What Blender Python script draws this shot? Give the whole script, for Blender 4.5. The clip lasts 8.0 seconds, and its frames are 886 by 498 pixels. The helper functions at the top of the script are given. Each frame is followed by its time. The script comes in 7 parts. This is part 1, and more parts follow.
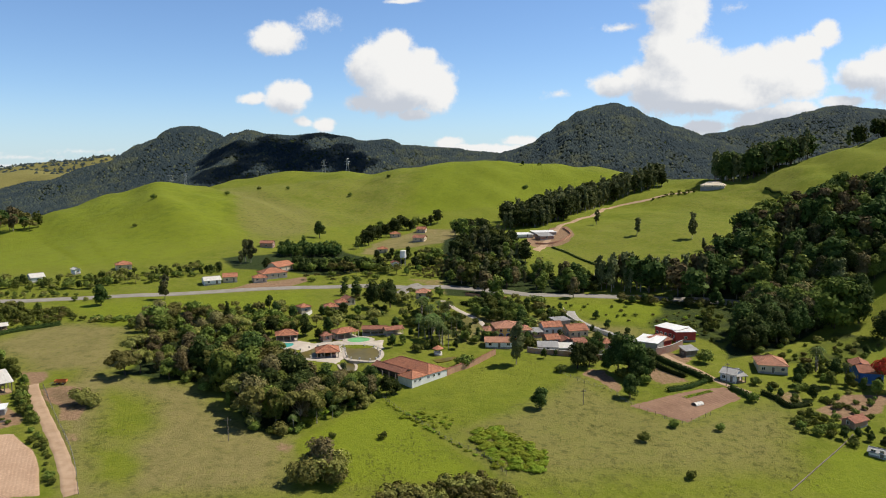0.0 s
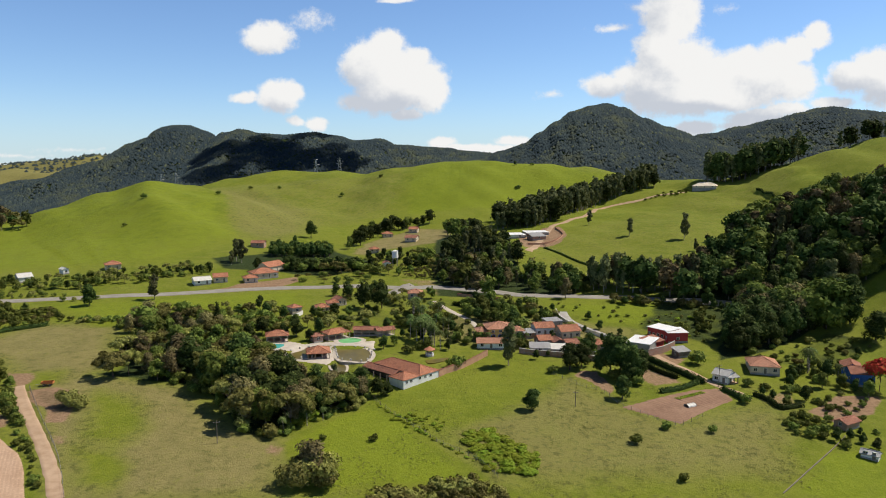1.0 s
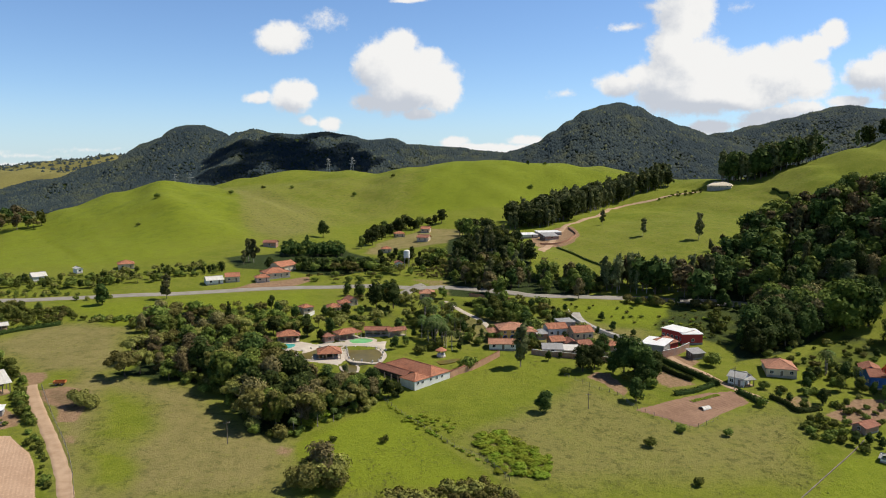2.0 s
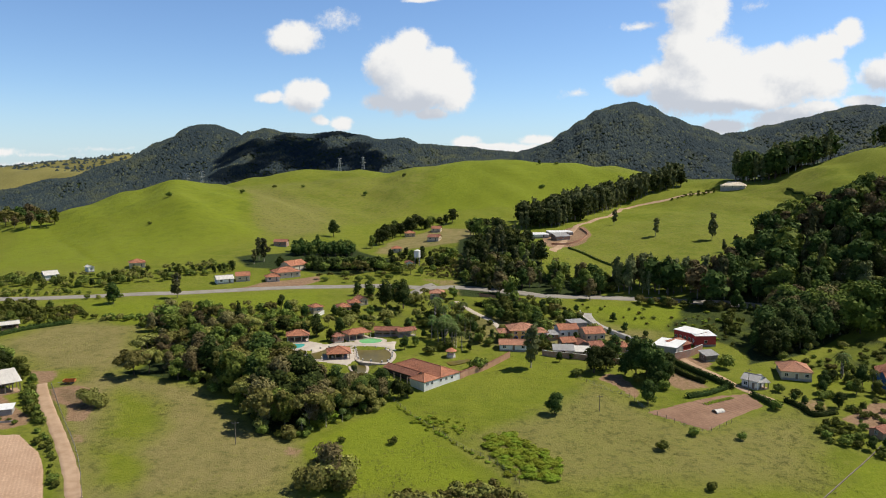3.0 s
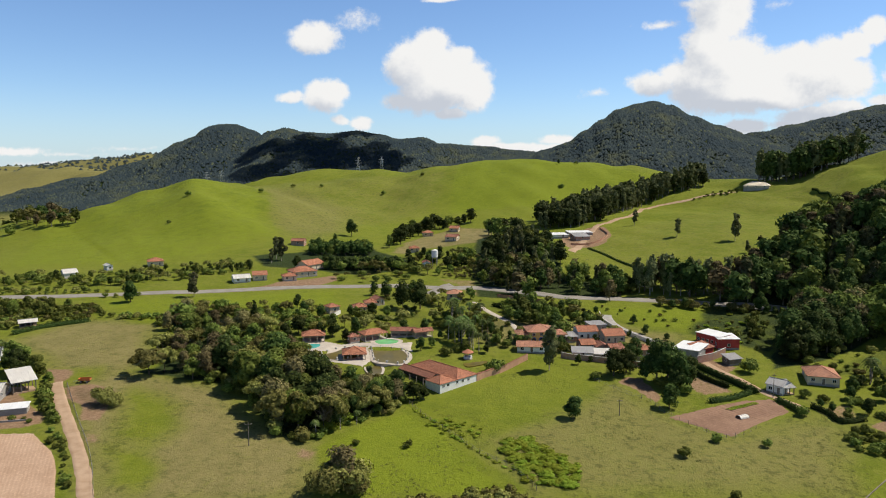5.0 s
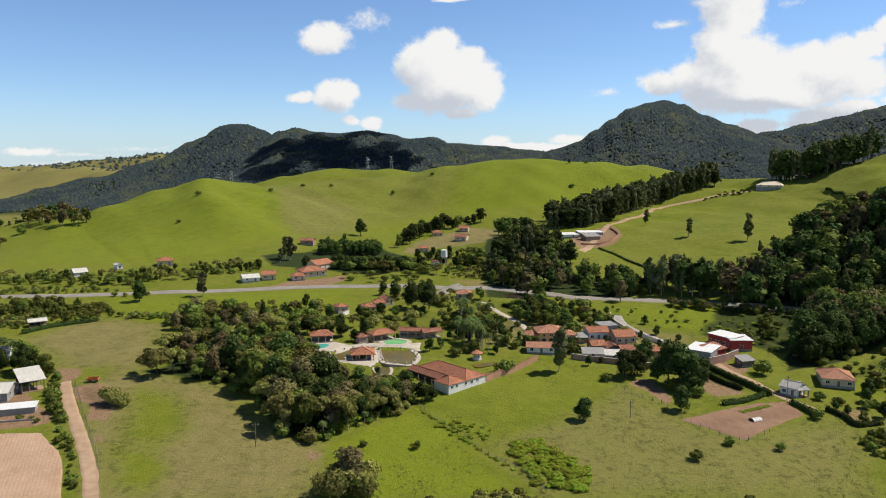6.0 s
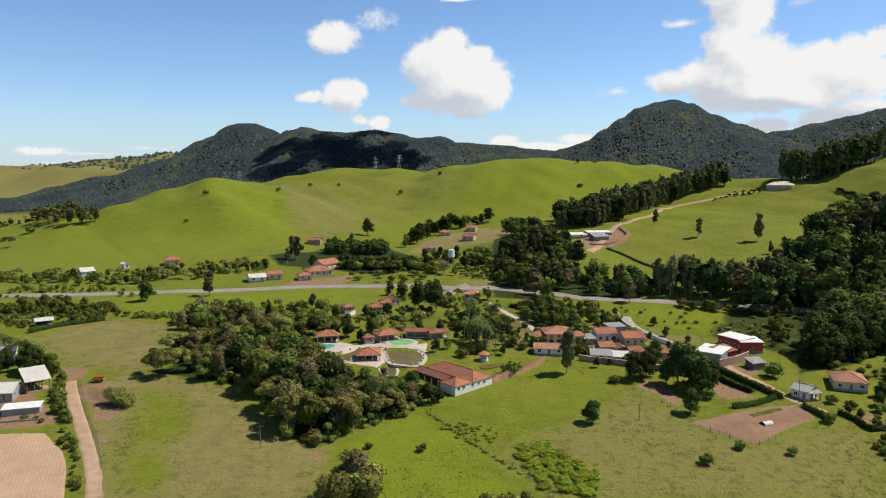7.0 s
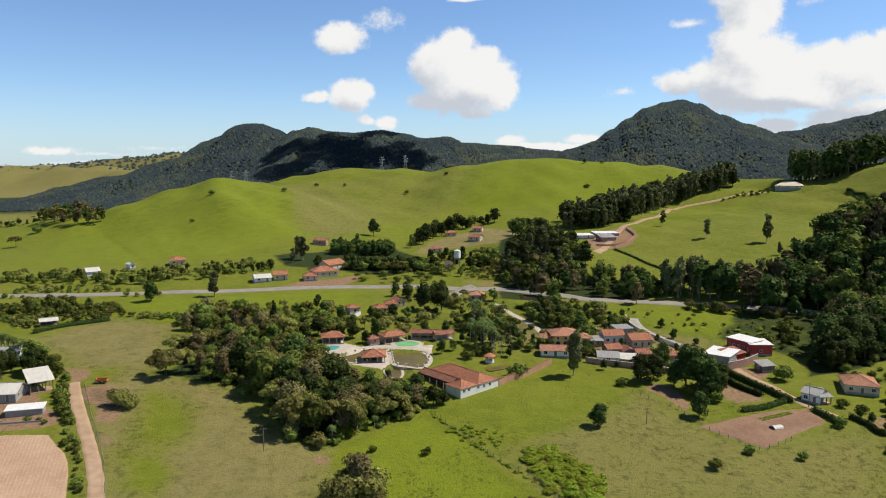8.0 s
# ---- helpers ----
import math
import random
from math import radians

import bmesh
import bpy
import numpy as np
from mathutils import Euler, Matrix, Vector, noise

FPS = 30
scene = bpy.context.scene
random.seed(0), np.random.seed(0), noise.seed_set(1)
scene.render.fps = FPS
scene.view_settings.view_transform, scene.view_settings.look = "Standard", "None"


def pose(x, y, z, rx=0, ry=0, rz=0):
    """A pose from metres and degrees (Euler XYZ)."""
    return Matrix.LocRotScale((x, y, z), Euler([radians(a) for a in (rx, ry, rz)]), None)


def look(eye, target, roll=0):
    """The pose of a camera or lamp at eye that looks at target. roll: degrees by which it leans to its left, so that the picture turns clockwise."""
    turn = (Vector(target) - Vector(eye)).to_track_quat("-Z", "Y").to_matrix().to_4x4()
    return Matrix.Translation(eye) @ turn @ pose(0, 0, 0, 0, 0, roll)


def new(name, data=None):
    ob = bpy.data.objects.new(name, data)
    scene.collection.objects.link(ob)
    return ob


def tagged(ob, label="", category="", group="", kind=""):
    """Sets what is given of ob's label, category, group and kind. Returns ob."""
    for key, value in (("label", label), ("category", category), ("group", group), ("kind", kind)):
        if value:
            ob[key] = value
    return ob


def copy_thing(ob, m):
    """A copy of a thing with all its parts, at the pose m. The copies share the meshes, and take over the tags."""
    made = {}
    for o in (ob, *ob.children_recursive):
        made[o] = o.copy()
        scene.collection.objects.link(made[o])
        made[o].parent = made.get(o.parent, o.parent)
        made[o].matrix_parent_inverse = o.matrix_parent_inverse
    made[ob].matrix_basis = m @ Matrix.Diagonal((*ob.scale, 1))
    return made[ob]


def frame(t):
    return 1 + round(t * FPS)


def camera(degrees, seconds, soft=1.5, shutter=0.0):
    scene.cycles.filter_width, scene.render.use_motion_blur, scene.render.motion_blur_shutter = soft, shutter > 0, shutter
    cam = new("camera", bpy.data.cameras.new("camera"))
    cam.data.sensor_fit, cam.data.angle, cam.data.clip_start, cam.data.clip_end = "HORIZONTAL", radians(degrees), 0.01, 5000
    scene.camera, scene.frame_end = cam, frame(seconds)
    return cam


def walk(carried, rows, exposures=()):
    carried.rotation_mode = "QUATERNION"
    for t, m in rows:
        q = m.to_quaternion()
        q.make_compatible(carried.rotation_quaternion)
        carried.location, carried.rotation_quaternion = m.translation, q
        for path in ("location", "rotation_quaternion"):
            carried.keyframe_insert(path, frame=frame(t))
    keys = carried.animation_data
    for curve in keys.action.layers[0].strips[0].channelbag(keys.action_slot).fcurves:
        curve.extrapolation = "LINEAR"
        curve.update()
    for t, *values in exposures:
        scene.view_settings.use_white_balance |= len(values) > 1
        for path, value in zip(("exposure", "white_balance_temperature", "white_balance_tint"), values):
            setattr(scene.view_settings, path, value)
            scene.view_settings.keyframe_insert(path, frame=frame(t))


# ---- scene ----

cam = camera(63.9, 8.0, soft=1.0)
PATH = [
    (0, (0.0, 0.0, 88.0), (-4.776, 99.245, 76.707), -0.24),
    (0.5, (0.1, 0.784, 88.038), (-3.925, 100.061, 76.727), -0.17),
    (1, (0.173, 1.616, 88.034), (-3.554, 100.903, 76.712), -0.08),
    (1.5, (0.287, 2.481, 88.007), (-4.191, 101.733, 76.655), -0.15),
    (2, (0.382, 3.416, 88.007), (-5.098, 102.616, 76.634), -0.11),
    (3.5, (0.755, 6.226, 87.783), (-6.927, 105.269, 76.322), -0.02),
    (4, (0.842, 7.099, 87.707), (-7.441, 106.091, 76.213), 0.0),
    (4.5, (0.911, 8.057, 87.633), (-8.071, 106.99, 76.159), 0.03),
    (6, (1.125, 11.012, 87.255), (-9.961, 109.731, 75.778), 0.01),
    (6.5, (1.188, 12.069, 87.223), (-10.551, 110.708, 75.709), 0.04),
    (7, (1.241, 13.168, 87.237), (-10.948, 111.748, 75.685), 0.06),
    (7.5, (1.241, 14.225, 87.251), (-11.397, 112.75, 75.711), 0.08),
    (8, (1.272, 15.265, 87.27), (-11.815, 113.732, 75.742), 0.09),
]
walk(cam, [(t, look(eye, target, roll)) for t, eye, target, roll in PATH])

# ---- light ----
SUN_ELEVATION, SUN_TURN = radians(54), radians(71)
scene.view_settings.exposure = -0.07
to_sun = Vector((math.sin(SUN_TURN) * math.cos(SUN_ELEVATION), math.cos(SUN_TURN) * math.cos(SUN_ELEVATION), math.sin(SUN_ELEVATION)))
sun = new("sun", bpy.data.lights.new("sun", "SUN"))
sun.data.energy, sun.data.angle, sun.data.color = 5.6, radians(0.5), (1.0, 0.93, 0.80)
sun.matrix_world = look((0, 0, 300), Vector((0, 0, 300)) - to_sun)


class Graph:
    """Short calls for building a node tree."""

    def __init__(self, tree):
        self.tree = tree

    def add(self, kind, ins=(), **settings):
        node = self.tree.nodes.new(kind)
        for key, value in settings.items():
            setattr(node, key, value)
        for key, value in (ins.items() if isinstance(ins, dict) else enumerate(ins)):
            if value is None:
                continue
            if isinstance(value, bpy.types.NodeSocket):
                self.tree.links.new(value, node.inputs[key])
            else:
                node.inputs[key].default_value = value
        return node

    def math(self, op, a, b=None, c=None, clamp=False):
        return self.add("ShaderNodeMath", (a, b, c), operation=op, use_clamp=clamp).outputs[0]

    def vec(self, op, a, b=None):
        node = self.add("ShaderNodeVectorMath", (a, b), operation=op)
        return node.outputs["Value" if op in ("LENGTH", "DOT_PRODUCT") else "Vector"]

    def noise(self, where, scale, detail=4.0, rough=0.55, out="Fac"):
        return self.add("ShaderNodeTexNoise", {"Vector": where, "Scale": scale, "Detail": detail, "Roughness": rough}).outputs[out]

    def step(self, value, lo, hi, to_lo=0.0, to_hi=1.0):
        return self.add("ShaderNodeMapRange", {0: value, 1: lo, 2: hi, 3: to_lo, 4: to_hi}, interpolation_type="SMOOTHSTEP").outputs[0]

    def mix(self, fac, a, b, blend="MIX"):
        node = self.add("ShaderNodeMix", {0: fac, 6: a, 7: b}, data_type="RGBA", blend_type=blend)
        return node.outputs[2]


# ---- sky: daylight and fair-weather cumulus, laid out by bearing (x / y) and slope (z / y) ----
# each puff: bearing, slope, half width, half height, weight
MIDDLE_CUMULUS = [
    (-0.122, 0.146, 0.038, 0.037, 1.00), (-0.090, 0.121, 0.050, 0.042, 1.00), (-0.149, 0.140, 0.029, 0.034, 1.00),
    (-0.058, 0.111, 0.030, 0.036, 1.00), (-0.114, 0.101, 0.050, 0.028, 0.95), (-0.114, 0.169, 0.025, 0.022, 1.00),
    (-0.071, 0.151, 0.020, 0.016, 1.00), (-0.087, 0.074, 0.024, 0.010, 0.75), (-0.155, 0.091, 0.032, 0.015, 0.60),
]
SMALL_PUFFS = [
    (-0.279, 0.179, 0.037, 0.022, 0.90), (-0.296, 0.175, 0.020, 0.013, 0.80), (-0.267, 0.099, 0.032, 0.023, 1.00),
    (-0.313, 0.099, 0.024, 0.009, 0.75), (-0.250, 0.105, 0.018, 0.017, 0.95), (-0.214, 0.062, 0.017, 0.011, 0.85),
    (-0.244, 0.066, 0.013, 0.007, 0.70), (-0.217, 0.203, 0.034, 0.015, 0.31), (-0.233, 0.196, 0.020, 0.008, 0.26),
    (0.194, 0.189, 0.032, 0.007, 0.34), (0.109, 0.099, 0.023, 0.007, 0.26), (0.229, 0.216, 0.024, 0.009, 0.31),
    (0.343, 0.215, 0.018, 0.007, 0.25), (-0.101, 0.227, 0.027, 0.004, 0.60),
]
TOWERING_CUMULUS = [
    (0.272, 0.206, 0.039, 0.047, 1.00), (0.269, 0.243, 0.039, 0.033, 1.00), (0.257, 0.157, 0.035, 0.034, 1.00),
    (0.251, 0.112, 0.049, 0.039, 1.00), (0.295, 0.136, 0.044, 0.041, 1.00), (0.335, 0.119, 0.050, 0.034, 1.00),
    (0.292, 0.092, 0.062, 0.021, 0.95), (0.374, 0.111, 0.062, 0.034, 1.00), (0.375, 0.141, 0.034, 0.020, 1.00),
    (0.415, 0.141, 0.035, 0.031, 1.00), (0.442, 0.158, 0.024, 0.021, 1.00), (0.467, 0.176, 0.020, 0.018, 1.00),
    (0.437, 0.116, 0.034, 0.029, 0.95), (0.349, 0.089, 0.071, 0.015, 0.85), (0.187, 0.112, 0.035, 0.016, 0.85),
    (0.220, 0.124, 0.027, 0.016, 0.90),
]
CLOUD_BANK = [
    (0.519, 0.121, 0.040, 0.022, 0.90), (0.547, 0.135, 0.034, 0.026, 0.95), (0.574, 0.117, 0.050, 0.042, 0.95),
    (0.493, 0.087, 0.032, 0.010, 0.75), (0.309, 0.055, 0.030, 0.011, 0.85), (0.397, 0.067, 0.054, 0.015, 0.72),
    (0.371, 0.055, 0.030, 0.009, 0.75), (0.433, 0.079, 0.034, 0.011, 0.72), (-0.039, 0.035, 0.020, 0.008, 0.85),
    (-0.002, 0.028, 0.047, 0.006, 0.75), (0.063, 0.037, 0.030, 0.007, 0.75), (0.027, 0.027, 0.050, 0.006, 0.65),
    (-0.653, 0.019, 0.076, 0.004, 0.26), (-0.570, 0.026, 0.067, 0.004, 0.25), (-0.688, 0.005, 0.101, 0.005, 0.31),
    (-0.737, 0.023, 0.050, 0.007, 0.60),
]


def cloud_field():
    tree = bpy.data.node_groups.new("cloud_field", "ShaderNodeTree")
    tree.interface.new_socket("Where", in_out="INPUT", socket_type="NodeSocketVector")
    tree.interface.new_socket("Density", in_out="OUTPUT", socket_type="NodeSocketFloat")
    tree.interface.new_socket("Form", in_out="OUTPUT", socket_type="NodeSocketFloat")
    g = Graph(tree)
    where = g.add("NodeGroupInput").outputs[0]
    warp = g.vec("SUBTRACT", g.noise(where, 24.0, 3.0, 0.6, "Color"), (0.5, 0.5, 0.5))
    bent = g.vec("ADD", where, g.vec("MULTIPLY", warp, (0.016, 0.013, 0.0)))
    total = form = None
    for cx, cy, rx, ry, weight in MIDDLE_CUMULUS + SMALL_PUFFS + TOWERING_CUMULUS + CLOUD_BANK:
        off = g.vec("MULTIPLY", g.vec("SUBTRACT", bent, (cx, cy, 0)), (1 / rx, 1 / ry, 0))
        ball = g.math("MULTIPLY", g.math("SUBTRACT", 1.25, g.vec("LENGTH", off)), weight)
        total = ball if total is None else g.math("SMOOTH_MAX", total, ball, 0.12)
        heap = g.math("MULTIPLY", g.math("MAXIMUM", g.math("SUBTRACT", 1.7, g.vec("LENGTH", off)), 0.0), weight * math.sqrt(rx * ry) / 0.035)
        form = heap if form is None else g.math("ADD", form, heap)
    billow = g.math("SUBTRACT", g.noise(where, 62.0, 9.0, 0.66), 0.5)
    form = g.math("ADD", form, g.math("MULTIPLY", billow, 0.9))
    total = g.math("ADD", total, g.math("MULTIPLY", billow, 0.80))
    g.add("NodeGroupOutput", (total, form))
    return tree


def make_world():
    world = bpy.data.worlds.new("world")
    scene.world = world
    world.use_nodes = True
    world.node_tree.nodes.clear()
    g = Graph(world.node_tree)
    sky = g.add("ShaderNodeTexSky", sky_type="NISHITA", sun_disc=False, sun_elevation=SUN_ELEVATION, sun_rotation=SUN_TURN, altitude=900.0, air_density=1.0, dust_density=0.2, ozone_density=2.0)
    way = g.add("ShaderNodeTexCoord").outputs["Generated"]
    part_xyz = g.add("ShaderNodeSeparateXYZ", (way,))
    x, y, z = part_xyz.outputs
    ahead = g.math("MAXIMUM", y, 0.05)
    flat = g.add("ShaderNodeCombineXYZ", (g.math("DIVIDE", x, ahead), g.math("DIVIDE", z, ahead), 0.0)).outputs[0]
    field = cloud_field()
    here = g.add("ShaderNodeGroup", node_tree=field)
    g.tree.links.new(flat, here.inputs[0])
    sunward = g.add("ShaderNodeGroup", node_tree=field)
    g.tree.links.new(g.vec("ADD", flat, (0.012, 0.018, 0.0)), sunward.inputs[0])
    dens = here.outputs[0]
    cover = g.math("MULTIPLY", g.step(dens, 0.04, 0.50), g.step(y, 0.05, 0.2))
    lit = g.step(g.math("SUBTRACT", here.outputs[1], sunward.outputs[1]), -1.15, 0.45)
    tone = g.mix(lit, (0.60, 0.64, 0.71, 1), (0.95, 0.945, 0.93, 1))
    # scattered cloud over the rest of the sky
    rest = g.math("MULTIPLY", g.step(g.noise(way, 5.0, 8.0, 0.6), 0.56, 0.72), g.step(y, 0.30, 0.05))
    rest = g.math("MULTIPLY", rest, g.step(z, 0.03, 0.15))
    low = g.add("ShaderNodeBackground", (g.mix(1.0, sky.outputs[0], g.mix(g.step(z, 0.2, 0.5), (0.86, 1.0, 1.18, 1), (0.76, 1.0, 1.30, 1)), "MULTIPLY"), g.step(z, 0.22, 0.6, 0.125, 0.046)))
    haze = g.add("ShaderNodeBackground", ((0.62, 0.82, 1.0, 1), 0.80))
    pale = g.add("ShaderNodeMixShader", (g.step(z, 0.11, -0.03, 0.0, 0.68), low.outputs[0], haze.outputs[0]))
    puff = g.add("ShaderNodeBackground", (tone, 1.0))
    both = g.add("ShaderNodeMixShader", (g.math("MAXIMUM", cover, rest), pale.outputs[0], puff.outputs[0]))
    g.add("ShaderNodeOutputWorld", (both.outputs[0],))


make_world()

# ---- the lie of the land: a valley floor that climbs gently, and ridges round it ----
def ridge(*points, width, soft=1.0):
    return [np.array(p, float) for p in points], width, soft


RIDGES = {
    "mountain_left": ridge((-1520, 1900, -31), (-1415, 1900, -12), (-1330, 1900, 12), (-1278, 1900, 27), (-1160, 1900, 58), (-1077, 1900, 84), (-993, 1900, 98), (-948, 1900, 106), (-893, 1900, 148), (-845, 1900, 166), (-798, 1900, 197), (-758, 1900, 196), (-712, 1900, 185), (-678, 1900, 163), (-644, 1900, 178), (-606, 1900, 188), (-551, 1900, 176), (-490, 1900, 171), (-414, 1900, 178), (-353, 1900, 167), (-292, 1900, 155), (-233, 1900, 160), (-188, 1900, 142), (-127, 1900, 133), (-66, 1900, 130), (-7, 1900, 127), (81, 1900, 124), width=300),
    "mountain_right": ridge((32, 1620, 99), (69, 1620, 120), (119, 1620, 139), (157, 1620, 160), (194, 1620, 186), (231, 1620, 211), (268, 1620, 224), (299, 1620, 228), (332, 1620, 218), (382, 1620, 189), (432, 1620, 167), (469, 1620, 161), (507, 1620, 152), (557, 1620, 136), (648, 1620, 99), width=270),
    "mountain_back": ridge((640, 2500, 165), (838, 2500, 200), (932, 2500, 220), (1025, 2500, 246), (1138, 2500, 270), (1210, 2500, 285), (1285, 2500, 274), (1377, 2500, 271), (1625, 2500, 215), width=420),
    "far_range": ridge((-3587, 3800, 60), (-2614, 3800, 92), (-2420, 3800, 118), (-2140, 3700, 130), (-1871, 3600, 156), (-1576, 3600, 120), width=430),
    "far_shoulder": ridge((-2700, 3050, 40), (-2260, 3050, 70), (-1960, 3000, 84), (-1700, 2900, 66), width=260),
    "green_left": ridge((-450, 545, 31), (-395, 598, 43), (-366, 620, 54), (-335, 640, 64), (-298, 660, 73), (-268, 690, 71), (-238, 718, 62), width=160),
    "spur_left": ridge((-292, 645, 62), (-272, 588, 60), (-233, 537, 53), (-204, 511, 47), (-158, 464, 37), width=34),
    "spur_middle": ridge((22, 745, 66), (14, 705, 63), (-12, 620, 48), width=60),
    "spur_back": ridge((-262, 745, 56), (-222, 718, 57), (-185, 690, 54), (-142, 635, 46), width=44),
    "green_back": ridge((-348, 850, 62), (-279, 840, 74), (-224, 840, 80), (-164, 840, 78), (-110, 850, 70), width=120),
    "green_middle": ridge((-130, 790, 73), (-79, 790, 85), (-28, 790, 93), (22, 790, 96), (73, 790, 93), (121, 785, 86), (168, 775, 78), (215, 760, 70), width=150),
    "green_right": ridge((150, 600, 52), (206, 645, 65), (234, 655, 72), (283, 655, 89), (327, 655, 103), (365, 655, 114), (440, 650, 130), width=175),
    "wooded_right": ridge((146, 432, 34), (168, 412, 54), (196, 390, 69), (232, 370, 77), (290, 350, 86), width=62),
    "knoll": ridge((-25, 500, 40), (5, 470, 43), (20, 440, 40), width=42),
}


def base_height(x, y):
    """The valley floor without its hills."""
    yy = np.where(y < 430, y, 430 + 60 * np.tanh((y - 430) / 60))
    yy = np.maximum(yy, 60 + 20 * np.tanh((y - 60) / 20))
    xx = 230 * np.tanh(x / 230)
    z = -0.0314 * xx + 0.0656 * yy
    left = 1 / (1 + np.exp((x + 380) / 80)) * 1 / (1 + np.exp((430 - y) / 40))
    far = 1 / (1 + np.exp((900 - y) / 120))
    return z * (1 - np.maximum(0.95 * left, 0.75 * far)) - 25 * far


def ridge_height(x, y, base, points, width):
    best, crest = np.full(x.shape, 1e12), np.zeros(x.shape)
    for a, b in zip(points[:-1], points[1:]):
        dx, dy = b[0] - a[0], b[1] - a[1]
        k = np.clip(((x - a[0]) * dx + (y - a[1]) * dy) / (dx * dx + dy * dy), 0, 1)
        d = np.hypot(x - a[0] - k * dx, y - a[1] - k * dy)
        near = d < best
        crest = np.where(near, a[2] + (b[2] - a[2]) * (3 * k * k - 2 * k ** 3), crest)
        best = np.minimum(best, d)
    return base + (crest - base) * np.exp(-(best / width) ** 2), best


def swell(x, y, size, seed):
    """Smooth uneven relief from a handful of crossing waves."""
    rng = np.random.RandomState(seed)
    total = np.zeros(np.shape(x))
    for _ in range(9):
        turn, length, phase = rng.uniform(0, 6.283), size * rng.uniform(0.6, 1.7), rng.uniform(0, 6.283)
        total = total + np.sin((x * np.cos(turn) + y * np.sin(turn)) * 6.283 / length + phase)
    return total / 9


PADS = [(-45, 260, 13, 14), (-61, 258, 9, 9), (-76, 268, 9, 8), (-47, 277, 9, 7), (-46, 244.5, 4.2, 4.5)]  # levelled spots for ponds and pools


def height(x, y):
    x, y = np.asarray(x, float), np.asarray(y, float)
    base = base_height(x, y)
    rise = np.zeros(x.shape)
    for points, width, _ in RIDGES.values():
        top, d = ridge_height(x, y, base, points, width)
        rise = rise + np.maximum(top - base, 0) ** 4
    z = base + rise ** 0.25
    rough = np.clip((z - base) / 25, 0, 1)
    z = z + swell(x, y, 45, 3) * (0.35 + 1.6 * rough) + swell(x, y, 160, 5) * (0.2 + 4.5 * rough) * np.clip(y / 500, 0, 1.6)
    for cx, cy, rx, ry in PADS:
        level = -0.0314 * cx + 0.0656 * cy
        near = np.clip(1.6 - np.hypot((x - cx) / rx, (y - cy) / ry), 0, 0.6) / 0.6
        z = z + (level - z) * near * near * (3 - 2 * near)
    steep = np.clip((y - 1100) / 500, 0, 1)
    return z + (swell(x, y, 330, 8) * 26 + swell(x, y, 150, 9) * 16) * steep * np.clip((z - base) / 60, 0, 1) * np.clip(1.4 - (z - base) / 160, 0.15, 1)


def spaced(lo, hi, fine_lo, fine_hi, step, growth):
    inner = np.arange(fine_lo, fine_hi + step, step)
    up, down = [inner[-1]], [inner[0]]
    s = step
    while up[-1] < hi:
        s = min(s * growth, 150)
        up.append(up[-1] + s)
    s = step
    while down[-1] > lo:
        s = min(s * growth, 150)
        down.append(down[-1] - s)
    return np.array(down[:0:-1] + list(inner) + up[1:])


GRID_X = spaced(-4600, 4600, -215, 215, 1.7, 1.022)
GRID_Y = spaced(-900, 4900, 135, 420, 1.7, 1.014)
GRID_Z = height(*np.meshgrid(GRID_X, GRID_Y))


def ground_z(x, y):
    """The height of the ground sheet, between its corners."""
    i = min(max(int(np.searchsorted(GRID_X, x)) - 1, 0), len(GRID_X) - 2)
    j = min(max(int(np.searchsorted(GRID_Y, y)) - 1, 0), len(GRID_Y) - 2)
    u = (x - GRID_X[i]) / (GRID_X[i + 1] - GRID_X[i])
    v = (y - GRID_Y[j]) / (GRID_Y[j + 1] - GRID_Y[j])
    low = GRID_Z[j, i] * (1 - u) + GRID_Z[j, i + 1] * u
    high = GRID_Z[j + 1, i] * (1 - u) + GRID_Z[j + 1, i + 1] * u
    return float(low * (1 - v) + high * v)


# ---- materials ----
def material(name):
    m = bpy.data.materials.new(name)
    m.use_nodes = True
    m.node_tree.nodes.clear()
    return m, Graph(m.node_tree)


def finish(g, colour, rough=0.9, metal=0.0, bump=None, strength=0.3, distance=0.1, spec=0.3, extra=None):
    ins = {"Base Color": colour, "Roughness": rough, "Metallic": metal, "Specular IOR Level": spec}
    if bump is not None:
        ins["Normal"] = g.add("ShaderNodeBump", {"Strength": strength, "Distance": distance, "Height": bump}).outputs[0]
    ins.update(extra or {})
    shader = g.add("ShaderNodeBsdfPrincipled", ins)
    g.add("ShaderNodeOutputMaterial", (shader.outputs[0],))
    return shader


def rgb(r, g, b):
    return (r, g, b, 1.0)


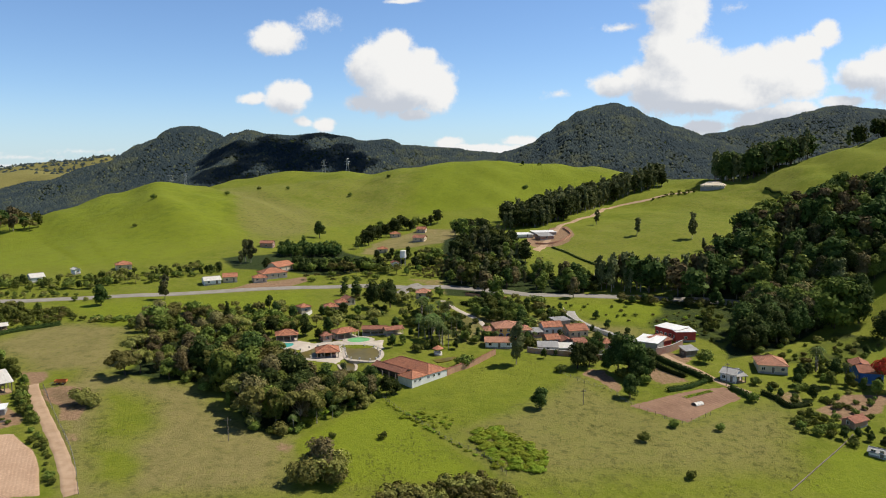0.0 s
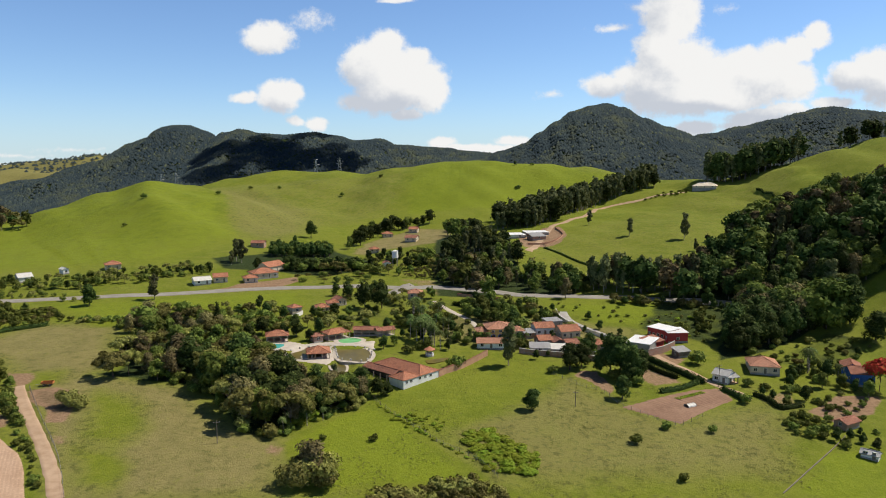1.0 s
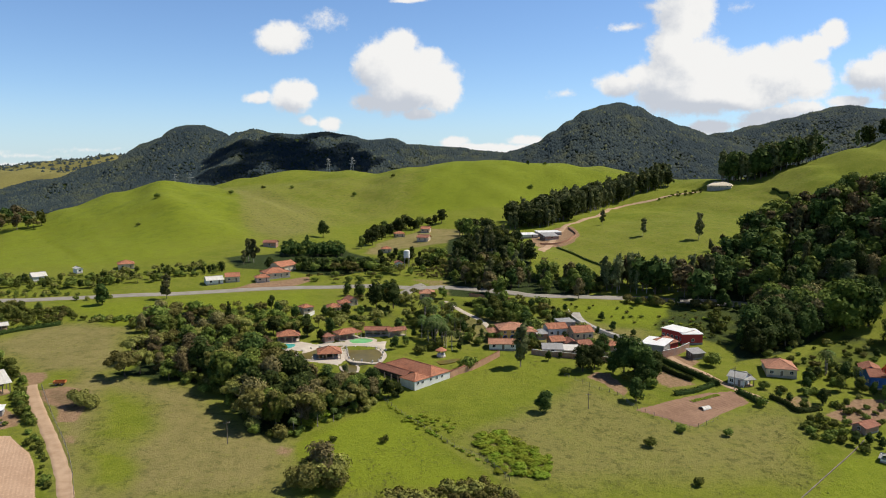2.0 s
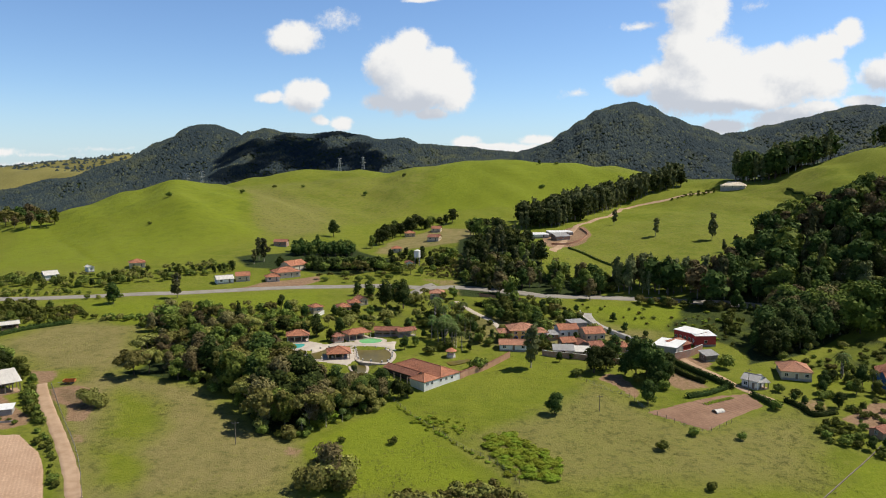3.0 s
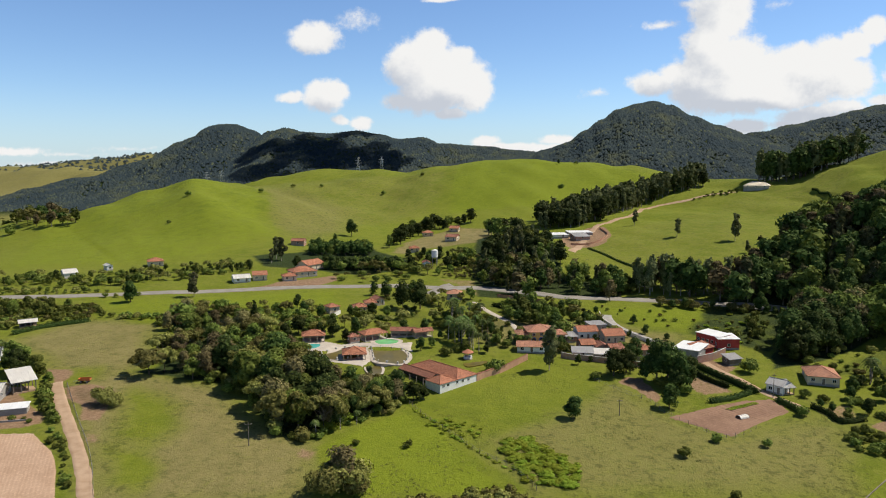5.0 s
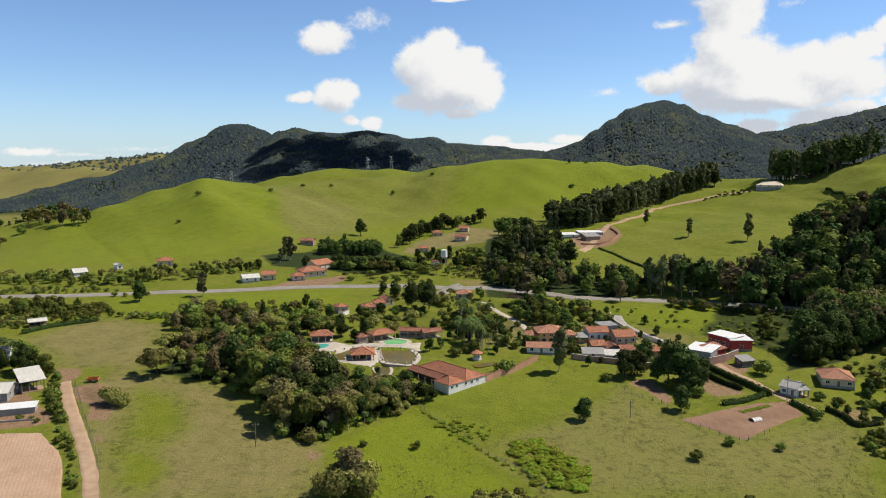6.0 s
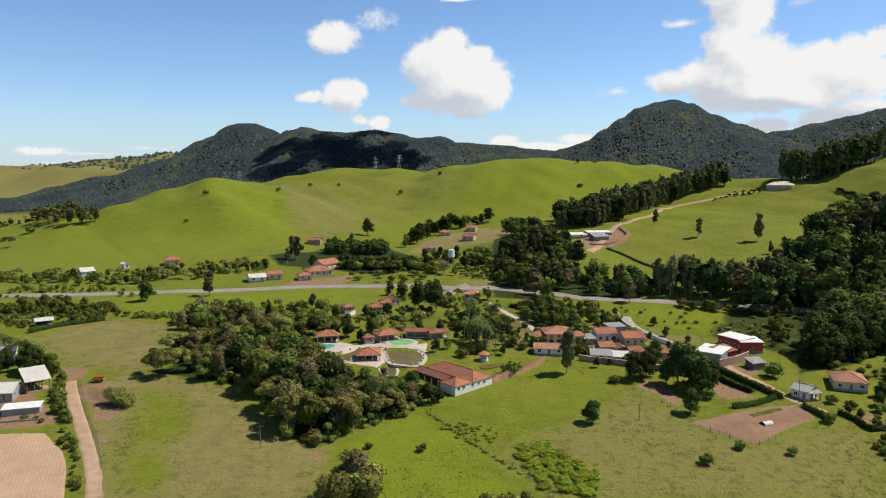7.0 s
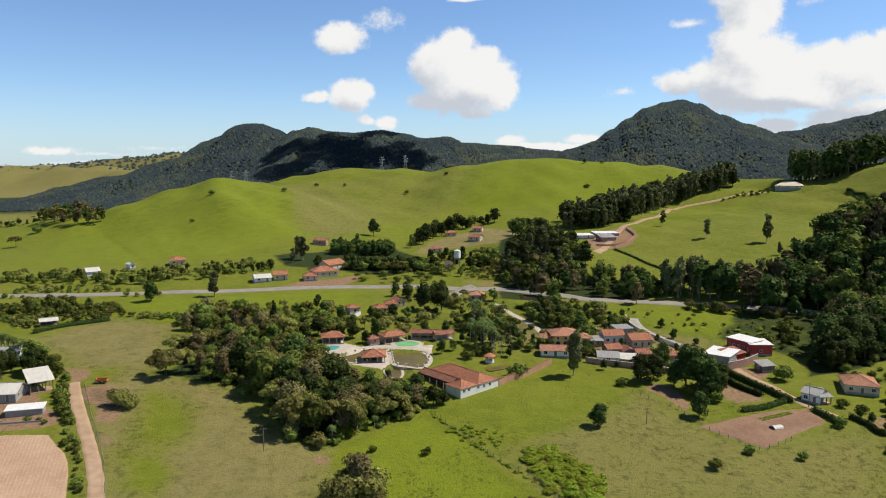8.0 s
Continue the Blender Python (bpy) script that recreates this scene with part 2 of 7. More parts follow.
def ground_material():
    m, g = material("pasture")
    where = g.add("ShaderNodeNewGeometry").outputs["Position"]
    cover = g.add("ShaderNodeAttribute", attribute_name="cover")
    channels = g.add("ShaderNodeSeparateColor", (cover.outputs["Color"],))
    dry, earth, wood = channels.outputs
    big, mid, fine = g.noise(where, 0.02, 5), g.noise(where, 0.13, 6, 0.62), g.noise(where, 0.9, 6, 0.7)
    tuft = g.noise(where, 2.3, 5, 0.75)
    lush = g.mix(g.step(mid, 0.3, 0.7), rgb(0.120, 0.152, 0.010), rgb(0.172, 0.200, 0.016))
    lush = g.mix(g.step(big, 0.35, 0.65, 0.0, 0.55), lush, rgb(0.186, 0.204, 0.022))
    straw = g.mix(g.step(mid, 0.3, 0.72), rgb(0.270, 0.214, 0.096), rgb(0.184, 0.162, 0.056))
    blend = g.math("ADD", dry, g.math("MULTIPLY", g.math("SUBTRACT", mid, 0.5), 0.55))
    grass = g.mix(g.step(blend, 0.2, 0.8), lush, straw)
    grass = g.mix(g.step(fine, 0.52, 0.72, 0.0, 0.42), grass, rgb(0.075, 0.095, 0.014))
    grass = g.mix(g.step(tuft, 0.54, 0.70, 0.0, 0.35), grass, rgb(0.22, 0.21, 0.070))
    fresh = g.math("ADD", g.math("MULTIPLY", dry, -6.0), g.math("MULTIPLY", mid, 1.6))
    grass = g.mix(g.step(fresh, 0.1, 0.9, 0.0, 0.75), grass, g.mix(g.step(fine, 0.3, 0.7), rgb(0.142, 0.184, 0.010), rgb(0.200, 0.240, 0.016)))
    scrub = g.math("MULTIPLY", g.step(g.noise(where, 0.35, 7, 0.72), 0.50, 0.64), g.math("MULTIPLY", g.step(blend, 0.2, 0.42, 0.05, 0.62), g.step(dry, 0.78, 0.58, 0.12, 1.0)))
    grass = g.mix(scrub, grass, rgb(0.068, 0.074, 0.018))
    blades = g.noise(where, 5.0, 3, 0.8)
    grass = g.mix(g.step(blades, 0.52, 0.72, 0.0, 0.5), grass, rgb(0.052, 0.066, 0.016))
    clump = g.noise(where, 0.42, 8, 0.68)
    grass = g.mix(g.step(clump, 0.54, 0.68, 0.0, 0.38), grass, rgb(0.082, 0.106, 0.012))
    grass = g.mix(g.step(clump, 0.44, 0.34, 0.0, 0.34), grass, rgb(0.215, 0.225, 0.036))
    soil = g.mix(g.step(fine, 0.3, 0.7), rgb(0.20, 0.120, 0.070), rgb(0.31, 0.205, 0.125))
    bare = g.math("ADD", earth, g.math("MULTIPLY", g.math("SUBTRACT", fine, 0.5), 0.6))
    colour = g.mix(g.step(bare, 0.35, 0.65), grass, soil)
    # woodland floor, also laid as painted shade at the wooded hill's foot
    litter_and_shade = g.mix(g.step(fine, 0.3, 0.7), rgb(0.018, 0.030, 0.008), rgb(0.045, 0.062, 0.016))
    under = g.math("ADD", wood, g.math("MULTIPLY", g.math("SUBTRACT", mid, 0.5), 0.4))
    colour = g.mix(g.step(under, 0.35, 0.65), colour, litter_and_shade)
    bump = g.math("ADD", g.math("MULTIPLY", mid, 1.2), g.math("ADD", fine, g.math("MULTIPLY", tuft, 0.6)))
    finish(g, colour, 0.95, bump=bump, strength=0.65, distance=0.7, spec=0.12)
    return m


# ---- ground ----
def inside(x, y, corners, edge=6.0, wobble=3.0, seed=1):
    """1 inside a polygon given by its corners, fading to 0 over an uneven edge."""
    x2, y2 = x + swell(x, y, 22, seed) * wobble, y + swell(x, y, 22, seed + 1) * wobble
    hit, best = np.zeros(x.shape, bool), np.full(x.shape, 1e9)
    for (ax, ay), (bx, by) in zip(corners, corners[1:] + corners[:1]):
        cross = ((ay > y2) != (by > y2)) & (x2 < (bx - ax) * (y2 - ay) / ((by - ay) if by != ay else 1e-9) + ax)
        hit ^= cross
        dx, dy = bx - ax, by - ay
        k = np.clip(((x2 - ax) * dx + (y2 - ay) * dy) / (dx * dx + dy * dy), 0, 1)
        best = np.minimum(best, np.hypot(x2 - ax - k * dx, y2 - ay - k * dy))
    return np.clip(0.5 + np.where(hit, best, -best) / edge, 0, 1)


def ridge_distance(x, y, name):
    points, width, _ = RIDGES[name]
    return ridge_height(x, y, np.zeros(x.shape), points, width)[1] / width


def cover_of(x, y):
    """dryness, bare earth and woodland floor (with one patch of painted shade) at each place."""
    dry, earth, wood = np.full(x.shape, 0.30), np.zeros(x.shape), np.zeros(x.shape)
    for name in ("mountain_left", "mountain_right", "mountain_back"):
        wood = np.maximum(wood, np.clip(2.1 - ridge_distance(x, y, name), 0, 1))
    dry = np.where(y > 480, 0.22, dry)
    dry = dry + (0.62 - dry) * np.clip((y - 1000) / 500, 0, 1)
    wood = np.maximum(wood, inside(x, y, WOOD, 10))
    for kind, amount, edge, corners in COVER:
        a = inside(x, y, corners, edge)
        if kind == "dry":
            dry = dry + (amount - dry) * a
        elif kind == "earth":
            earth = np.maximum(earth, amount * a)
        else:
            wood = np.maximum(wood, amount * a)
    return dry, earth, wood


WOOD = [(91, 348), (111, 336), (146, 328), (161, 324), (190, 330), (260, 330), (300, 350), (250, 400), (205, 420), (172, 424), (142, 400), (118, 372)]
COVER = [
    ("dry", 0.68, 12.0, [(-188, 258), (-180, 287), (-149, 288), (-127, 242), (-129, 231), (-92, 222), (-71, 197), (-50, 187), (-46, 160), (-92, 152), (-119, 188), (-147, 228)]),
    ("dry", 0.10, 14.0, [(-117.1, 216.5), (-109.8, 213.1), (-99.7, 205.4), (-93.2, 190.5), (-94.3, 181.6), (-104.1, 185.1), (-108.7, 197.8)]),
    ("dry", 0.20, 10.0, [(-147.8, 230.6), (-139.3, 233.2), (-134.2, 223.1), (-140.9, 218.5)]),
    ("dry", 0.12, 8.0, [(-103.5, 178.4), (-94.8, 176.7), (-84.9, 169.0), (-84.8, 158.1), (-92.7, 162.3)]),
    ("dry", 0.20, 10.0, [(-134.2, 267.1), (-124.7, 276.2), (-108.3, 244.4), (-110.9, 232.6)]),
    ("dry", 0.00, 3.0, [(-50, 187), (-29, 214), (5, 170), (-42, 162)]),
    ("dry", 0.12, 8.0, [(-29, 216), (-12, 237), (12, 269), (24, 262), (35, 246), (10, 211), (-5, 198)]),
    ("dry", 0.55, 14.0, [(-5, 198), (10, 211), (35, 246), (48, 223), (60, 210), (101, 228), (82, 182), (4, 169)]),
    ("dry", 0.02, 8.0, [(-194, 318), (-85, 355), (-77, 324), (-104, 296), (-154, 287)]),
    ("dry", 0.00, 10.0, [(38, 342), (110, 345), (98, 308), (59, 310)]),
    ("dry", 0.00, 4.0, [(80, 171), (101, 194), (120, 198), (101, 164)]),
    ("dry", 0.00, 14.0, [(-64, 752), (58, 1572), (116, 740), (191, 740), (25, 635), (-57, 624)]),
    ("dry", 0.32, 15.0, [(31, 440), (92, 532), (217, 662), (953, 2137), (259, 586), (150, 455), (90, 400), (64, 401)]),
    ("dry", 0.36, 20.0, [(-294, 779), (-152, 775), (-64, 752), (-72, 628), (-134, 553)]),
    ("dry", 0.50, 26.0, [(-270, 740), (-219, 706), (-143, 631), (-122, 533), (-136, 482), (-161, 497), (-190, 541), (-225, 640)]),
    ("dry", 0.02, 12.0, [(-251, 614), (-251, 667), (-225, 640), (-186, 531), (-157, 473), (-184, 492)]),
    ("dry", 0.04, 20.0, [(-292, 385), (-842, 1340), (-723, 1440), (-236, 615), (-163, 479), (-183, 416)]),
    ("dry", 0.95, 5.0, [(-75, 456), (-73, 492), (-60, 540), (-44, 571), (-16, 559), (-14, 464), (-36, 470), (-53, 470), (-67, 452)]),
    ("dry", 0.65, 12.0, [(-13, 318), (28, 316), (69, 304), (62, 274), (12, 275), (-13, 283)]),
    ("wood", 0.44, 10.0, [(-71, 358), (-17, 350), (30, 341), (28, 320), (-11, 322), (-62, 326)]),
    ("wood", 0.44, 10.0, [(-148, 284), (-130, 311), (-98, 325), (-74, 311), (-75, 252), (-122, 263)]),
    ("earth", 1.00, 4.0, [(-139.4, 215.7), (-132.8, 219.2), (-124.0, 215.4), (-120.3, 209.0), (-116.6, 196.7), (-114.6, 191.8), (-120.7, 192.3), (-129.5, 203.4)]),
    ("wood", 0.46, 5.0, [(-139.4, 215.7), (-132.8, 219.2), (-124.0, 215.4), (-118.4, 202.7), (-115.2, 192.9), (-121.4, 193.3), (-129.5, 203.4)]),
    ("earth", 0.70, 4.0, [(-115.0, 186.6), (-111.0, 185.9), (-105.8, 179.7), (-108.5, 177.7)]),
    ("earth", 0.75, 6.0, [(-115, 186), (-109, 185), (-107, 180), (-110, 179)]),
    ("earth", 0.90, 5.0, [(-156, 231), (-148, 232), (-142, 222), (-145, 218)]),
    ("earth", 0.70, 5.0, [(-57, 187), (-49, 184), (-49, 178), (-53, 179)]),
    ("earth", 0.90, 4.0, [(-128, 355), (-116, 371), (-95, 386), (-93, 376), (-100, 361), (-115, 354)]),
    ("earth", 1.00, 3.0, [(-163, 214), (-150, 206), (-137, 199), (-129, 190), (-133, 186), (-142, 184), (-160, 190)]),
    ("earth", 0.62, 2.0, [(62.3, 253.8), (67.3, 258.1), (74.2, 243.8), (64.5, 238.1), (59.6, 245)]),
    ("earth", 0.80, 2.0, [(70, 266), (76, 274), (83, 268), (75, 258)]),
    ("earth", 0.95, 1.5, [(36.4, 247), (41.5, 252.8), (46.5, 250.8), (49.1, 234.3), (47.8, 230.8)]),
    ("earth", 0.85, 2.5, [(105, 221), (123, 237), (136, 236), (128, 222), (112, 213)]),
    ("earth", 0.55, 2.0, [(95, 231), (105, 239), (108, 238), (106, 228), (98, 225)]),
    ("earth", 1.00, 3.0, [(30, 478), (38, 500), (56, 530), (66, 530), (70, 505), (62, 478), (48, 464), (36, 452)]),
    ("earth", 0.90, 4.0, [(68, 271), (76, 276), (79, 264), (72, 257)]),
    ("earth", 0.80, 4.0, [(-79, 274), (-70, 272), (-64, 269), (-68, 261), (-72, 261)]),
    ("earth", 0.50, 8.0, [(-44, 391), (-13, 383), (10, 358), (-17, 350)]),
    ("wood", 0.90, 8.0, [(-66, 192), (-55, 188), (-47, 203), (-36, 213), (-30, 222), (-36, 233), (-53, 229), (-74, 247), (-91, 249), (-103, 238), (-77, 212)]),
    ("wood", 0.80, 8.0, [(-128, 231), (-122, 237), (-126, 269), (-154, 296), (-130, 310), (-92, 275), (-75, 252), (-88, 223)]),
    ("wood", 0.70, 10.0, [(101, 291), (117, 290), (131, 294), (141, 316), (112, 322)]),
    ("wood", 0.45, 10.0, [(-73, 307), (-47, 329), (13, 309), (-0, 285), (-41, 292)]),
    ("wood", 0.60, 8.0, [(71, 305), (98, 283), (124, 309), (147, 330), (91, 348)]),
    # tree shade on the grass slope, painted with the woodland floor colour
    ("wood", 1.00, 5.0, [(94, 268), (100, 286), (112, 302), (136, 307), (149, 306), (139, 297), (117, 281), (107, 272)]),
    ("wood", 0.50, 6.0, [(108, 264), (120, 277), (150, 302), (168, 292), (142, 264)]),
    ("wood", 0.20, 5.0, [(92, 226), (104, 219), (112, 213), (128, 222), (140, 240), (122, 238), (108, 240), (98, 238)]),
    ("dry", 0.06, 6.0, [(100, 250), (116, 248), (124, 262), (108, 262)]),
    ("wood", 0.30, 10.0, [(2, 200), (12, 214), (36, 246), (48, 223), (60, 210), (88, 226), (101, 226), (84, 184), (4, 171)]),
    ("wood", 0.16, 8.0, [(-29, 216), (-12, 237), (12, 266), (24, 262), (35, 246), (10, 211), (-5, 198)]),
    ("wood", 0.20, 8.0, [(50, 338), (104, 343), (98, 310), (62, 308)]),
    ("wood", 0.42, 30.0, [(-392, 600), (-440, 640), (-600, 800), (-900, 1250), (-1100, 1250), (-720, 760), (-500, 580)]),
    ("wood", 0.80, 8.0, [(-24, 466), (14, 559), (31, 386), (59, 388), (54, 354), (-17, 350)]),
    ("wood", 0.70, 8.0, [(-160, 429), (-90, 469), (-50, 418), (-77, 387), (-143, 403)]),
]


def make_ground():
    gx, gy = np.meshgrid(GRID_X, GRID_Y)
    z = GRID_Z
    nx, ny = len(GRID_X), len(GRID_Y)
    me = bpy.data.meshes.new("ground")
    quad = np.arange(nx * ny).reshape(ny, nx)
    faces = np.stack([quad[:-1, :-1], quad[:-1, 1:], quad[1:, 1:], quad[1:, :-1]], -1).reshape(-1, 4)
    me.vertices.add(nx * ny)
    me.vertices.foreach_set("co", np.stack([gx, gy, z], -1).ravel())
    me.loops.add(faces.size)
    me.loops.foreach_set("vertex_index", faces.ravel())
    me.polygons.add(len(faces))
    me.polygons.foreach_set("loop_start", np.arange(0, faces.size, 4))
    me.update(calc_edges=True)
    me.polygons.foreach_set("use_smooth", np.ones(len(faces), bool))
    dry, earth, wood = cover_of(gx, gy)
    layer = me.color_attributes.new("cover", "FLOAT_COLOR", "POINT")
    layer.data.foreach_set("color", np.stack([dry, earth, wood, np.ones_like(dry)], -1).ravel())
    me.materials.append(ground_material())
    return tagged(new("ground", me), "rolling green pasture valley with grazed hills", "ground", kind="structure")


make_ground()


# ---- more materials ----
def plain(name, a, b, scale=1.5, rough=0.8, metal=0.0, spec=0.3, bump=0.25, distance=0.05, per_object=0.0):
    """A worn surface: two tones mixed by stains, with a fine grain."""
    m, g = material(name)
    where = g.add("ShaderNodeNewGeometry").outputs["Position"]
    stain, grain = g.noise(where, scale * 0.35, 5, 0.6), g.noise(where, scale * 5, 4, 0.7)
    colour = g.mix(g.step(stain, 0.32, 0.68), rgb(*a), rgb(*b))
    colour = g.mix(g.step(grain, 0.45, 0.8, 0.0, 0.35), colour, rgb(*[c * 0.55 for c in a]))
    if per_object:
        chance = g.add("ShaderNodeObjectInfo").outputs["Random"]
        colour = g.add("ShaderNodeHueSaturation", {"Hue": g.math("ADD", 0.5, g.math("MULTIPLY", g.math("SUBTRACT", chance, 0.5), 0.02)), "Saturation": 1.0, "Value": g.step(chance, 0, 1, 1 - per_object, 1 + per_object), "Color": colour}).outputs[0]
    finish(g, colour, rough, metal, bump=g.math("ADD", stain, g.math("MULTIPLY", grain, 0.5)), strength=bump, distance=distance, spec=spec)
    return m


def tile_material(name, a, b, dark):
    """Terracotta barrel tiles: courses and channels as relief, weathered patches and odd tiles in another tone."""
    m, g = material(name)
    spot = g.add("ShaderNodeTexCoord").outputs["UV"]
    where = g.add("ShaderNodeNewGeometry").outputs["Position"]
    parts = g.add("ShaderNodeSeparateXYZ", (spot,))
    channel = g.math("SINE", g.math("MULTIPLY", parts.outputs[0], 6.2832 / 0.24))
    course = g.math("FRACT", g.math("MULTIPLY", parts.outputs[1], 1 / 0.38))
    cell = g.add("ShaderNodeTexWhiteNoise", {"Vector": g.vec("FLOOR", g.vec("MULTIPLY", spot, (1 / 0.48, 1 / 0.38, 1)))}, noise_dimensions="2D").outputs["Value"]
    stain = g.noise(where, 0.55, 6, 0.65)
    colour = g.mix(cell, rgb(*a), rgb(*b))
    colour = g.mix(g.step(stain, 0.48, 0.75, 0.0, 0.8), colour, rgb(*dark))
    colour = g.mix(g.step(g.noise(where, 1.7, 4), 0.58, 0.8, 0.0, 0.5), colour, rgb(0.30, 0.24, 0.19))
    bump = g.math("ADD", g.math("MULTIPLY", channel, 0.6), course)
    finish(g, colour, 0.85, bump=bump, strength=0.9, distance=0.09, spec=0.2)
    return m


def brick_material():
    m, g = material("brick")
    spot = g.add("ShaderNodeTexCoord").outputs["UV"]
    tex = g.add("ShaderNodeTexBrick", {"Vector": spot, "Color1": rgb(0.34, 0.17, 0.11), "Color2": rgb(0.42, 0.24, 0.17), "Mortar": rgb(0.32, 0.28, 0.24), "Scale": 1.0, "Mortar Size": 0.015, "Brick Width": 0.3, "Row Height": 0.2})
    where = g.add("ShaderNodeNewGeometry").outputs["Position"]
    colour = g.mix(g.step(g.noise(where, 0.6, 5), 0.45, 0.75, 0.0, 0.6), tex.outputs[0], rgb(0.42, 0.36, 0.31))
    finish(g, colour, 0.9, bump=tex.outputs[1], strength=0.4, distance=-0.02)
    return m


def sheet_material(name, a, b):
    """Corrugated sheet roofing with lapped sheets, streaks and rust."""
    m, g = material(name)
    spot = g.add("ShaderNodeTexCoord").outputs["UV"]
    where = g.add("ShaderNodeNewGeometry").outputs["Position"]
    parts = g.add("ShaderNodeSeparateXYZ", (spot,))
    wave = g.math("SINE", g.math("MULTIPLY", parts.outputs[0], 6.2832 / 0.18))
    cell = g.add("ShaderNodeTexWhiteNoise", {"Vector": g.vec("FLOOR", g.vec("MULTIPLY", spot, (1.0, 0.42, 1)))}, noise_dimensions="2D").outputs["Value"]
    colour = g.mix(g.math("MULTIPLY", cell, 0.6), rgb(*a), rgb(*b))
    streak = g.noise(g.vec("MULTIPLY", spot, (2.2, 0.25, 1)), 1.0, 5, 0.6)
    colour = g.mix(g.step(streak, 0.5, 0.8, 0.0, 0.55), colour, rgb(*[c * 0.55 for c in b]))
    finish(g, colour, 0.55, bump=wave, strength=0.6, distance=0.04, spec=0.4)
    return m


def leaf_material(name, a, b, tip, translucent=0.22, spread=0.39):
    m, g = material(name)
    chance = g.add("ShaderNodeNewGeometry").outputs["Random Per Island"]
    tree = g.add("ShaderNodeObjectInfo").outputs["Random"]
    colour = g.mix(chance, rgb(*a), rgb(*b))
    colour = g.mix(g.step(chance, 0.80, 1.0, 0.0, 0.75), colour, rgb(*tip))
    colour = g.add("ShaderNodeHueSaturation", {"Hue": g.step(tree, 0, 1, 0.478, 0.514), "Saturation": 0.95, "Value": g.step(tree, 0, 1, 1.03 - spread, 1.03 + spread), "Color": colour}).outputs[0]
    solid = g.add("ShaderNodeBsdfPrincipled", {"Base Color": colour, "Roughness": 0.75, "Specular IOR Level": 0.08})
    thin = g.add("ShaderNodeBsdfTranslucent", {"Color": colour})
    both = g.add("ShaderNodeMixShader", (translucent, solid.outputs[0], thin.outputs[0]))
    g.add("ShaderNodeOutputMaterial", (both.outputs[0],))
    return m


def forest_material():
    """Canopy seen from afar, tinted blue for haze: stands in several greens, single pale crowns."""
    m, g = material("hazed_forest_leaves")
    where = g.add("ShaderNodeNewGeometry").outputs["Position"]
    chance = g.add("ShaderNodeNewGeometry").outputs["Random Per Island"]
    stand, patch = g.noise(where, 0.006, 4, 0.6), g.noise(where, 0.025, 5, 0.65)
    # bluish base tones carry the haze of distance in the leaf colour
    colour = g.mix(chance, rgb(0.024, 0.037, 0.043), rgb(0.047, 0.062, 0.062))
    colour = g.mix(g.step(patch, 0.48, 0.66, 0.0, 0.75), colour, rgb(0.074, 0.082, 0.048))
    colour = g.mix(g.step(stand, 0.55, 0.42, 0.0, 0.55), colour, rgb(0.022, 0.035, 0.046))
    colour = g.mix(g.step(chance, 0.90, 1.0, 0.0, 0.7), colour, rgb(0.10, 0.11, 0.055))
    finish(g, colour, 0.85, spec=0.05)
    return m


def water_material(name, colour, rough=0.06):
    m, g = material(name)
    where = g.add("ShaderNodeNewGeometry").outputs["Position"]
    tone = g.mix(g.step(g.noise(where, 0.25, 4), 0.3, 0.7), rgb(*colour), rgb(*[c * 0.7 for c in colour]))
    finish(g, tone, rough, bump=g.noise(where, 1.6, 3), strength=0.15, distance=0.05, spec=0.12)
    return m


def soil_material(name, a, b, turn, pitch):
    m, g = material(name)
    where = g.add("ShaderNodeNewGeometry").outputs["Position"]
    across = g.vec("DOT_PRODUCT", where, (math.cos(turn), math.sin(turn), 0))
    wob = g.math("ADD", across, g.math("MULTIPLY", g.noise(where, 0.4, 3), 0.5))
    row = g.math("SINE", g.math("MULTIPLY", wob, 6.2832 / pitch))
    big, fine = g.noise(where, 0.12, 5), g.noise(where, 1.6, 6, 0.7)
    colour = g.mix(g.step(big, 0.3, 0.7), rgb(*a), rgb(*b))
    colour = g.mix(g.step(fine, 0.45, 0.75, 0.0, 0.6), colour, rgb(*[c * 1.45 for c in b]))
    colour = g.mix(g.step(row, 0.0, 1.0, 0.0, 0.07), colour, rgb(*[c * 0.6 for c in a]))
    finish(g, colour, 0.95, bump=g.math("ADD", g.math("MULTIPLY", row, 0.12), fine), strength=0.6, distance=0.15, spec=0.1)
    return m


def cloud_material():
    """Fair-weather cumulus that lets part of the sunlight through."""
    m, g = material("cloud_vapour")
    white = g.add("ShaderNodeBsdfDiffuse", {"Color": rgb(0.9, 0.9, 0.9)})
    clear = g.add("ShaderNodeBsdfTransparent")
    both = g.add("ShaderNodeMixShader", (0.40, white.outputs[0], clear.outputs[0]))
    g.add("ShaderNodeOutputMaterial", (both.outputs[0],))
    return m


def glass_material():
    m, g = material("window_glass")
    finish(g, rgb(0.03, 0.035, 0.04), 0.08, spec=0.6)
    return m


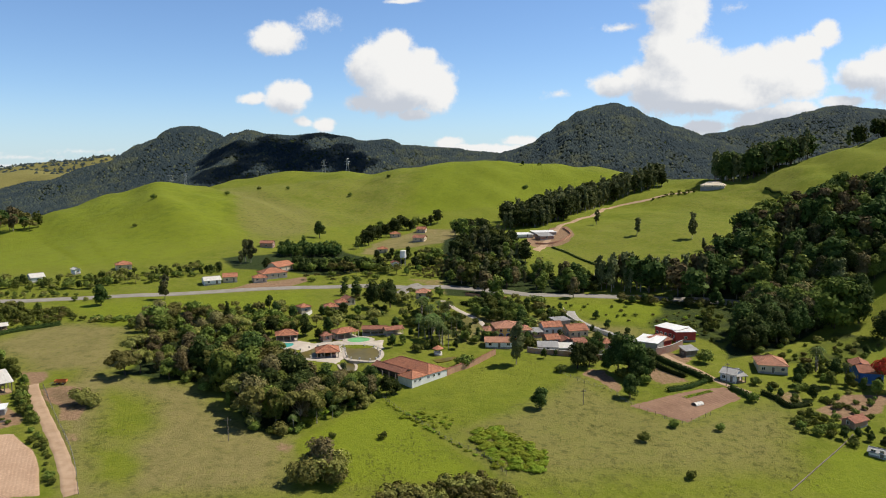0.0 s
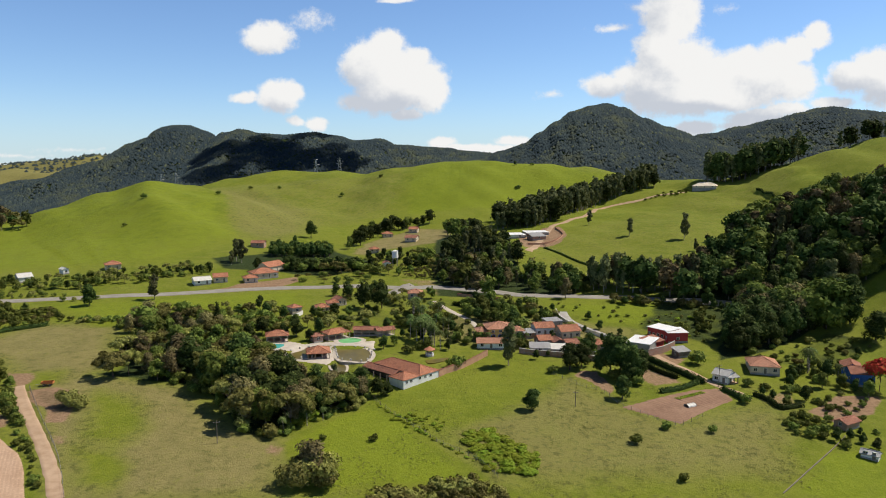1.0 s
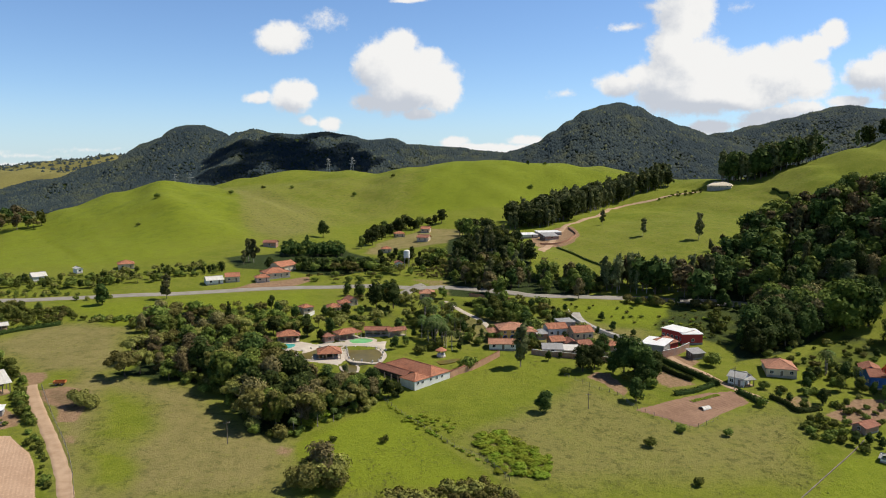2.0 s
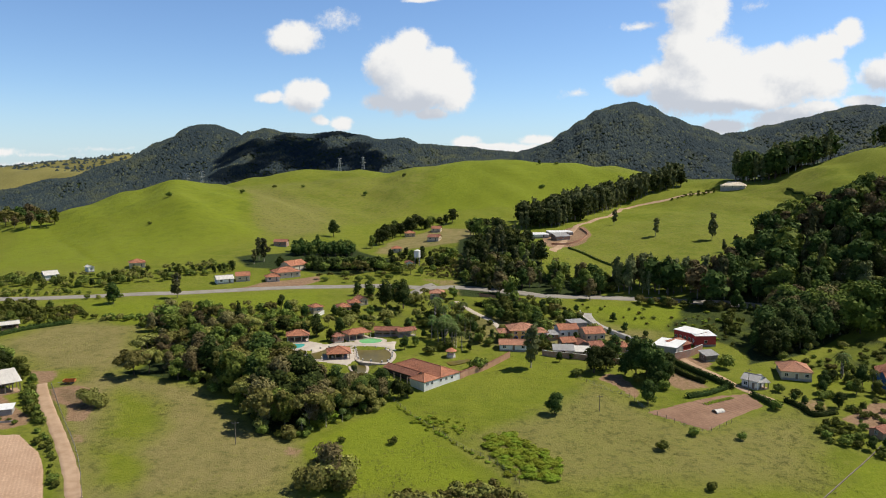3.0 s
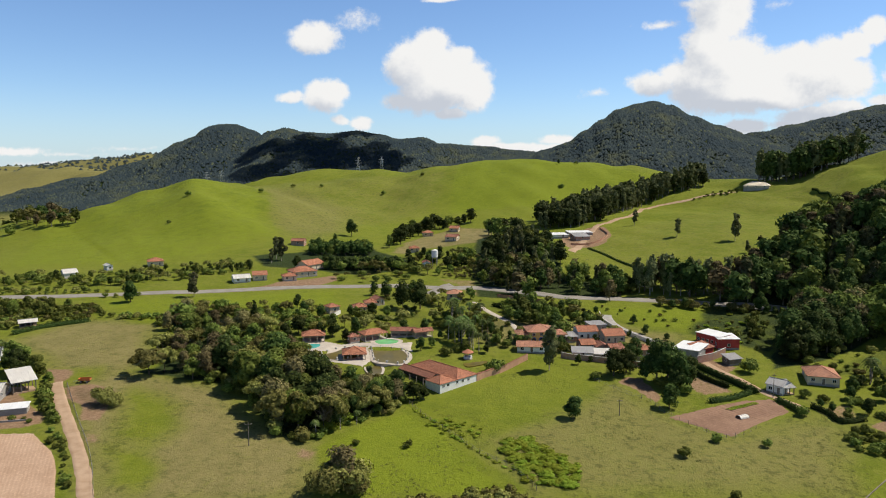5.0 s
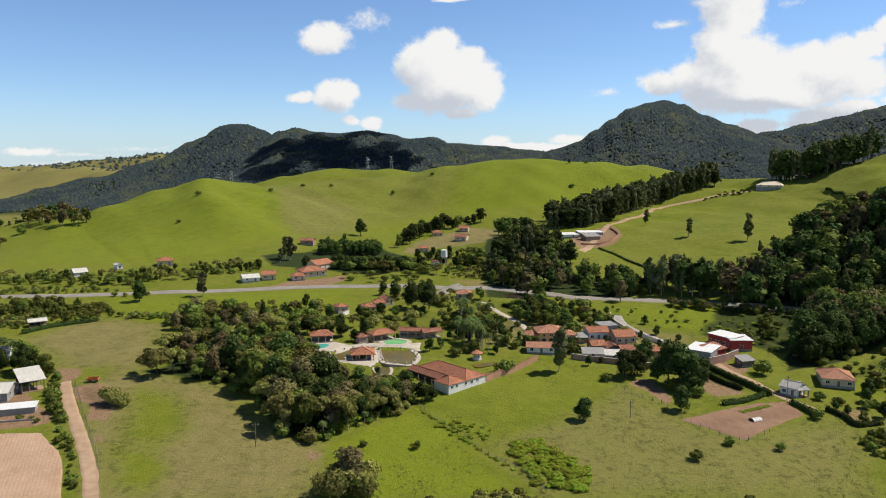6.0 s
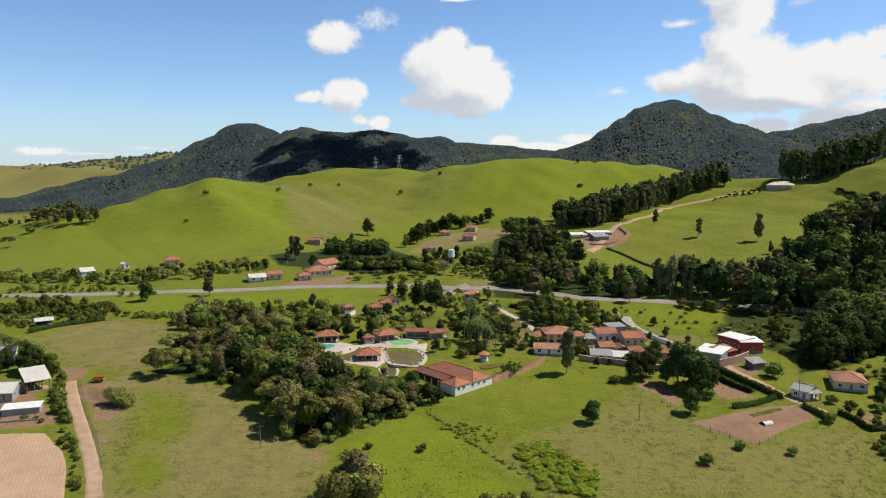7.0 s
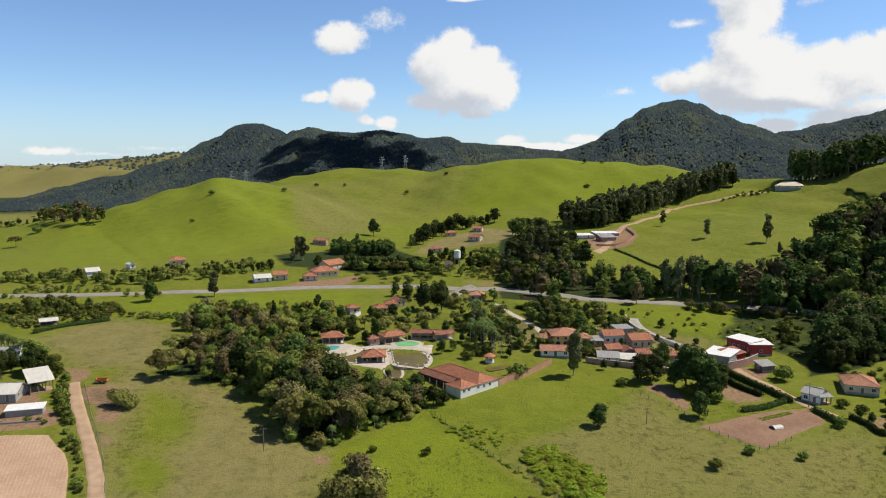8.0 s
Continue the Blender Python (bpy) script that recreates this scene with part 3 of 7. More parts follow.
MATS = {
    "white": plain("whitewash", (0.80, 0.79, 0.76), (0.70, 0.68, 0.64)),
    "cream": plain("cream_plaster", (0.66, 0.55, 0.40), (0.55, 0.44, 0.31)),
    "yellow": plain("yellow_plaster", (0.72, 0.50, 0.16), (0.62, 0.42, 0.14)),
    "red": plain("red_paint", (0.48, 0.060, 0.050), (0.40, 0.050, 0.045)),
    "blue": plain("blue_paint", (0.045, 0.13, 0.42), (0.06, 0.17, 0.46)),
    "concrete": plain("concrete", (0.36, 0.34, 0.31), (0.28, 0.26, 0.24)),
    "dark": plain("dark_boards_and_shade", (0.08, 0.065, 0.05), (0.05, 0.04, 0.035)),
    "wood": plain("weathered_wood", (0.24, 0.20, 0.16), (0.16, 0.13, 0.10)),
    "brick": brick_material(),
    "brickwall": plain("terracotta_render", (0.50, 0.29, 0.18), (0.40, 0.22, 0.14), 1.0),
    "tile": tile_material("terracotta_tiles", (0.52, 0.225, 0.130), (0.42, 0.170, 0.098), (0.27, 0.125, 0.085)),
    "tile_old": tile_material("weathered_tiles", (0.42, 0.185, 0.120), (0.33, 0.140, 0.092), (0.20, 0.100, 0.072)),
    "tile_pale": tile_material("pale_tiles", (0.58, 0.29, 0.185), (0.48, 0.225, 0.14), (0.34, 0.18, 0.125)),
    "metal": sheet_material("pale_metal_sheet", (0.66, 0.63, 0.57), (0.54, 0.50, 0.45)),
    "grey": sheet_material("grey_fibre_cement", (0.34, 0.33, 0.32), (0.24, 0.23, 0.22)),
    "white_roof": sheet_material("white_roof_sheet", (0.80, 0.80, 0.79), (0.70, 0.69, 0.67)),
    "cream_roof": sheet_material("cream_roof_sheet", (0.76, 0.63, 0.46), (0.66, 0.54, 0.39)),
    "asphalt": plain("asphalt", (0.29, 0.265, 0.23), (0.235, 0.21, 0.18), 0.8),
    "dirt": plain("packed_dirt", (0.44, 0.31, 0.21), (0.35, 0.235, 0.15), 0.9, rough=0.95, spec=0.1, bump=0.5, distance=0.12),
    "paving": plain("stone_paving", (0.50, 0.44, 0.37), (0.42, 0.36, 0.30), 1.2),
    "stone": plain("pale_stone", (0.60, 0.58, 0.54), (0.48, 0.46, 0.42), 2.0),
    "bark": plain("bark", (0.17, 0.13, 0.095), (0.10, 0.078, 0.058), 3.0, rough=0.95, spec=0.1, per_object=0.25),
    "pale_bark": plain("pale_bark", (0.36, 0.32, 0.27), (0.22, 0.19, 0.15), 3.0, rough=0.9, spec=0.1, per_object=0.2),
    "steel": plain("galvanised_steel", (0.42, 0.43, 0.44), (0.32, 0.33, 0.34), 3.0, rough=0.5, metal=0.6),
    "pond": water_material("pond_water", (0.150, 0.118, 0.026), 0.30),
    "pool_blue": water_material("pool_water", (0.10, 0.46, 0.42)),
    "pool_green": water_material("shallow_green_pool", (0.20, 0.52, 0.22)),
    "glass": glass_material(),
    "cloud": cloud_material(),
    "soil_pale": soil_material("stubble_soil", (0.36, 0.235, 0.155), (0.44, 0.30, 0.205), 0.5, 0.9),
    "soil_red": soil_material("garden_soil", (0.205, 0.122, 0.082), (0.275, 0.170, 0.115), 2.2, 1.1),
    "orange": plain("orange_paint", (0.55, 0.20, 0.06), (0.45, 0.16, 0.05)),
    "leaf_dark": leaf_material("dark_leaves", (0.026, 0.046, 0.009), (0.062, 0.092, 0.016), (0.125, 0.155, 0.034), 0.20),
    "leaf_mid": leaf_material("green_leaves", (0.076, 0.108, 0.014), (0.156, 0.190, 0.028), (0.25, 0.28, 0.055), 0.20),
    "leaf_olive": leaf_material("olive_leaves", (0.135, 0.134, 0.028), (0.235, 0.226, 0.050), (0.33, 0.31, 0.085), 0.20),
    "leaf_euca": leaf_material("grey_green_leaves", (0.080, 0.092, 0.032), (0.145, 0.152, 0.056), (0.22, 0.22, 0.09), 0.20),
    "leaf_brown": leaf_material("brownish_leaves", (0.130, 0.110, 0.040), (0.212, 0.180, 0.070), (0.30, 0.255, 0.105), 0.20),
    "leaf_bright": leaf_material("bright_leaves", (0.190, 0.255, 0.012), (0.270, 0.345, 0.020), (0.34, 0.40, 0.04), 0.35, 0.16),
    "leaf_fresh": leaf_material("fresh_leaves", (0.060, 0.105, 0.012), (0.108, 0.160, 0.020), (0.165, 0.22, 0.04), 0.17),
    "leaf_grass": leaf_material("rough_grass", (0.130, 0.150, 0.026), (0.175, 0.190, 0.040), (0.240, 0.225, 0.080), 0.3),
    "leaf_palm": leaf_material("palm_leaves", (0.065, 0.105, 0.022), (0.125, 0.170, 0.042), (0.20, 0.23, 0.09)),
    "leaf_red": leaf_material("red_blossom", (0.62, 0.105, 0.012), (0.72, 0.17, 0.02), (0.75, 0.26, 0.04)),
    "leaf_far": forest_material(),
}


# ---- mesh helpers ----
def part(name, bm, mat, parent=None, label="", smooth=False):
    me = bpy.data.meshes.new(name)
    bm.to_mesh(me)
    bm.free()
    me.materials.append(MATS[mat])
    if smooth:
        me.polygons.foreach_set("use_smooth", np.ones(len(me.polygons), bool))
    ob = new(name, me)
    if parent is not None:
        ob.parent = parent
    if label:
        ob["label"] = label
    return ob


def from_arrays(name, verts, faces, mat, parent=None, smooth=False):
    me = bpy.data.meshes.new(name)
    me.from_pydata([tuple(v) for v in verts], [], [tuple(f) for f in faces])
    me.materials.append(MATS[mat])
    if smooth:
        me.polygons.foreach_set("use_smooth", np.ones(len(me.polygons), bool))
    ob = new(name, me)
    if parent is not None:
        ob.parent = parent
    return ob


def quad_uv(bm, corners, origin=None, along=None, up=None):
    """A face with its UV in metres along two directions."""
    vs = [bm.verts.new(c) for c in corners]
    f = bm.faces.new(vs)
    uv = bm.loops.layers.uv.verify()
    c = [Vector(p) for p in corners]
    along = (along or (c[1] - c[0])).normalized()
    normal = (c[1] - c[0]).cross(c[2] - c[0]).normalized()
    up = normal.cross(along)
    for loop, p in zip(f.loops, c):
        loop[uv].uv = ((p - c[0]).dot(along), (p - c[0]).dot(up))
    return f


def box(bm, x0, y0, z0, x1, y1, z1):
    p = [(x0, y0, z0), (x1, y0, z0), (x1, y1, z0), (x0, y1, z0), (x0, y0, z1), (x1, y0, z1), (x1, y1, z1), (x0, y1, z1)]
    for ids in ((3, 2, 1, 0), (4, 5, 6, 7), (0, 1, 5, 4), (1, 2, 6, 5), (2, 3, 7, 6), (3, 0, 4, 7)):
        quad_uv(bm, [p[i] for i in ids])


def slab(bm, corners, thick):
    """A sloping panel with thickness, its top face given by its corners."""
    low = [(x, y, z - thick) for x, y, z in corners]
    quad_uv(bm, corners)
    quad_uv(bm, low[::-1])
    for i in range(len(corners)):
        j = (i + 1) % len(corners)
        quad_uv(bm, [low[i], low[j], corners[j], corners[i]])


def tube(bm, a, b, r0, r1, sides=6):
    a, b = Vector(a), Vector(b)
    turn = (b - a).to_track_quat("Z", "Y").to_matrix()
    rings = []
    for at, r in ((a, r0), (b, r1)):
        rings.append([bm.verts.new(at + turn @ Vector((r * math.cos(6.2832 * i / sides), r * math.sin(6.2832 * i / sides), 0))) for i in range(sides)])
    for i in range(sides):
        j = (i + 1) % sides
        bm.faces.new((rings[0][i], rings[0][j], rings[1][j], rings[1][i]))
    bm.faces.new(rings[1])
    bm.faces.new(rings[0][::-1])


def smooth_line(points, step=2.5):
    """Points along a smooth line through the given ones."""
    pts = [np.array(p, float) for p in points]
    out = []
    for i in range(len(pts) - 1):
        p0, p1, p2, p3 = pts[max(i - 1, 0)], pts[i], pts[i + 1], pts[min(i + 2, len(pts) - 1)]
        n = max(2, int(np.linalg.norm(p2 - p1) / step))
        for k in range(n):
            t = k / n
            out.append(0.5 * (2 * p1 + (p2 - p0) * t + (2 * p0 - 5 * p1 + 4 * p2 - p3) * t * t + (3 * p1 - p0 - 3 * p2 + p3) * t ** 3))
    out.append(pts[-1])
    return np.array(out)


def side_of(line):
    d = np.gradient(line, axis=0)
    d /= np.linalg.norm(d, axis=1)[:, None] + 1e-9
    return np.stack([-d[:, 1], d[:, 0]], 1)


KEEP_OUT = []  # (x, y, radius) where no tree or weed may stand


def ribbon(name, points, width, mat, lift, label, category, ragged=0.0, level=True):
    """A road draped on the ground, with a body below its surface."""
    line = smooth_line(points)
    side = side_of(line)
    rng = np.random.RandomState(len(name) + len(points))
    verts, faces = [], []
    for i, (p, s) in enumerate(zip(line, side)):
        wl, wr = width / 2 + ragged * rng.uniform(-1, 1), width / 2 + ragged * rng.uniform(-1, 1)
        for k in (-1.0, -0.5, 0.0, 0.5, 1.0):
            q = p + s * (k * (wl if k < 0 else wr))
            verts.append((q[0], q[1], ground_z(*q) + lift))
        for k, drop in ((-1, 0.4), (1, 0.4)):
            q = p + s * (k * (width / 2 + ragged + 0.3))
            verts.append((q[0], q[1], ground_z(*q) - drop))
        KEEP_OUT.append((p[0], p[1], width / 2 + 1.2))
    for i in range(len(line) - 1):
        a, b = i * 7, i * 7 + 7
        for j in range(4):
            faces.append((a + j, b + j, b + j + 1, a + j + 1))
        faces.append((a + 5, b + 5, b, a))
        faces.append((a + 4, b + 4, b + 6, a + 6))
    ob = from_arrays(name, verts, faces, mat, smooth=True)
    return tagged(ob, label, category, kind="structure")


def sheet(name, corners, mat, lift, label, category, kind="structure", cell=1.2, level=None):
    """A patch of land or water inside a rounded outline, draped on the ground or lying level."""
    outline = smooth_line(list(corners) + [corners[0]], 1.5)[:-1] if level is not None else None
    if level is not None:
        bm = bmesh.new()
        vs = [bm.verts.new((x, y, level)) for x, y in outline]
        f = bm.faces.new(vs)
        lower = [bm.verts.new((x, y, level - 1.2)) for x, y in outline]
        for i in range(len(vs)):
            j = (i + 1) % len(vs)
            bm.faces.new((lower[i], lower[j], vs[j], vs[i]))
        bmesh.ops.triangulate(bm, faces=[f])
        bmesh.ops.recalc_face_normals(bm, faces=bm.faces)
        ob = part(name, bm, mat)
        for x, y in outline:
            KEEP_OUT.append((x, y, 1.5))
        cx, cy = outline.mean(0)
        KEEP_OUT.append((cx, cy, 0.7 * np.hypot(outline[:, 0] - cx, outline[:, 1] - cy).mean()))
        return tagged(ob, label, category, kind=kind)
    c = np.array(corners)
    x0, y0, x1, y1 = c[:, 0].min(), c[:, 1].min(), c[:, 0].max(), c[:, 1].max()
    gx, gy = np.meshgrid(np.arange(x0, x1 + cell, cell), np.arange(y0, y1 + cell, cell))
    a = inside(gx, gy, [tuple(p) for p in corners], 2.0, 0.6)
    # the rim dips below the turf
    z = height(gx, gy) + lift - np.clip(0.55 - a, 0, 0.5) * 1.6
    ny, nx = gx.shape
    verts = np.stack([gx, gy, z], -1).reshape(-1, 3)
    faces = [(j * nx + i, j * nx + i + 1, (j + 1) * nx + i + 1, (j + 1) * nx + i) for j in range(ny - 1) for i in range(nx - 1) if a[j:j + 2, i:i + 2].max() > 0.02]
    ob = from_arrays(name, verts, faces, mat, smooth=True)
    for x, y in zip(gx[a > 0.6][::3], gy[a > 0.6][::3]):
        KEEP_OUT.append((x, y, 1.5))
    return tagged(ob, label, category, kind=kind)


# ---- roads, plots and water ----
ROAD = [(-330.0, 300.0), (-234.8, 319.0), (-207.9, 324.1), (-182.5, 332.5), (-152.3, 341.0), (-120.5, 352.6), (-99.1, 359.6), (-71.8, 365.5), (-53.8, 367.0), (-33.1, 365.1), (-17.5, 368.8), (1.4, 363.6), (13.6, 359.9), (25.3, 354.3), (37.1, 354.6), (70.2, 353.3), (97.0, 347.7), (116.2, 341.3), (132.2, 330.1), (143.7, 323.0), (156.1, 317.0)]
ribbon("dirt_road", [(-94.0, 153.2), (-96.0, 155.8), (-102.5, 165.4), (-110.0, 175.2), (-119.4, 186.7), (-129.0, 198.1), (-137.0, 208.1), (-145.0, 219.0)], 3.4, "dirt", 0.08, "pale packed-dirt farm road", "road", 0.22)
ribbon("road", ROAD, 6.6, "asphalt", 0.14, "grey asphalt road across the valley", "road")
ribbon("side_road", [(-39.1, 352.4), (-35.5, 362.0), (-33.3, 367.9), (-31.3, 372.1), (-32.1, 368.7)], 6.0, "asphalt", 0.16, "grey side road joining the main road", "road")
ribbon("village_lane", [(43.1, 326.9), (43.8, 315.9), (48.1, 305.6), (53.2, 298.2), (58.7, 290.0), (63.2, 282.7), (67.7, 271.5)], 4.4, "concrete", 0.10, "pale village lane", "road", 0.15)
ribbon("farm_lane", [(70.8, 274.7), (73.2, 267.2), (76.2, 260.8), (80.1, 254.3), (83.5, 245.6), (86.6, 240.2), (90.6, 235.0), (91.5, 229.9)], 2.6, "dirt", 0.10, "narrow dirt lane beside the hedges", "track", 0.15)
ribbon("hill_track", [(35.9, 433.1), (58.6, 523.5), (74.7, 554.3), (95.8, 584.6), (121.3, 650.4), (156.3, 657.9), (173.8, 661.6), (196.9, 655.8)], 4.0, "dirt", 0.12, "reddish dirt track up the slope", "track", 0.5)
ribbon("park_path", [(-16.5, 341.0), (-15.8, 339.1), (-8.9, 325.4), (0.0, 311.5), (4.0, 300.0)], 2.4, "paving", 0.09, "pale path through the palm grove", "path", 0.15)
sheet("stubble_field", [(-144.9, 179.8), (-127.8, 183.4), (-116.5, 174.3), (-108.7, 164.2), (-101.0, 152.4), (-119.0, 149.2)], "soil_pale", 0.10, "bare pale-brown stubble field beside the dirt road", "field", cell=0.6)
sheet("garden_plot", [(47.5, 220.6), (62.9, 209.2), (87.1, 230.3), (84.5, 239.6), (76.4, 237.5)], "soil_red", 0.10, "freshly tilled reddish vegetable plot", "field")


def water(name, corners, mat, label, lift=0.12, rim=True, paving=1.6, posts=True):
    line = smooth_line(list(corners) + [corners[0]], 1.5)[:-1]
    level = float(height(line[:, 0], line[:, 1]).mean()) + lift
    sheet(name, corners, mat, 0, label, "water", level=level)
    if not rim:
        return
    bm = bmesh.new()
    n = len(line)
    mid = line.mean(0)
    out = line + (line - mid) / np.linalg.norm(line - mid, axis=1)[:, None] * paving
    for i in range(n):
        j = (i + 1) % n
        top = [(*line[i], level + 0.07), (*line[j], level + 0.07), (*out[j], level + 0.03), (*out[i], level + 0.03)]
        slab(bm, top[::-1], 1.2)
    bmesh.ops.recalc_face_normals(bm, faces=bm.faces)
    walk_ring = tagged(part(name + "_edge", bm, "paving"), "pale paved promenade round the water", "paving", kind="structure")
    if posts:
        first = None
        for i in range(0, n, 2):
            p = out[i] * 0.25 + line[i] * 0.75
            m = pose(p[0], p[1], level + 0.25, 0, 0, 37 * i)
            if first is None:
                bm = bmesh.new()
                box(bm, -0.32, -0.18, 0, 0.32, 0.18, 0.75)
                bmesh.ops.bevel(bm, geom=bm.edges[:], offset=0.05, segments=1)
                first = tagged(part("planter", bm, "stone"), "white stone planter on the pond promenade", "planter", group="planters round the pond")
                first.matrix_basis = m
            else:
                copy_thing(first, m)


sheet("plaza", [(-82.9, 264.9), (-78.1, 272.7), (-70.2, 273.8), (-64.3, 270.9), (-55.9, 275.6), (-48.3, 273.8), (-37.4, 278.2), (-35.0, 266.4), (-39.0, 269.7), (-47.4, 269.2), (-57.7, 270.4), (-63.7, 265.4), (-68.1, 260.7), (-74.3, 258.0)], "paving", 0.10, "pale pinkish paved plaza round the pools", "paving")
sheet("pond_terrace", [(-67.5, 251.5), (-60.5, 248.6), (-50.5, 247.5), (-48.6, 253.0), (-51.5, 262.0), (-52.5, 270.0), (-60.0, 270.5), (-66.5, 265.0)], "paving", 0.06, "pale paved terrace round the kiosk", "paving", cell=0.8)
water("pond", [(-51.7, 269.2), (-45.9, 268.8), (-40.1, 268.0), (-36.6, 259.8), (-37.2, 250.1), (-42.6, 250.7), (-46.9, 252.7), (-49.4, 261.3)], "pond", "murky green-brown ornamental pond", paving=1.8)
water("pond_arm", [(-68.4, 259.2), (-63.2, 266.3), (-57.4, 269.0), (-53.1, 262.5), (-54.4, 256.0), (-59.1, 252.8), (-64.3, 252.1)], "pond", "murky arm of the ornamental pond", paving=1.2)
water("lower_pond", [(-50.2, 249.2), (-47.4, 251.6), (-44.0, 247.8), (-43.0, 239.3), (-46.5, 240.9)], "pond", "small lower pond with paved rim", paving=1.0, posts=False)
water("fish_pond", [(-16.4, 257.9), (-8.6, 262.0), (-7.8, 258.4), (-14.1, 253.2)], "pond", "rectangular dark fish pond in the park", rim=False)
water("swimming_pool", [(-80.3, 262.5), (-80.1, 267.2), (-73.5, 269.6), (-71.2, 267.9), (-71.8, 263.7), (-75.2, 261.0)], "pool_blue", "turquoise swimming pool", paving=2.0, posts=False)
water("paddling_pool", [(-52.1, 276.7), (-51.0, 280.1), (-46.7, 281.3), (-43.0, 278.9), (-44.0, 274.4), (-49.6, 273.0)], "pool_green", "shallow bright-green paddling pool", paving=1.8, posts=False)


# ---- buildings ----
def window(parent, m, w=0.9, h=1.0, name="window", frame_mat="white"):
    """A framed window on a wall: m places its sill's middle, x along the wall, -y outwards."""
    bm = bmesh.new()
    for x0, x1, z0, z1 in ((-w / 2 - 0.08, -w / 2, 0, h), (w / 2, w / 2 + 0.08, 0, h), (-w / 2 - 0.08, w / 2 + 0.08, h, h + 0.08), (-0.03, 0.03, 0, h)):
        box(bm, x0, -0.05, z0, x1, 0.04, z1)
    bm.transform(m)
    ob = part(name, bm, frame_mat, parent)
    bm = bmesh.new()
    box(bm, -w / 2, -0.015, 0, w / 2, 0.03, h)
    bm.transform(m)
    part("pane", bm, "glass", ob)
    bm = bmesh.new()
    box(bm, -w / 2 - 0.12, -0.12, -0.08, w / 2 + 0.12, 0.04, 0)
    bm.transform(m)
    part("sill", bm, "stone", ob)
    return ob


def door(parent, m, mat="wood"):
    bm = bmesh.new()
    box(bm, -0.45, -0.04, 0, 0.45, 0.04, 2.05)
    bm.transform(m)
    ob = part("door", bm, mat, parent)
    bm = bmesh.new()
    for x0, x1, z0, z1 in ((-0.53, -0.45, 0, 2.05), (0.45, 0.53, 0, 2.05), (-0.53, 0.53, 2.05, 2.13)):
        box(bm, x0, -0.06, z0, x1, 0.04, z1)
    bm.transform(m)
    part("door_frame", bm, "white", ob)


def roof_parts(parent, x0, y0, x1, y1, z, kind, mat, over=0.55, pitch=0.42, along="x"):
    """Roof planes over a rectangle, as panels with thickness, and ridge caps."""
    x0, y0, x1, y1 = x0 - over, y0 - over, x1 + over, y1 + over
    ridge_mat = mat if mat.startswith("tile") else "grey"
    if kind in ("gable", "hip") and along == "y":
        flip = Matrix(((0, 1, 0, 0), (1, 0, 0, 0), (0, 0, 1, 0), (0, 0, 0, 1)))
        x0, y0, x1, y1 = y0, x0, y1, x1
    else:
        flip = None
    w, d = x1 - x0, y1 - y0
    th = 0.14
    panels, caps = [], []
    if kind == "flat":
        panels = [[(x0, y0, z + 0.12), (x1, y0, z + 0.12), (x1, y1, z + 0.55), (x0, y1, z + 0.55)]]
    elif kind == "shed":
        panels = [[(x0, y0, z), (x1, y0, z), (x1, y1, z + 0.22 * d), (x0, y1, z + 0.22 * d)]]
    elif kind == "gable":
        ym, top = (y0 + y1) / 2, z + pitch * d / 2
        panels = [[(x0, y0, z), (x1, y0, z), (x1, ym, top), (x0, ym, top)], [(x1, y1, z), (x0, y1, z), (x0, ym, top), (x1, ym, top)]]
        caps = [((x0, ym, top), (x1, ym, top))]
    else:
        inset = min(w, d) / 2
        top = z + pitch * inset
        if w >= d:
            a, b = (x0 + inset, (y0 + y1) / 2, top), (x1 - inset, (y0 + y1) / 2, top)
            panels = [[(x0, y0, z), (x1, y0, z), b, a], [(x1, y1, z), (x0, y1, z), a, b], [(x1, y0, z), (x1, y1, z), b], [(x0, y1, z), (x0, y0, z), a]]
        else:
            a, b = ((x0 + x1) / 2, y0 + inset, top), ((x0 + x1) / 2, y1 - inset, top)
            panels = [[(x0, y0, z), (x1, y0, z), a], [(x1, y1, z), (x0, y1, z), b], [(x1, y0, z), (x1, y1, z), b, a], [(x0, y1, z), (x0, y0, z), a, b]]
        caps = [(a, b)] + [((x0, y0, z), a), ((x1, y0, z), a if w < d else b), ((x1, y1, z), b), ((x0, y1, z), a if w >= d else b)]
    bm = bmesh.new()
    for corners in panels:
        slab(bm, corners, th)
    if flip:
        bm.transform(flip)
        bmesh.ops.reverse_faces(bm, faces=bm.faces)
    roof = part("roof", bm, mat, parent)
    for a, b in caps:
        if (Vector(a) - Vector(b)).length < 0.3:
            continue
        bm = bmesh.new()
        tube(bm, Vector(a) + Vector((0, 0, 0.03)), Vector(b) + Vector((0, 0, 0.03)), 0.13, 0.13, 6)
        if flip:
            bm.transform(flip)
        part("ridge_cap", bm, ridge_mat, roof)
    return roof


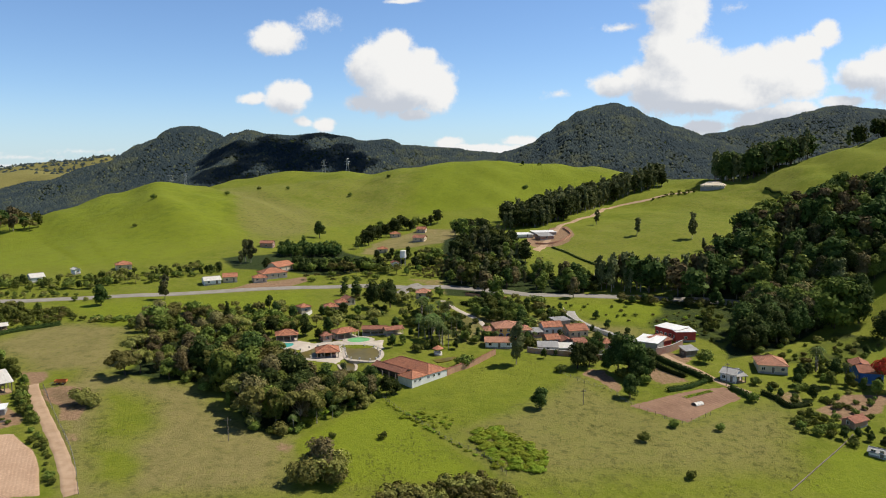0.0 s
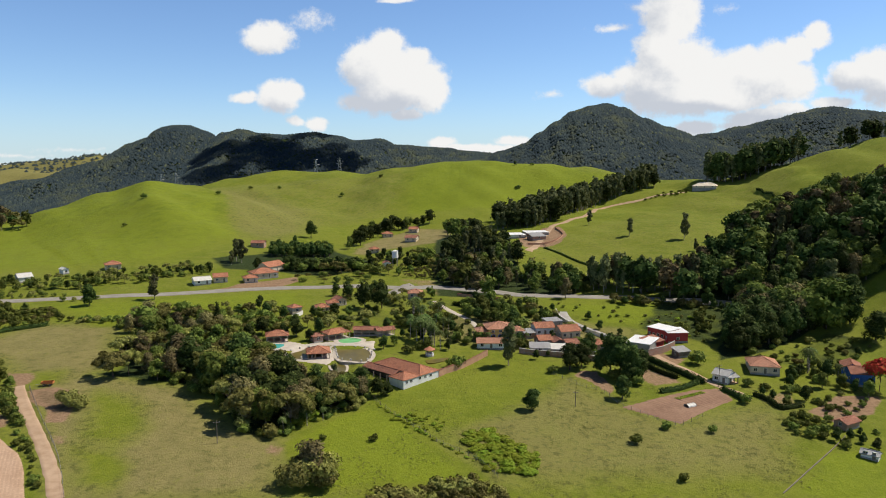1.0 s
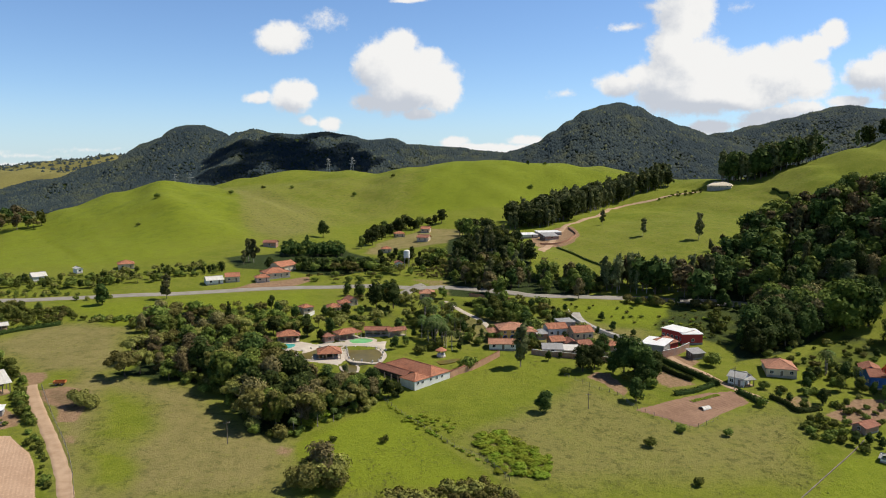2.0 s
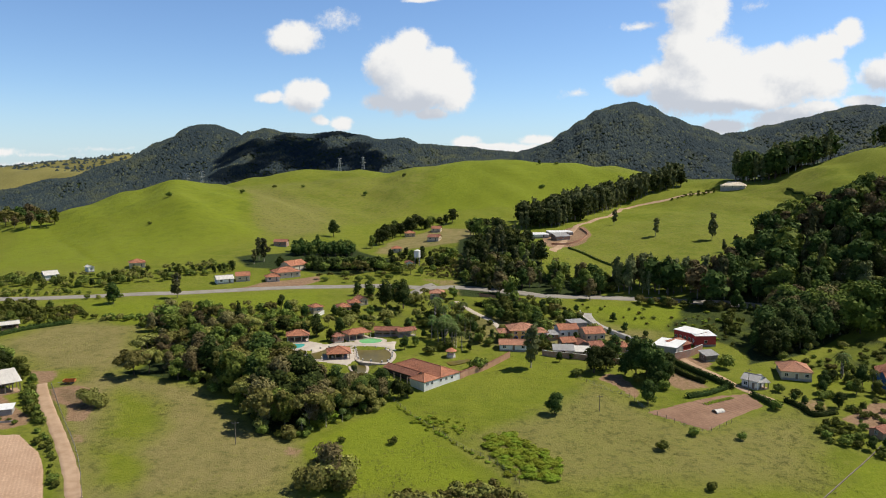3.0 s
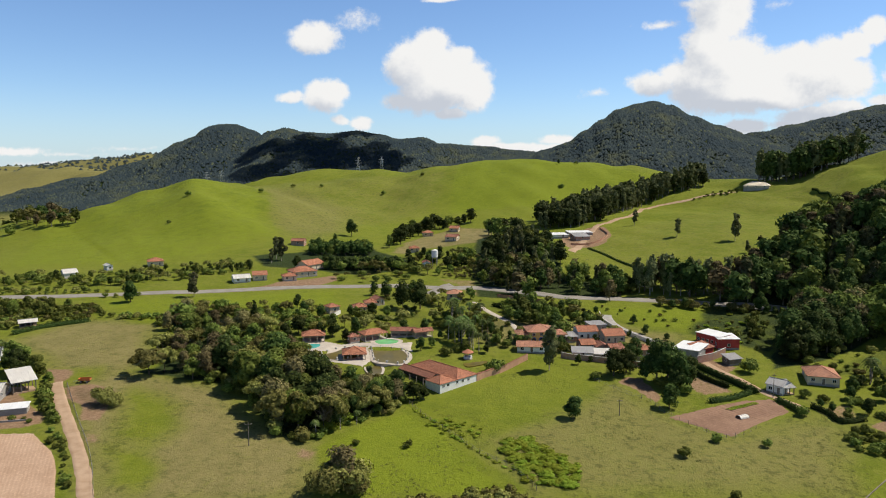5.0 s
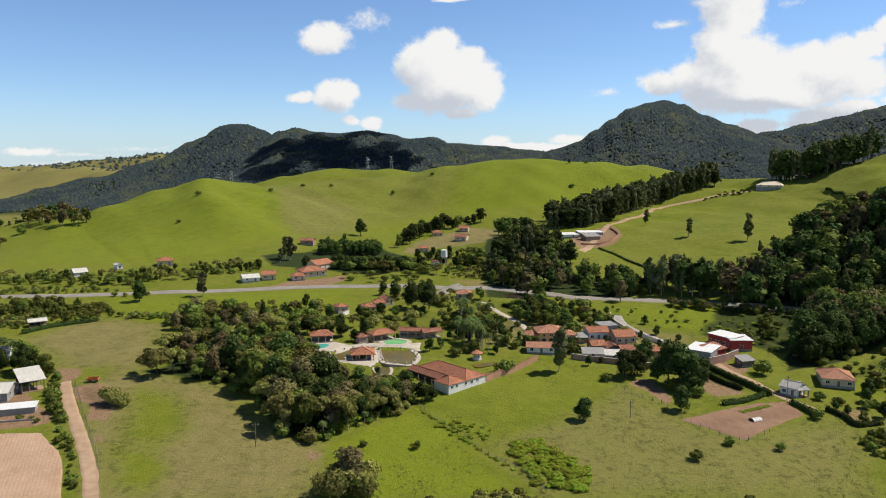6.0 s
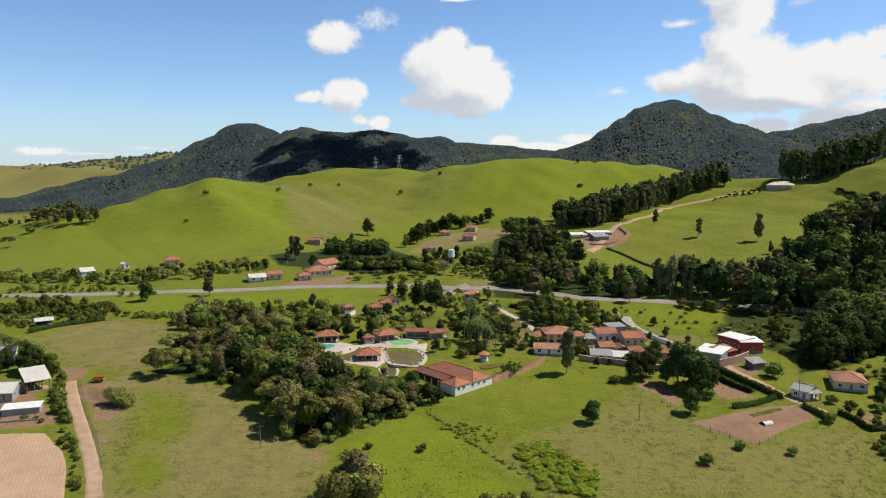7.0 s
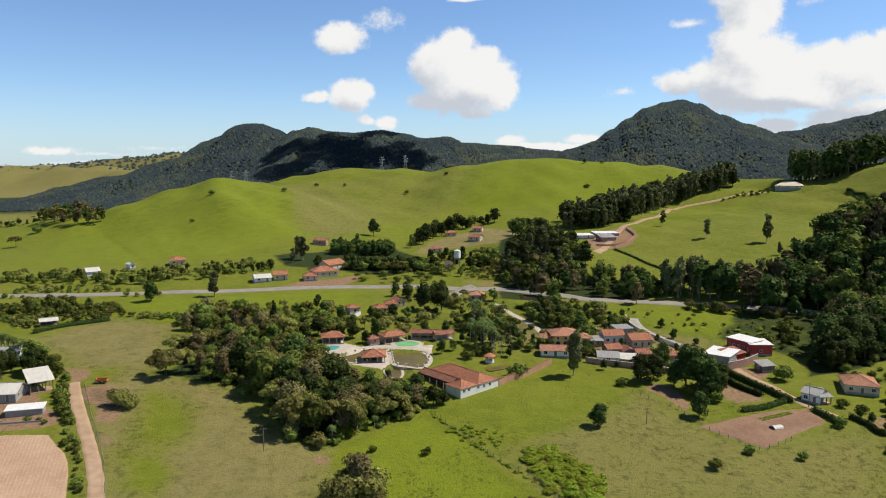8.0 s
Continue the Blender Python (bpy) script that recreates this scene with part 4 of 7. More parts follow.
def walls(parent, x0, y0, x1, y1, z0, z1, mat, gable=None, pitch=0.42):
    """Outer walls of 0.2 m with the gable ends filled; gable: None, 'x' or 'y' for the ridge's direction."""
    bm = bmesh.new()
    t = 0.2
    box(bm, x0, y0, z0, x1, y0 + t, z1)
    box(bm, x0, y1 - t, z0, x1, y1, z1)
    box(bm, x0, y0 + t, z0, x0 + t, y1 - t, z1)
    box(bm, x1 - t, y0 + t, z0, x1, y1 - t, z1)
    if gable == "x":
        top = z1 + pitch * (y1 - y0) / 2
        for xa in (x0 + 0.003, x1 - t - 0.003):
            p = [(xa, y0, z1), (xa, y1, z1), (xa, (y0 + y1) / 2, top), (xa + t, y0, z1), (xa + t, y1, z1), (xa + t, (y0 + y1) / 2, top)]
            quad_uv(bm, [p[0], p[2], p[1]])
            quad_uv(bm, [p[3], p[4], p[5]])
    elif gable == "y":
        top = z1 + pitch * (x1 - x0) / 2
        for ya in (y0 + 0.003, y1 - t - 0.003):
            p = [(x0, ya, z1), (x1, ya, z1), ((x0 + x1) / 2, ya, top), (x0, ya + t, z1), (x1, ya + t, z1), ((x0 + x1) / 2, ya + t, top)]
            quad_uv(bm, [p[0], p[1], p[2]])
            quad_uv(bm, [p[3], p[5], p[4]])
    return part("wall", bm, mat, parent)


def set_down(name, a, b, depth, label, category, group=""):
    """An Empty at the wall's foot: x from a to b, y away behind it; the floor lies at the mean ground height."""
    a, b = Vector(a), Vector(b)
    width = (b - a).length
    turn = math.degrees(math.atan2(b.y - a.y, b.x - a.x))
    back = Vector((-(b - a).y, (b - a).x)).normalized() * depth
    spots = [a, b, a + back, b + back]
    zs = [ground_z(p.x, p.y) for p in spots]
    root = tagged(new(name), label, category, group)
    root.matrix_basis = pose(a.x, a.y, sum(zs) / 4 + 0.1, 0, 0, turn)
    for i in range(5):
        for j in range(5):
            q = a + (b - a) * (i / 4) + back * (j / 4)
            KEEP_OUT.append((q.x, q.y, max(width, depth) / 5 + 1.0))
    return root, width, max(zs) - min(zs)


def house(name, a, b, depth, h, roof, wall, top, openings, label):
    root, w, fall = set_down(name, a, b, depth, label, {"chapel": "house", "red_hall": "hall", "blue_house": "house"}.get(name, name.replace("_", " ")))
    foot = -fall - 0.6
    along = "x" if w >= depth * 0.8 else "y"
    if name in ("pavilion", "pergola") or wall == "dark":
        # open sides: posts under the roof, a back wall and a floor slab
        bm = bmesh.new()
        box(bm, 0, 0, foot, w, depth, 0.05)
        part("floor_slab", bm, "dirt" if wall == "dark" else "paving", root)
        bm = bmesh.new()
        box(bm, 0.1, depth - 0.3, 0.05, w - 0.1, depth - 0.1, h)
        part("back_wall", bm, wall, root)
        for i in range(4):
            for y in (0.15, depth * 0.55):
                bm = bmesh.new()
                x = 0.15 + (w - 0.3) * i / 3
                box(bm, x - 0.12, y - 0.12, 0.05, x + 0.12, y + 0.12, h + (0.2 * y if roof == "shed" else 0.1))
                part("post", bm, "wood" if wall == "dark" else "cream", root)
    else:
        h -= 0.25 if h < 3.3 else 0.4
        walls(root, 0, 0, w, depth, foot, h + (0.1 if roof == "flat" else 0), wall, along if roof == "gable" else None)
        if roof == "shed":
            bm = bmesh.new()
            box(bm, 0, depth - 0.2, h, w, depth, h + 0.2 * depth)
            part("upper_wall", bm, wall, root)
        bm = bmesh.new()
        box(bm, -0.03, -0.03, foot, w + 0.03, -0.003, 0.35)
        part("plinth", bm, "concrete", root)
        levels = [0.95, 3.6] if h > 5 else [0.95 if h < 3.9 else 1.6]
        for level in levels:
            for k in range(openings):
                x = w * (k + 0.5) / openings
                if level == levels[0] and k == openings // 2 and openings > 1 and name != "red_hall":
                    door(root, Matrix.Translation((x, 0, 0.02)), "wood")
                else:
                    window(root, Matrix.Translation((x, 0, level)), min(1.1, w / openings * 0.5))
        for k in range(2 if depth > 6 else 1):
            y = depth * (k + 0.5) / (2 if depth > 6 else 1)
            window(root, pose(w, y, levels[0], 0, 0, 90), 0.9)
            window(root, pose(0, y, levels[0], 0, 0, -90), 0.9)
    roof_parts(root, 0, 0, w, depth, h, roof, top, 0.45 if roof != "flat" else 0.35, 0.55 if top == "cream_roof" and roof == "hip" else 0.42, along)
    return root


def barn():
    root, w, fall = set_down("barn", (-21.4, 227.9), (-10.4, 240.4), 23, "long white barn with two terracotta roofs beside the field", "barn")
    root.location.z -= 0.8
    foot = -fall - 0.6
    split = w * 0.46
    walls(root, split, 0, w, 23, foot, 2.6, "white")
    walls(root, 0, 0, split - 0.01, 7, foot, 2.5, "white")
    # the dark wall colour stands in for shade under the veranda
    walls(root, 2.6, 7.01, split - 0.01, 23, foot, 2.35, "dark", "y")
    roof_parts(root, split, 0, w, 23, 2.6, "hip", "tile", 0.22, along="y")
    roof_parts(root, 0, 0, split - 0.3, 7, 2.55, "hip", "tile", 0.22)
    roof_parts(root, 2.6, 7.6, split - 0.7, 23, 2.42, "gable", "tile_old", 0.5, along="y")
    for k in range(5):
        bm = bmesh.new()
        box(bm, 0.3, 8.5 + 3.4 * k, foot, 0.55, 8.75 + 3.4 * k, 2.5)
        part("veranda_post", bm, "wood", root)
    for x in (1.5, 3.6, 7.6, 10.2, 12.8):
        if x < w - 1:
            window(root, Matrix.Translation((x, 0, 1.25)), 1.0, 0.8)
    for k in range(6):
        window(root, pose(w, 2 + 3.8 * k, 1.2, 0, 0, 90), 1.0, 0.9)


barn()
for row in [
    ("pavilion", (-79.0, 270.6), (-71.0, 273.0), 7, 2.4, "hip", "cream", "tile", 3, "open pavilion with terracotta hip roof beside the pool"),
    ("pavilion", (-58.5, 251.7), (-50.8, 253.7), 8, 2.1, "hip", "cream", "tile", 2, "round-roofed terracotta kiosk beside the pond"),
    ("pavilion", (-55.6, 275.6), (-47.9, 281.4), 6, 2.5, "hip", "cream", "tile", 3, "terracotta bar pavilion beside the green pool"),
    ("pergola", (-47.0, 284.2), (-37.3, 284.6), 4, 2.3, "gable", "cream", "tile_old", 4, "long terracotta pergola behind the pool"),
    ("pergola", (-36.8, 282.5), (-30.3, 286.0), 4, 2.3, "gable", "cream", "tile_old", 2, "long terracotta pergola behind the pool"),
    ("hut", (-60.7, 272.3), (-57.6, 274.8), 4, 2.6, "hip", "brick", "tile_old", 1, "small tiled hut beside the pond path"),
    ("chapel", (-79.0, 311.8), (-75.4, 315.0), 5, 3.0, "hip", "cream", "tile", 1, "small cream house with tiled hip roof"),
    ("cottage", (-68.0, 313.9), (-63.1, 316.4), 6, 2.8, "hip", "cream", "tile", 2, "cream cottage with orange tiled roof"),
    ("cottage", (-64.8, 321.4), (-60.1, 323.2), 6, 2.8, "hip", "cream", "tile", 2, "cream cottage with orange tiled roof"),
    ("cottage", (-61.5, 327.4), (-57.7, 330.1), 6, 2.8, "gable", "cream", "tile_old", 2, "cream cottage with weathered tiled roof"),
    ("house", (-29.8, 344.0), (-22.9, 344.5), 7, 2.8, "hip", "cream", "tile_pale", 2, "cream roadside house with pale tiled roof"),
    ("house", (-115.7, 376.5), (-104.8, 384.3), 10, 3, "hip", "cream", "tile", 4, "long roadside house with orange tiled roofs"),
    ("house", (-112.6, 393.7), (-106.3, 404.9), 10, 3, "gable", "cream", "tile", 3, "roadside house with orange tiled gable roof"),
    ("house", (-118.4, 368.4), (-112.4, 371.6), 6, 2.6, "hip", "cream", "tile", 2, "low tiled wing of the roadside house"),
    ("house", (-141.8, 359.7), (-134.8, 364.2), 7, 2.4, "gable", "white", "metal", 2, "white roadside house with pale roof"),
    ("house", (-134.3, 366.5), (-127.8, 369.2), 7, 3, "gable", "cream", "tile", 2, "roadside house with orange tiled roof"),
    ("house", (-64.8, 530.9), (-57.6, 532.7), 7, 2.8, "hip", "cream", "tile", 2, "knoll house with orange tiled roof"),
    ("house", (-16.0, 546.0), (-9.0, 548.5), 7, 2.8, "gable", "cream", "tile", 2, "knoll house with orange tiled roof"),
    ("house", (-47.4, 554.4), (-40.6, 553.6), 7, 2.8, "gable", "cream", "tile", 2, "knoll house with orange tiled roof"),
    ("house", (-44.2, 485.5), (-36.5, 483.7), 7, 2.8, "gable", "cream", "tile_old", 2, "knoll house with weathered tiled roof"),
    ("house", (-64.2, 456.2), (-58.3, 457.5), 6, 2.6, "hip", "cream", "tile", 2, "knoll house with orange tiled roof"),
    ("house", (-49.6, 409.3), (-45.5, 410.3), 6, 3, "gable", "white", "tile_old", 1, "small house among trees"),
    ("house", (-143.0, 459.5), (-134.6, 459.5), 6, 3, "gable", "brick", "tile_old", 1, "brick house at the hill's foot"),
    ("house", (-204.9, 391.0), (-197.9, 395.2), 8, 3, "hip", "cream", "tile", 2, "house at the hill's foot with orange roof"),
    ("house", (-234.8, 359.5), (-230.2, 364.1), 8, 2.8, "gable", "white", "metal", 1, "white shed at the hill's foot"),
    ("house", (-224.2, 382.2), (-222.2, 384.5), 6, 2.8, "gable", "white", "metal", 1, "white hut at the hill's foot"),
    ("shed", (-195.8, 271.3), (-191.1, 275.3), 4, 2, "gable", "dark", "metal", 2, "long low open shed in the scrub"),
    ("farm_shed", (-151.4, 207.3), (-147.0, 212.0), 9, 3.4, "shed", "dark", "metal", 0, "open farm shed with pale metal roof"),
    ("farm_shed", (-160.5, 199.1), (-151.8, 201.6), 9, 2.6, "gable", "concrete", "metal", 2, "white farm shed with metal roof"),
    ("farm_shed", (-146.9, 191.3), (-138.3, 195.2), 4, 1.9, "flat", "concrete", "white_roof", 0, "long low trough shed with flat white roof"),
    ("farm_shed", (-184.5, 230.8), (-176.6, 234.6), 8, 2.6, "gable", "white", "grey", 1, "grey-roofed shed under the palms"),
    ("house", (3.4, 272.1), (14.1, 272.3), 6, 2.5, "gable", "white", "tile_pale", 3, "white annexe with pale tiled roof"),
    ("house", (27.7, 289.3), (35.4, 291.2), 7, 3.6, "gable", "white", "tile", 3, "white village house with tiled gable roof"),
    ("house", (33.8, 299.5), (40.1, 301.9), 6, 3.2, "flat", "concrete", "grey", 2, "grey concrete house with flat roof terrace"),
    ("house", (37.8, 286.1), (45.6, 288.4), 8, 3.2, "gable", "cream", "tile", 3, "cream village house with orange tiled roof"),
    ("house", (27.9, 276.3), (33.0, 277.8), 6, 2.7, "gable", "brick", "tile", 2, "village house with orange tiled roof"),
    ("house", (33.4, 275.2), (37.9, 276.4), 6, 2.5, "gable", "brick", "tile_old", 1, "low village house with weathered tiled roof"),
    ("shed", (23.8, 269.6), (31.1, 269.4), 4.5, 2.2, "shed", "white", "grey", 1, "lean-to with grey corrugated roof"),
    ("shed", (31.6, 269.4), (38.4, 269.0), 4.2, 2.1, "shed", "concrete", "metal", 1, "lean-to with pale sheet roof"),
    ("house", (38.4, 273.2), (43.2, 274.8), 6, 2.5, "gable", "cream", "tile_old", 2, "low village house with weathered tiled roof"),
    ("house", (22.8, 286.1), (26.9, 287.1), 4, 2.4, "shed", "brick", "grey", 1, "village outbuilding with grey roof"),
    ("house", (49.6, 273.3), (54.0, 275.0), 6, 2.7, "hip", "brick", "tile", 1, "small house with tiled roof behind the dark tree"),
    ("workshop", (61.7, 276.1), (69.4, 271.3), 11, 3.8, "flat", "concrete", "white_roof", 0, "concrete workshop with flat white roof"),
    ("workshop", (71.2, 276.0), (77.6, 281.6), 5, 3, "shed", "red", "tile_old", 0, "red annexe with low tiled roof behind brick walls"),
    ("red_hall", (74.8, 296.3), (81.2, 287.6), 7, 4.2, "flat", "red", "white_roof", 5, "red hall with flat white roof and white windows"),
    ("red_hall", (80.6, 286.1), (88.7, 287.0), 8, 4.2, "flat", "red", "white_roof", 1, "red wing with flat white roof"),
    ("hut", (79.8, 268.8), (84.6, 270.8), 4, 2.4, "shed", "wood", "grey", 0, "weathered wooden hut with grey roof"),
    ("house", (101.3, 254.3), (110.8, 252.3), 11, 3, "hip", "cream", "tile_pale", 3, "hillside house with pale orange tiled roof"),
    ("shed", (85.0, 246.0), (88.9, 242.6), 6, 3, "gable", "white", "grey", 2, "white shed with grey roof beside the lane"),
    ("shed", (88.7, 243.1), (93.3, 244.2), 5, 2.2, "shed", "dark", "grey", 0, "low dark lean-to beside the lane"),
    ("blue_house", (132.2, 245.5), (139.5, 244.2), 8, 4.5, "gable", "blue", "tile_old", 2, "blue two-storey house with weathered roof"),
    ("house", (134.7, 256.6), (140.4, 254.3), 8, 3, "gable", "blue", "tile_old", 2, "blue house with weathered tiled roof"),
    ("hut", (111.4, 207.9), (116.9, 211.2), 4, 2.2, "gable", "brick", "tile_old", 0, "small hut with reddish tiled roof"),
    ("shed", (107.0, 191.9), (110.2, 189.2), 3, 1.5, "gable", "white", "grey", 2, "white shed at the field corner"),
    ("house", (203.0, 659.0), (221.0, 648.9), 11, 2.2, "hip", "cream", "cream_roof", 3, "ridge-top farmhouse with pale hip roof"),
    ("factory", (24.0, 492.5), (39.0, 496.0), 12, 2.2, "flat", "white", "white_roof", 2, "long white shed roof on the slope"),
    ("factory", (40.0, 500.0), (56.0, 503.0), 11, 2.2, "flat", "concrete", "white_roof", 2, "white shed roof on the slope"),
    ("factory", (43.0, 484.0), (52.5, 488.0), 8, 2.4, "shed", "brick", "grey", 1, "half-built brick shed with dark roof on the slope"),
    ("factory", (12.4, 451.1), (25.0, 453.3), 8, 2.5, "flat", "white", "white_roof", 1, "low white shed roof on the slope"),
    ("shed", (62.7, 377.1), (68.8, 375.7), 6, 3, "shed", "cream", "cream_roof", 1, "cream shed beside the road"),
]:
    house(*row)


def villa():
    """Two storeys with arched windows, a lower wing and a veranda, each under its own hipped roof."""
    root, w, fall = set_down("villa", (8.2, 281.6), (17.4, 283.0), 9, "yellow two-storey villa with blue arches and tiled roofs", "house")
    foot = -fall - 0.6
    walls(root, 0, 0, w, 9, foot, 5.0, "yellow")
    roof_parts(root, 0, 0, w, 9, 5.0, "hip", "tile_pale", 1.1, 0.36)
    walls(root, w + 0.01, 2.5, w + 5.0, 8.5, foot, 3.4, "cream")
    roof_parts(root, w + 1.0, 2.5, w + 5.0, 8.5, 3.4, "hip", "tile_pale", 0.9, 0.36)
    walls(root, -4.0, 2.0, -0.01, 8.0, foot, 3.6, "yellow")
    roof_parts(root, -4.0, 2.0, -1.0, 8.0, 3.6, "hip", "tile_pale", 0.9, 0.36)
    for x in (1.6, 4.6, 7.6):
        bm = bmesh.new()
        ring = [(-0.75, 0)] + [(0.75 * math.cos(a), 1.3 + 0.75 * math.sin(a)) for a in np.linspace(math.pi, 0, 11)] + [(0.75, 0)]
        outer = [(p * 1.28, q * 1.12) for p, q in ring]
        for k in range(len(ring) - 1):
            (a, b), (c, d), (e, f), (p, q) = ring[k], ring[k + 1], outer[k + 1], outer[k]
            slab_face = [(x + a, -0.10, 0.5 + b), (x + c, -0.10, 0.5 + d), (x + e, -0.10, 0.5 + f), (x + p, -0.10, 0.5 + q)]
            quad_uv(bm, slab_face)
            quad_uv(bm, [(u, 0.02, v) for u, _, v in slab_face[::-1]])
            quad_uv(bm, [slab_face[3], slab_face[2], (x + e, 0.02, 0.5 + f), (x + p, 0.02, 0.5 + q)])
        arch = part("arched_window", bm, "blue", root, "blue painted arch")
        bm = bmesh.new()
        face = bm.faces.new([bm.verts.new((x + a, -0.03, 0.5 + b)) for a, b in ring])
        bmesh.ops.triangulate(bm, faces=[face])
        part("pane", bm, "glass", arch)
        window(root, Matrix.Translation((x, 0, 3.4)), 1.0, 1.0)


villa()


def boundary_wall(points, h, mat, label):
    line = smooth_line(points, 4.0)
    side = side_of(line) * 0.11
    bm = bmesh.new()
    for i in range(len(line) - 1):
        p, q, s, t = line[i], line[i + 1], side[i], side[i + 1]
        za, zb = ground_z(*p), ground_z(*q)
        ring = [[(*(c + k * d), z) for k, z in ((-1, zz - 0.6), (1, zz - 0.6), (1, zz + h), (-1, zz + h))] for c, d, zz in ((p, s, za), (q, t, zb))]
        for j in range(4):
            k = (j + 1) % 4
            quad_uv(bm, [ring[0][j], ring[0][k], ring[1][k], ring[1][j]])
        KEEP_OUT.append((p[0], p[1], 1.0))
    bmesh.ops.recalc_face_normals(bm, faces=bm.faces)
    root = tagged(part("boundary_wall", bm, mat), label, "wall")
    if h < 0.6:
        return
    bm = bmesh.new()
    for i in range(len(line) - 1):
        p, q = line[i], line[i + 1]
        s, t = side[i] * 1.5, side[i + 1] * 1.5
        za, zb = ground_z(*p) + h, ground_z(*q) + h
        slab(bm, [(*(p - s), za + 0.09), (*(q - t), zb + 0.09), (*(q + t), zb + 0.09), (*(p + s), za + 0.09)], 0.08)
    part("coping", bm, "stone" if mat != "brickwall" else "tile_old", root)


for h, mat, label, points in [
    (2.2, "brickwall", "terracotta-coloured boundary wall beside the field", [(-10.8, 241.6), (-2.8, 249.8), (7.1, 264.8)]),
    (2.2, "brickwall", "terracotta-coloured boundary wall beside the field", [(-10.4, 240.4), (-4.9, 249.0)]),
    (2.0, "brick", "unplastered brick wall along the village edge", [(19.4, 269.3), (23.2, 267.8), (31.0, 266.9), (36.5, 265.5), (47.9, 262.7)]),
    (2.8, "brick", "unplastered brick yard wall beside the workshop", [(68.6, 269.6), (75.2, 274.0), (81.8, 281.0)]),
    (1.2, "white", "white balustrade wall behind the dark tree", [(46.8, 271.0), (51.6, 268.0)]),
    (1.5, "white", "white parapet wall along the lane", [(40.2, 327.0), (40.8, 315.5), (45.3, 304.6), (50.6, 296.9), (56.1, 288.8), (60.6, 281.5)]),
    (0.5, "concrete", "low concrete yard wall beside the farm shed", [(-146.8, 186.6), (-134.6, 190.6)]),
    (1.1, "brickwall", "raw earth-coloured retaining wall", [(38.4, 468.6), (50.4, 473.3), (60.0, 484.0), (66.0, 504.0), (63.0, 524.0)]),
    (1.3, "brickwall", "terracotta-coloured wall below the road", [(-6.0, 352.5), (4.5, 349.8), (15.0, 345.0)]),
    (1.6, "white", "white ramp wall beside the cream house", [(-77.5, 304.0), (-74.7, 313.6)]),
    (0.25, "wood", "weathered kerb along the field corner", [(77.0, 170.3), (102.5, 197.1), (109.4, 204.7)]),
]:
    boundary_wall(points, h, mat, label)


def fence(label, points):
    line = smooth_line(points, 2.6)
    root = tagged(new("fence"), label, "fence")
    root.matrix_basis = pose(line[0][0], line[0][1], ground_z(*line[0]))
    base = root.matrix_basis.translation
    bm = bmesh.new()
    tube(bm, (0, 0, -0.3), (0, 0, 1.35), 0.075, 0.06, 6)
    first = part("post", bm, "wood", root)
    spots = []
    for i, p in enumerate(line):
        at = Vector((p[0], p[1], ground_z(*p))) - base
        spots.append(at)
        post = first if i == 0 else new("post", first.data)
        post.parent = root
        post.location = at
        post.rotation_euler = (random.uniform(-0.06, 0.06), random.uniform(-0.06, 0.06), 0)
        post.scale = (1, 1, random.uniform(0.9, 1.1))
    for z in (0.35, 0.75, 1.15):
        verts, faces = [], []
        for i, p in enumerate(spots):
            verts += [p + Vector((0, 0, z)), p + Vector((0.012, 0.012, z - 0.02)), p + Vector((-0.012, -0.012, z - 0.02))]
            if i:
                a, b = 3 * i - 3, 3 * i
                faces += [(a, b, b + 1, a + 1), (a + 1, b + 1, b + 2, a + 2), (a + 2, b + 2, b, a)]
        from_arrays("wire", verts, faces, "steel", root)


for label, points in [
    ("wire fence on wooden posts beside the dirt road", [(-140.6, 217.6), (-124.6, 197.1), (-109.2, 178.1), (-100.3, 165.8), (-92.7, 153.8)]),
    ("wire fence on wooden posts across the grass", [(-29.8, 218.1), (-22.1, 207.3), (-14.0, 197.4), (-6.9, 188.7), (2.1, 180.9), (7.4, 171.8)]),
    ("wire fence round the garden plots", [(29.4, 247.2), (36.8, 237.9), (44.8, 231.3), (47.6, 223.4), (53.0, 216.0), (61.5, 208.2), (71.8, 215.1)]),
    ("wire fence on the pasture slope", [(48.8, 467.9), (61.3, 429.8), (74.4, 409.0)]),
]:
    fence(label, points)


# ---- hedges ----
def leaf_cards(centres, normals, sizes, rng):
    """Small four-cornered leaf clumps, each turned about its normal and a little folded."""
    n = len(centres)
    normals = normals / (np.linalg.norm(normals, axis=1)[:, None] + 1e-9)
    helper = rng.normal(size=(n, 3))
    t1 = np.cross(normals, helper)
    t1 /= np.linalg.norm(t1, axis=1)[:, None] + 1e-9
    t2 = np.cross(normals, t1)
    s = sizes[:, None]
    jig = rng.uniform(0.65, 1.25, (n, 4))
    a = centres + t1 * s * jig[:, :1]
    b = centres + t2 * s * 0.75 * jig[:, 1:2] + normals * s * 0.18
    c = centres - t1 * s * jig[:, 2:3]
    d = centres - t2 * s * 0.75 * jig[:, 3:] + normals * s * 0.18
    verts = np.stack([a, b, c, d], 1).reshape(-1, 3)
    faces = np.arange(4 * n).reshape(-1, 4)
    return verts, faces


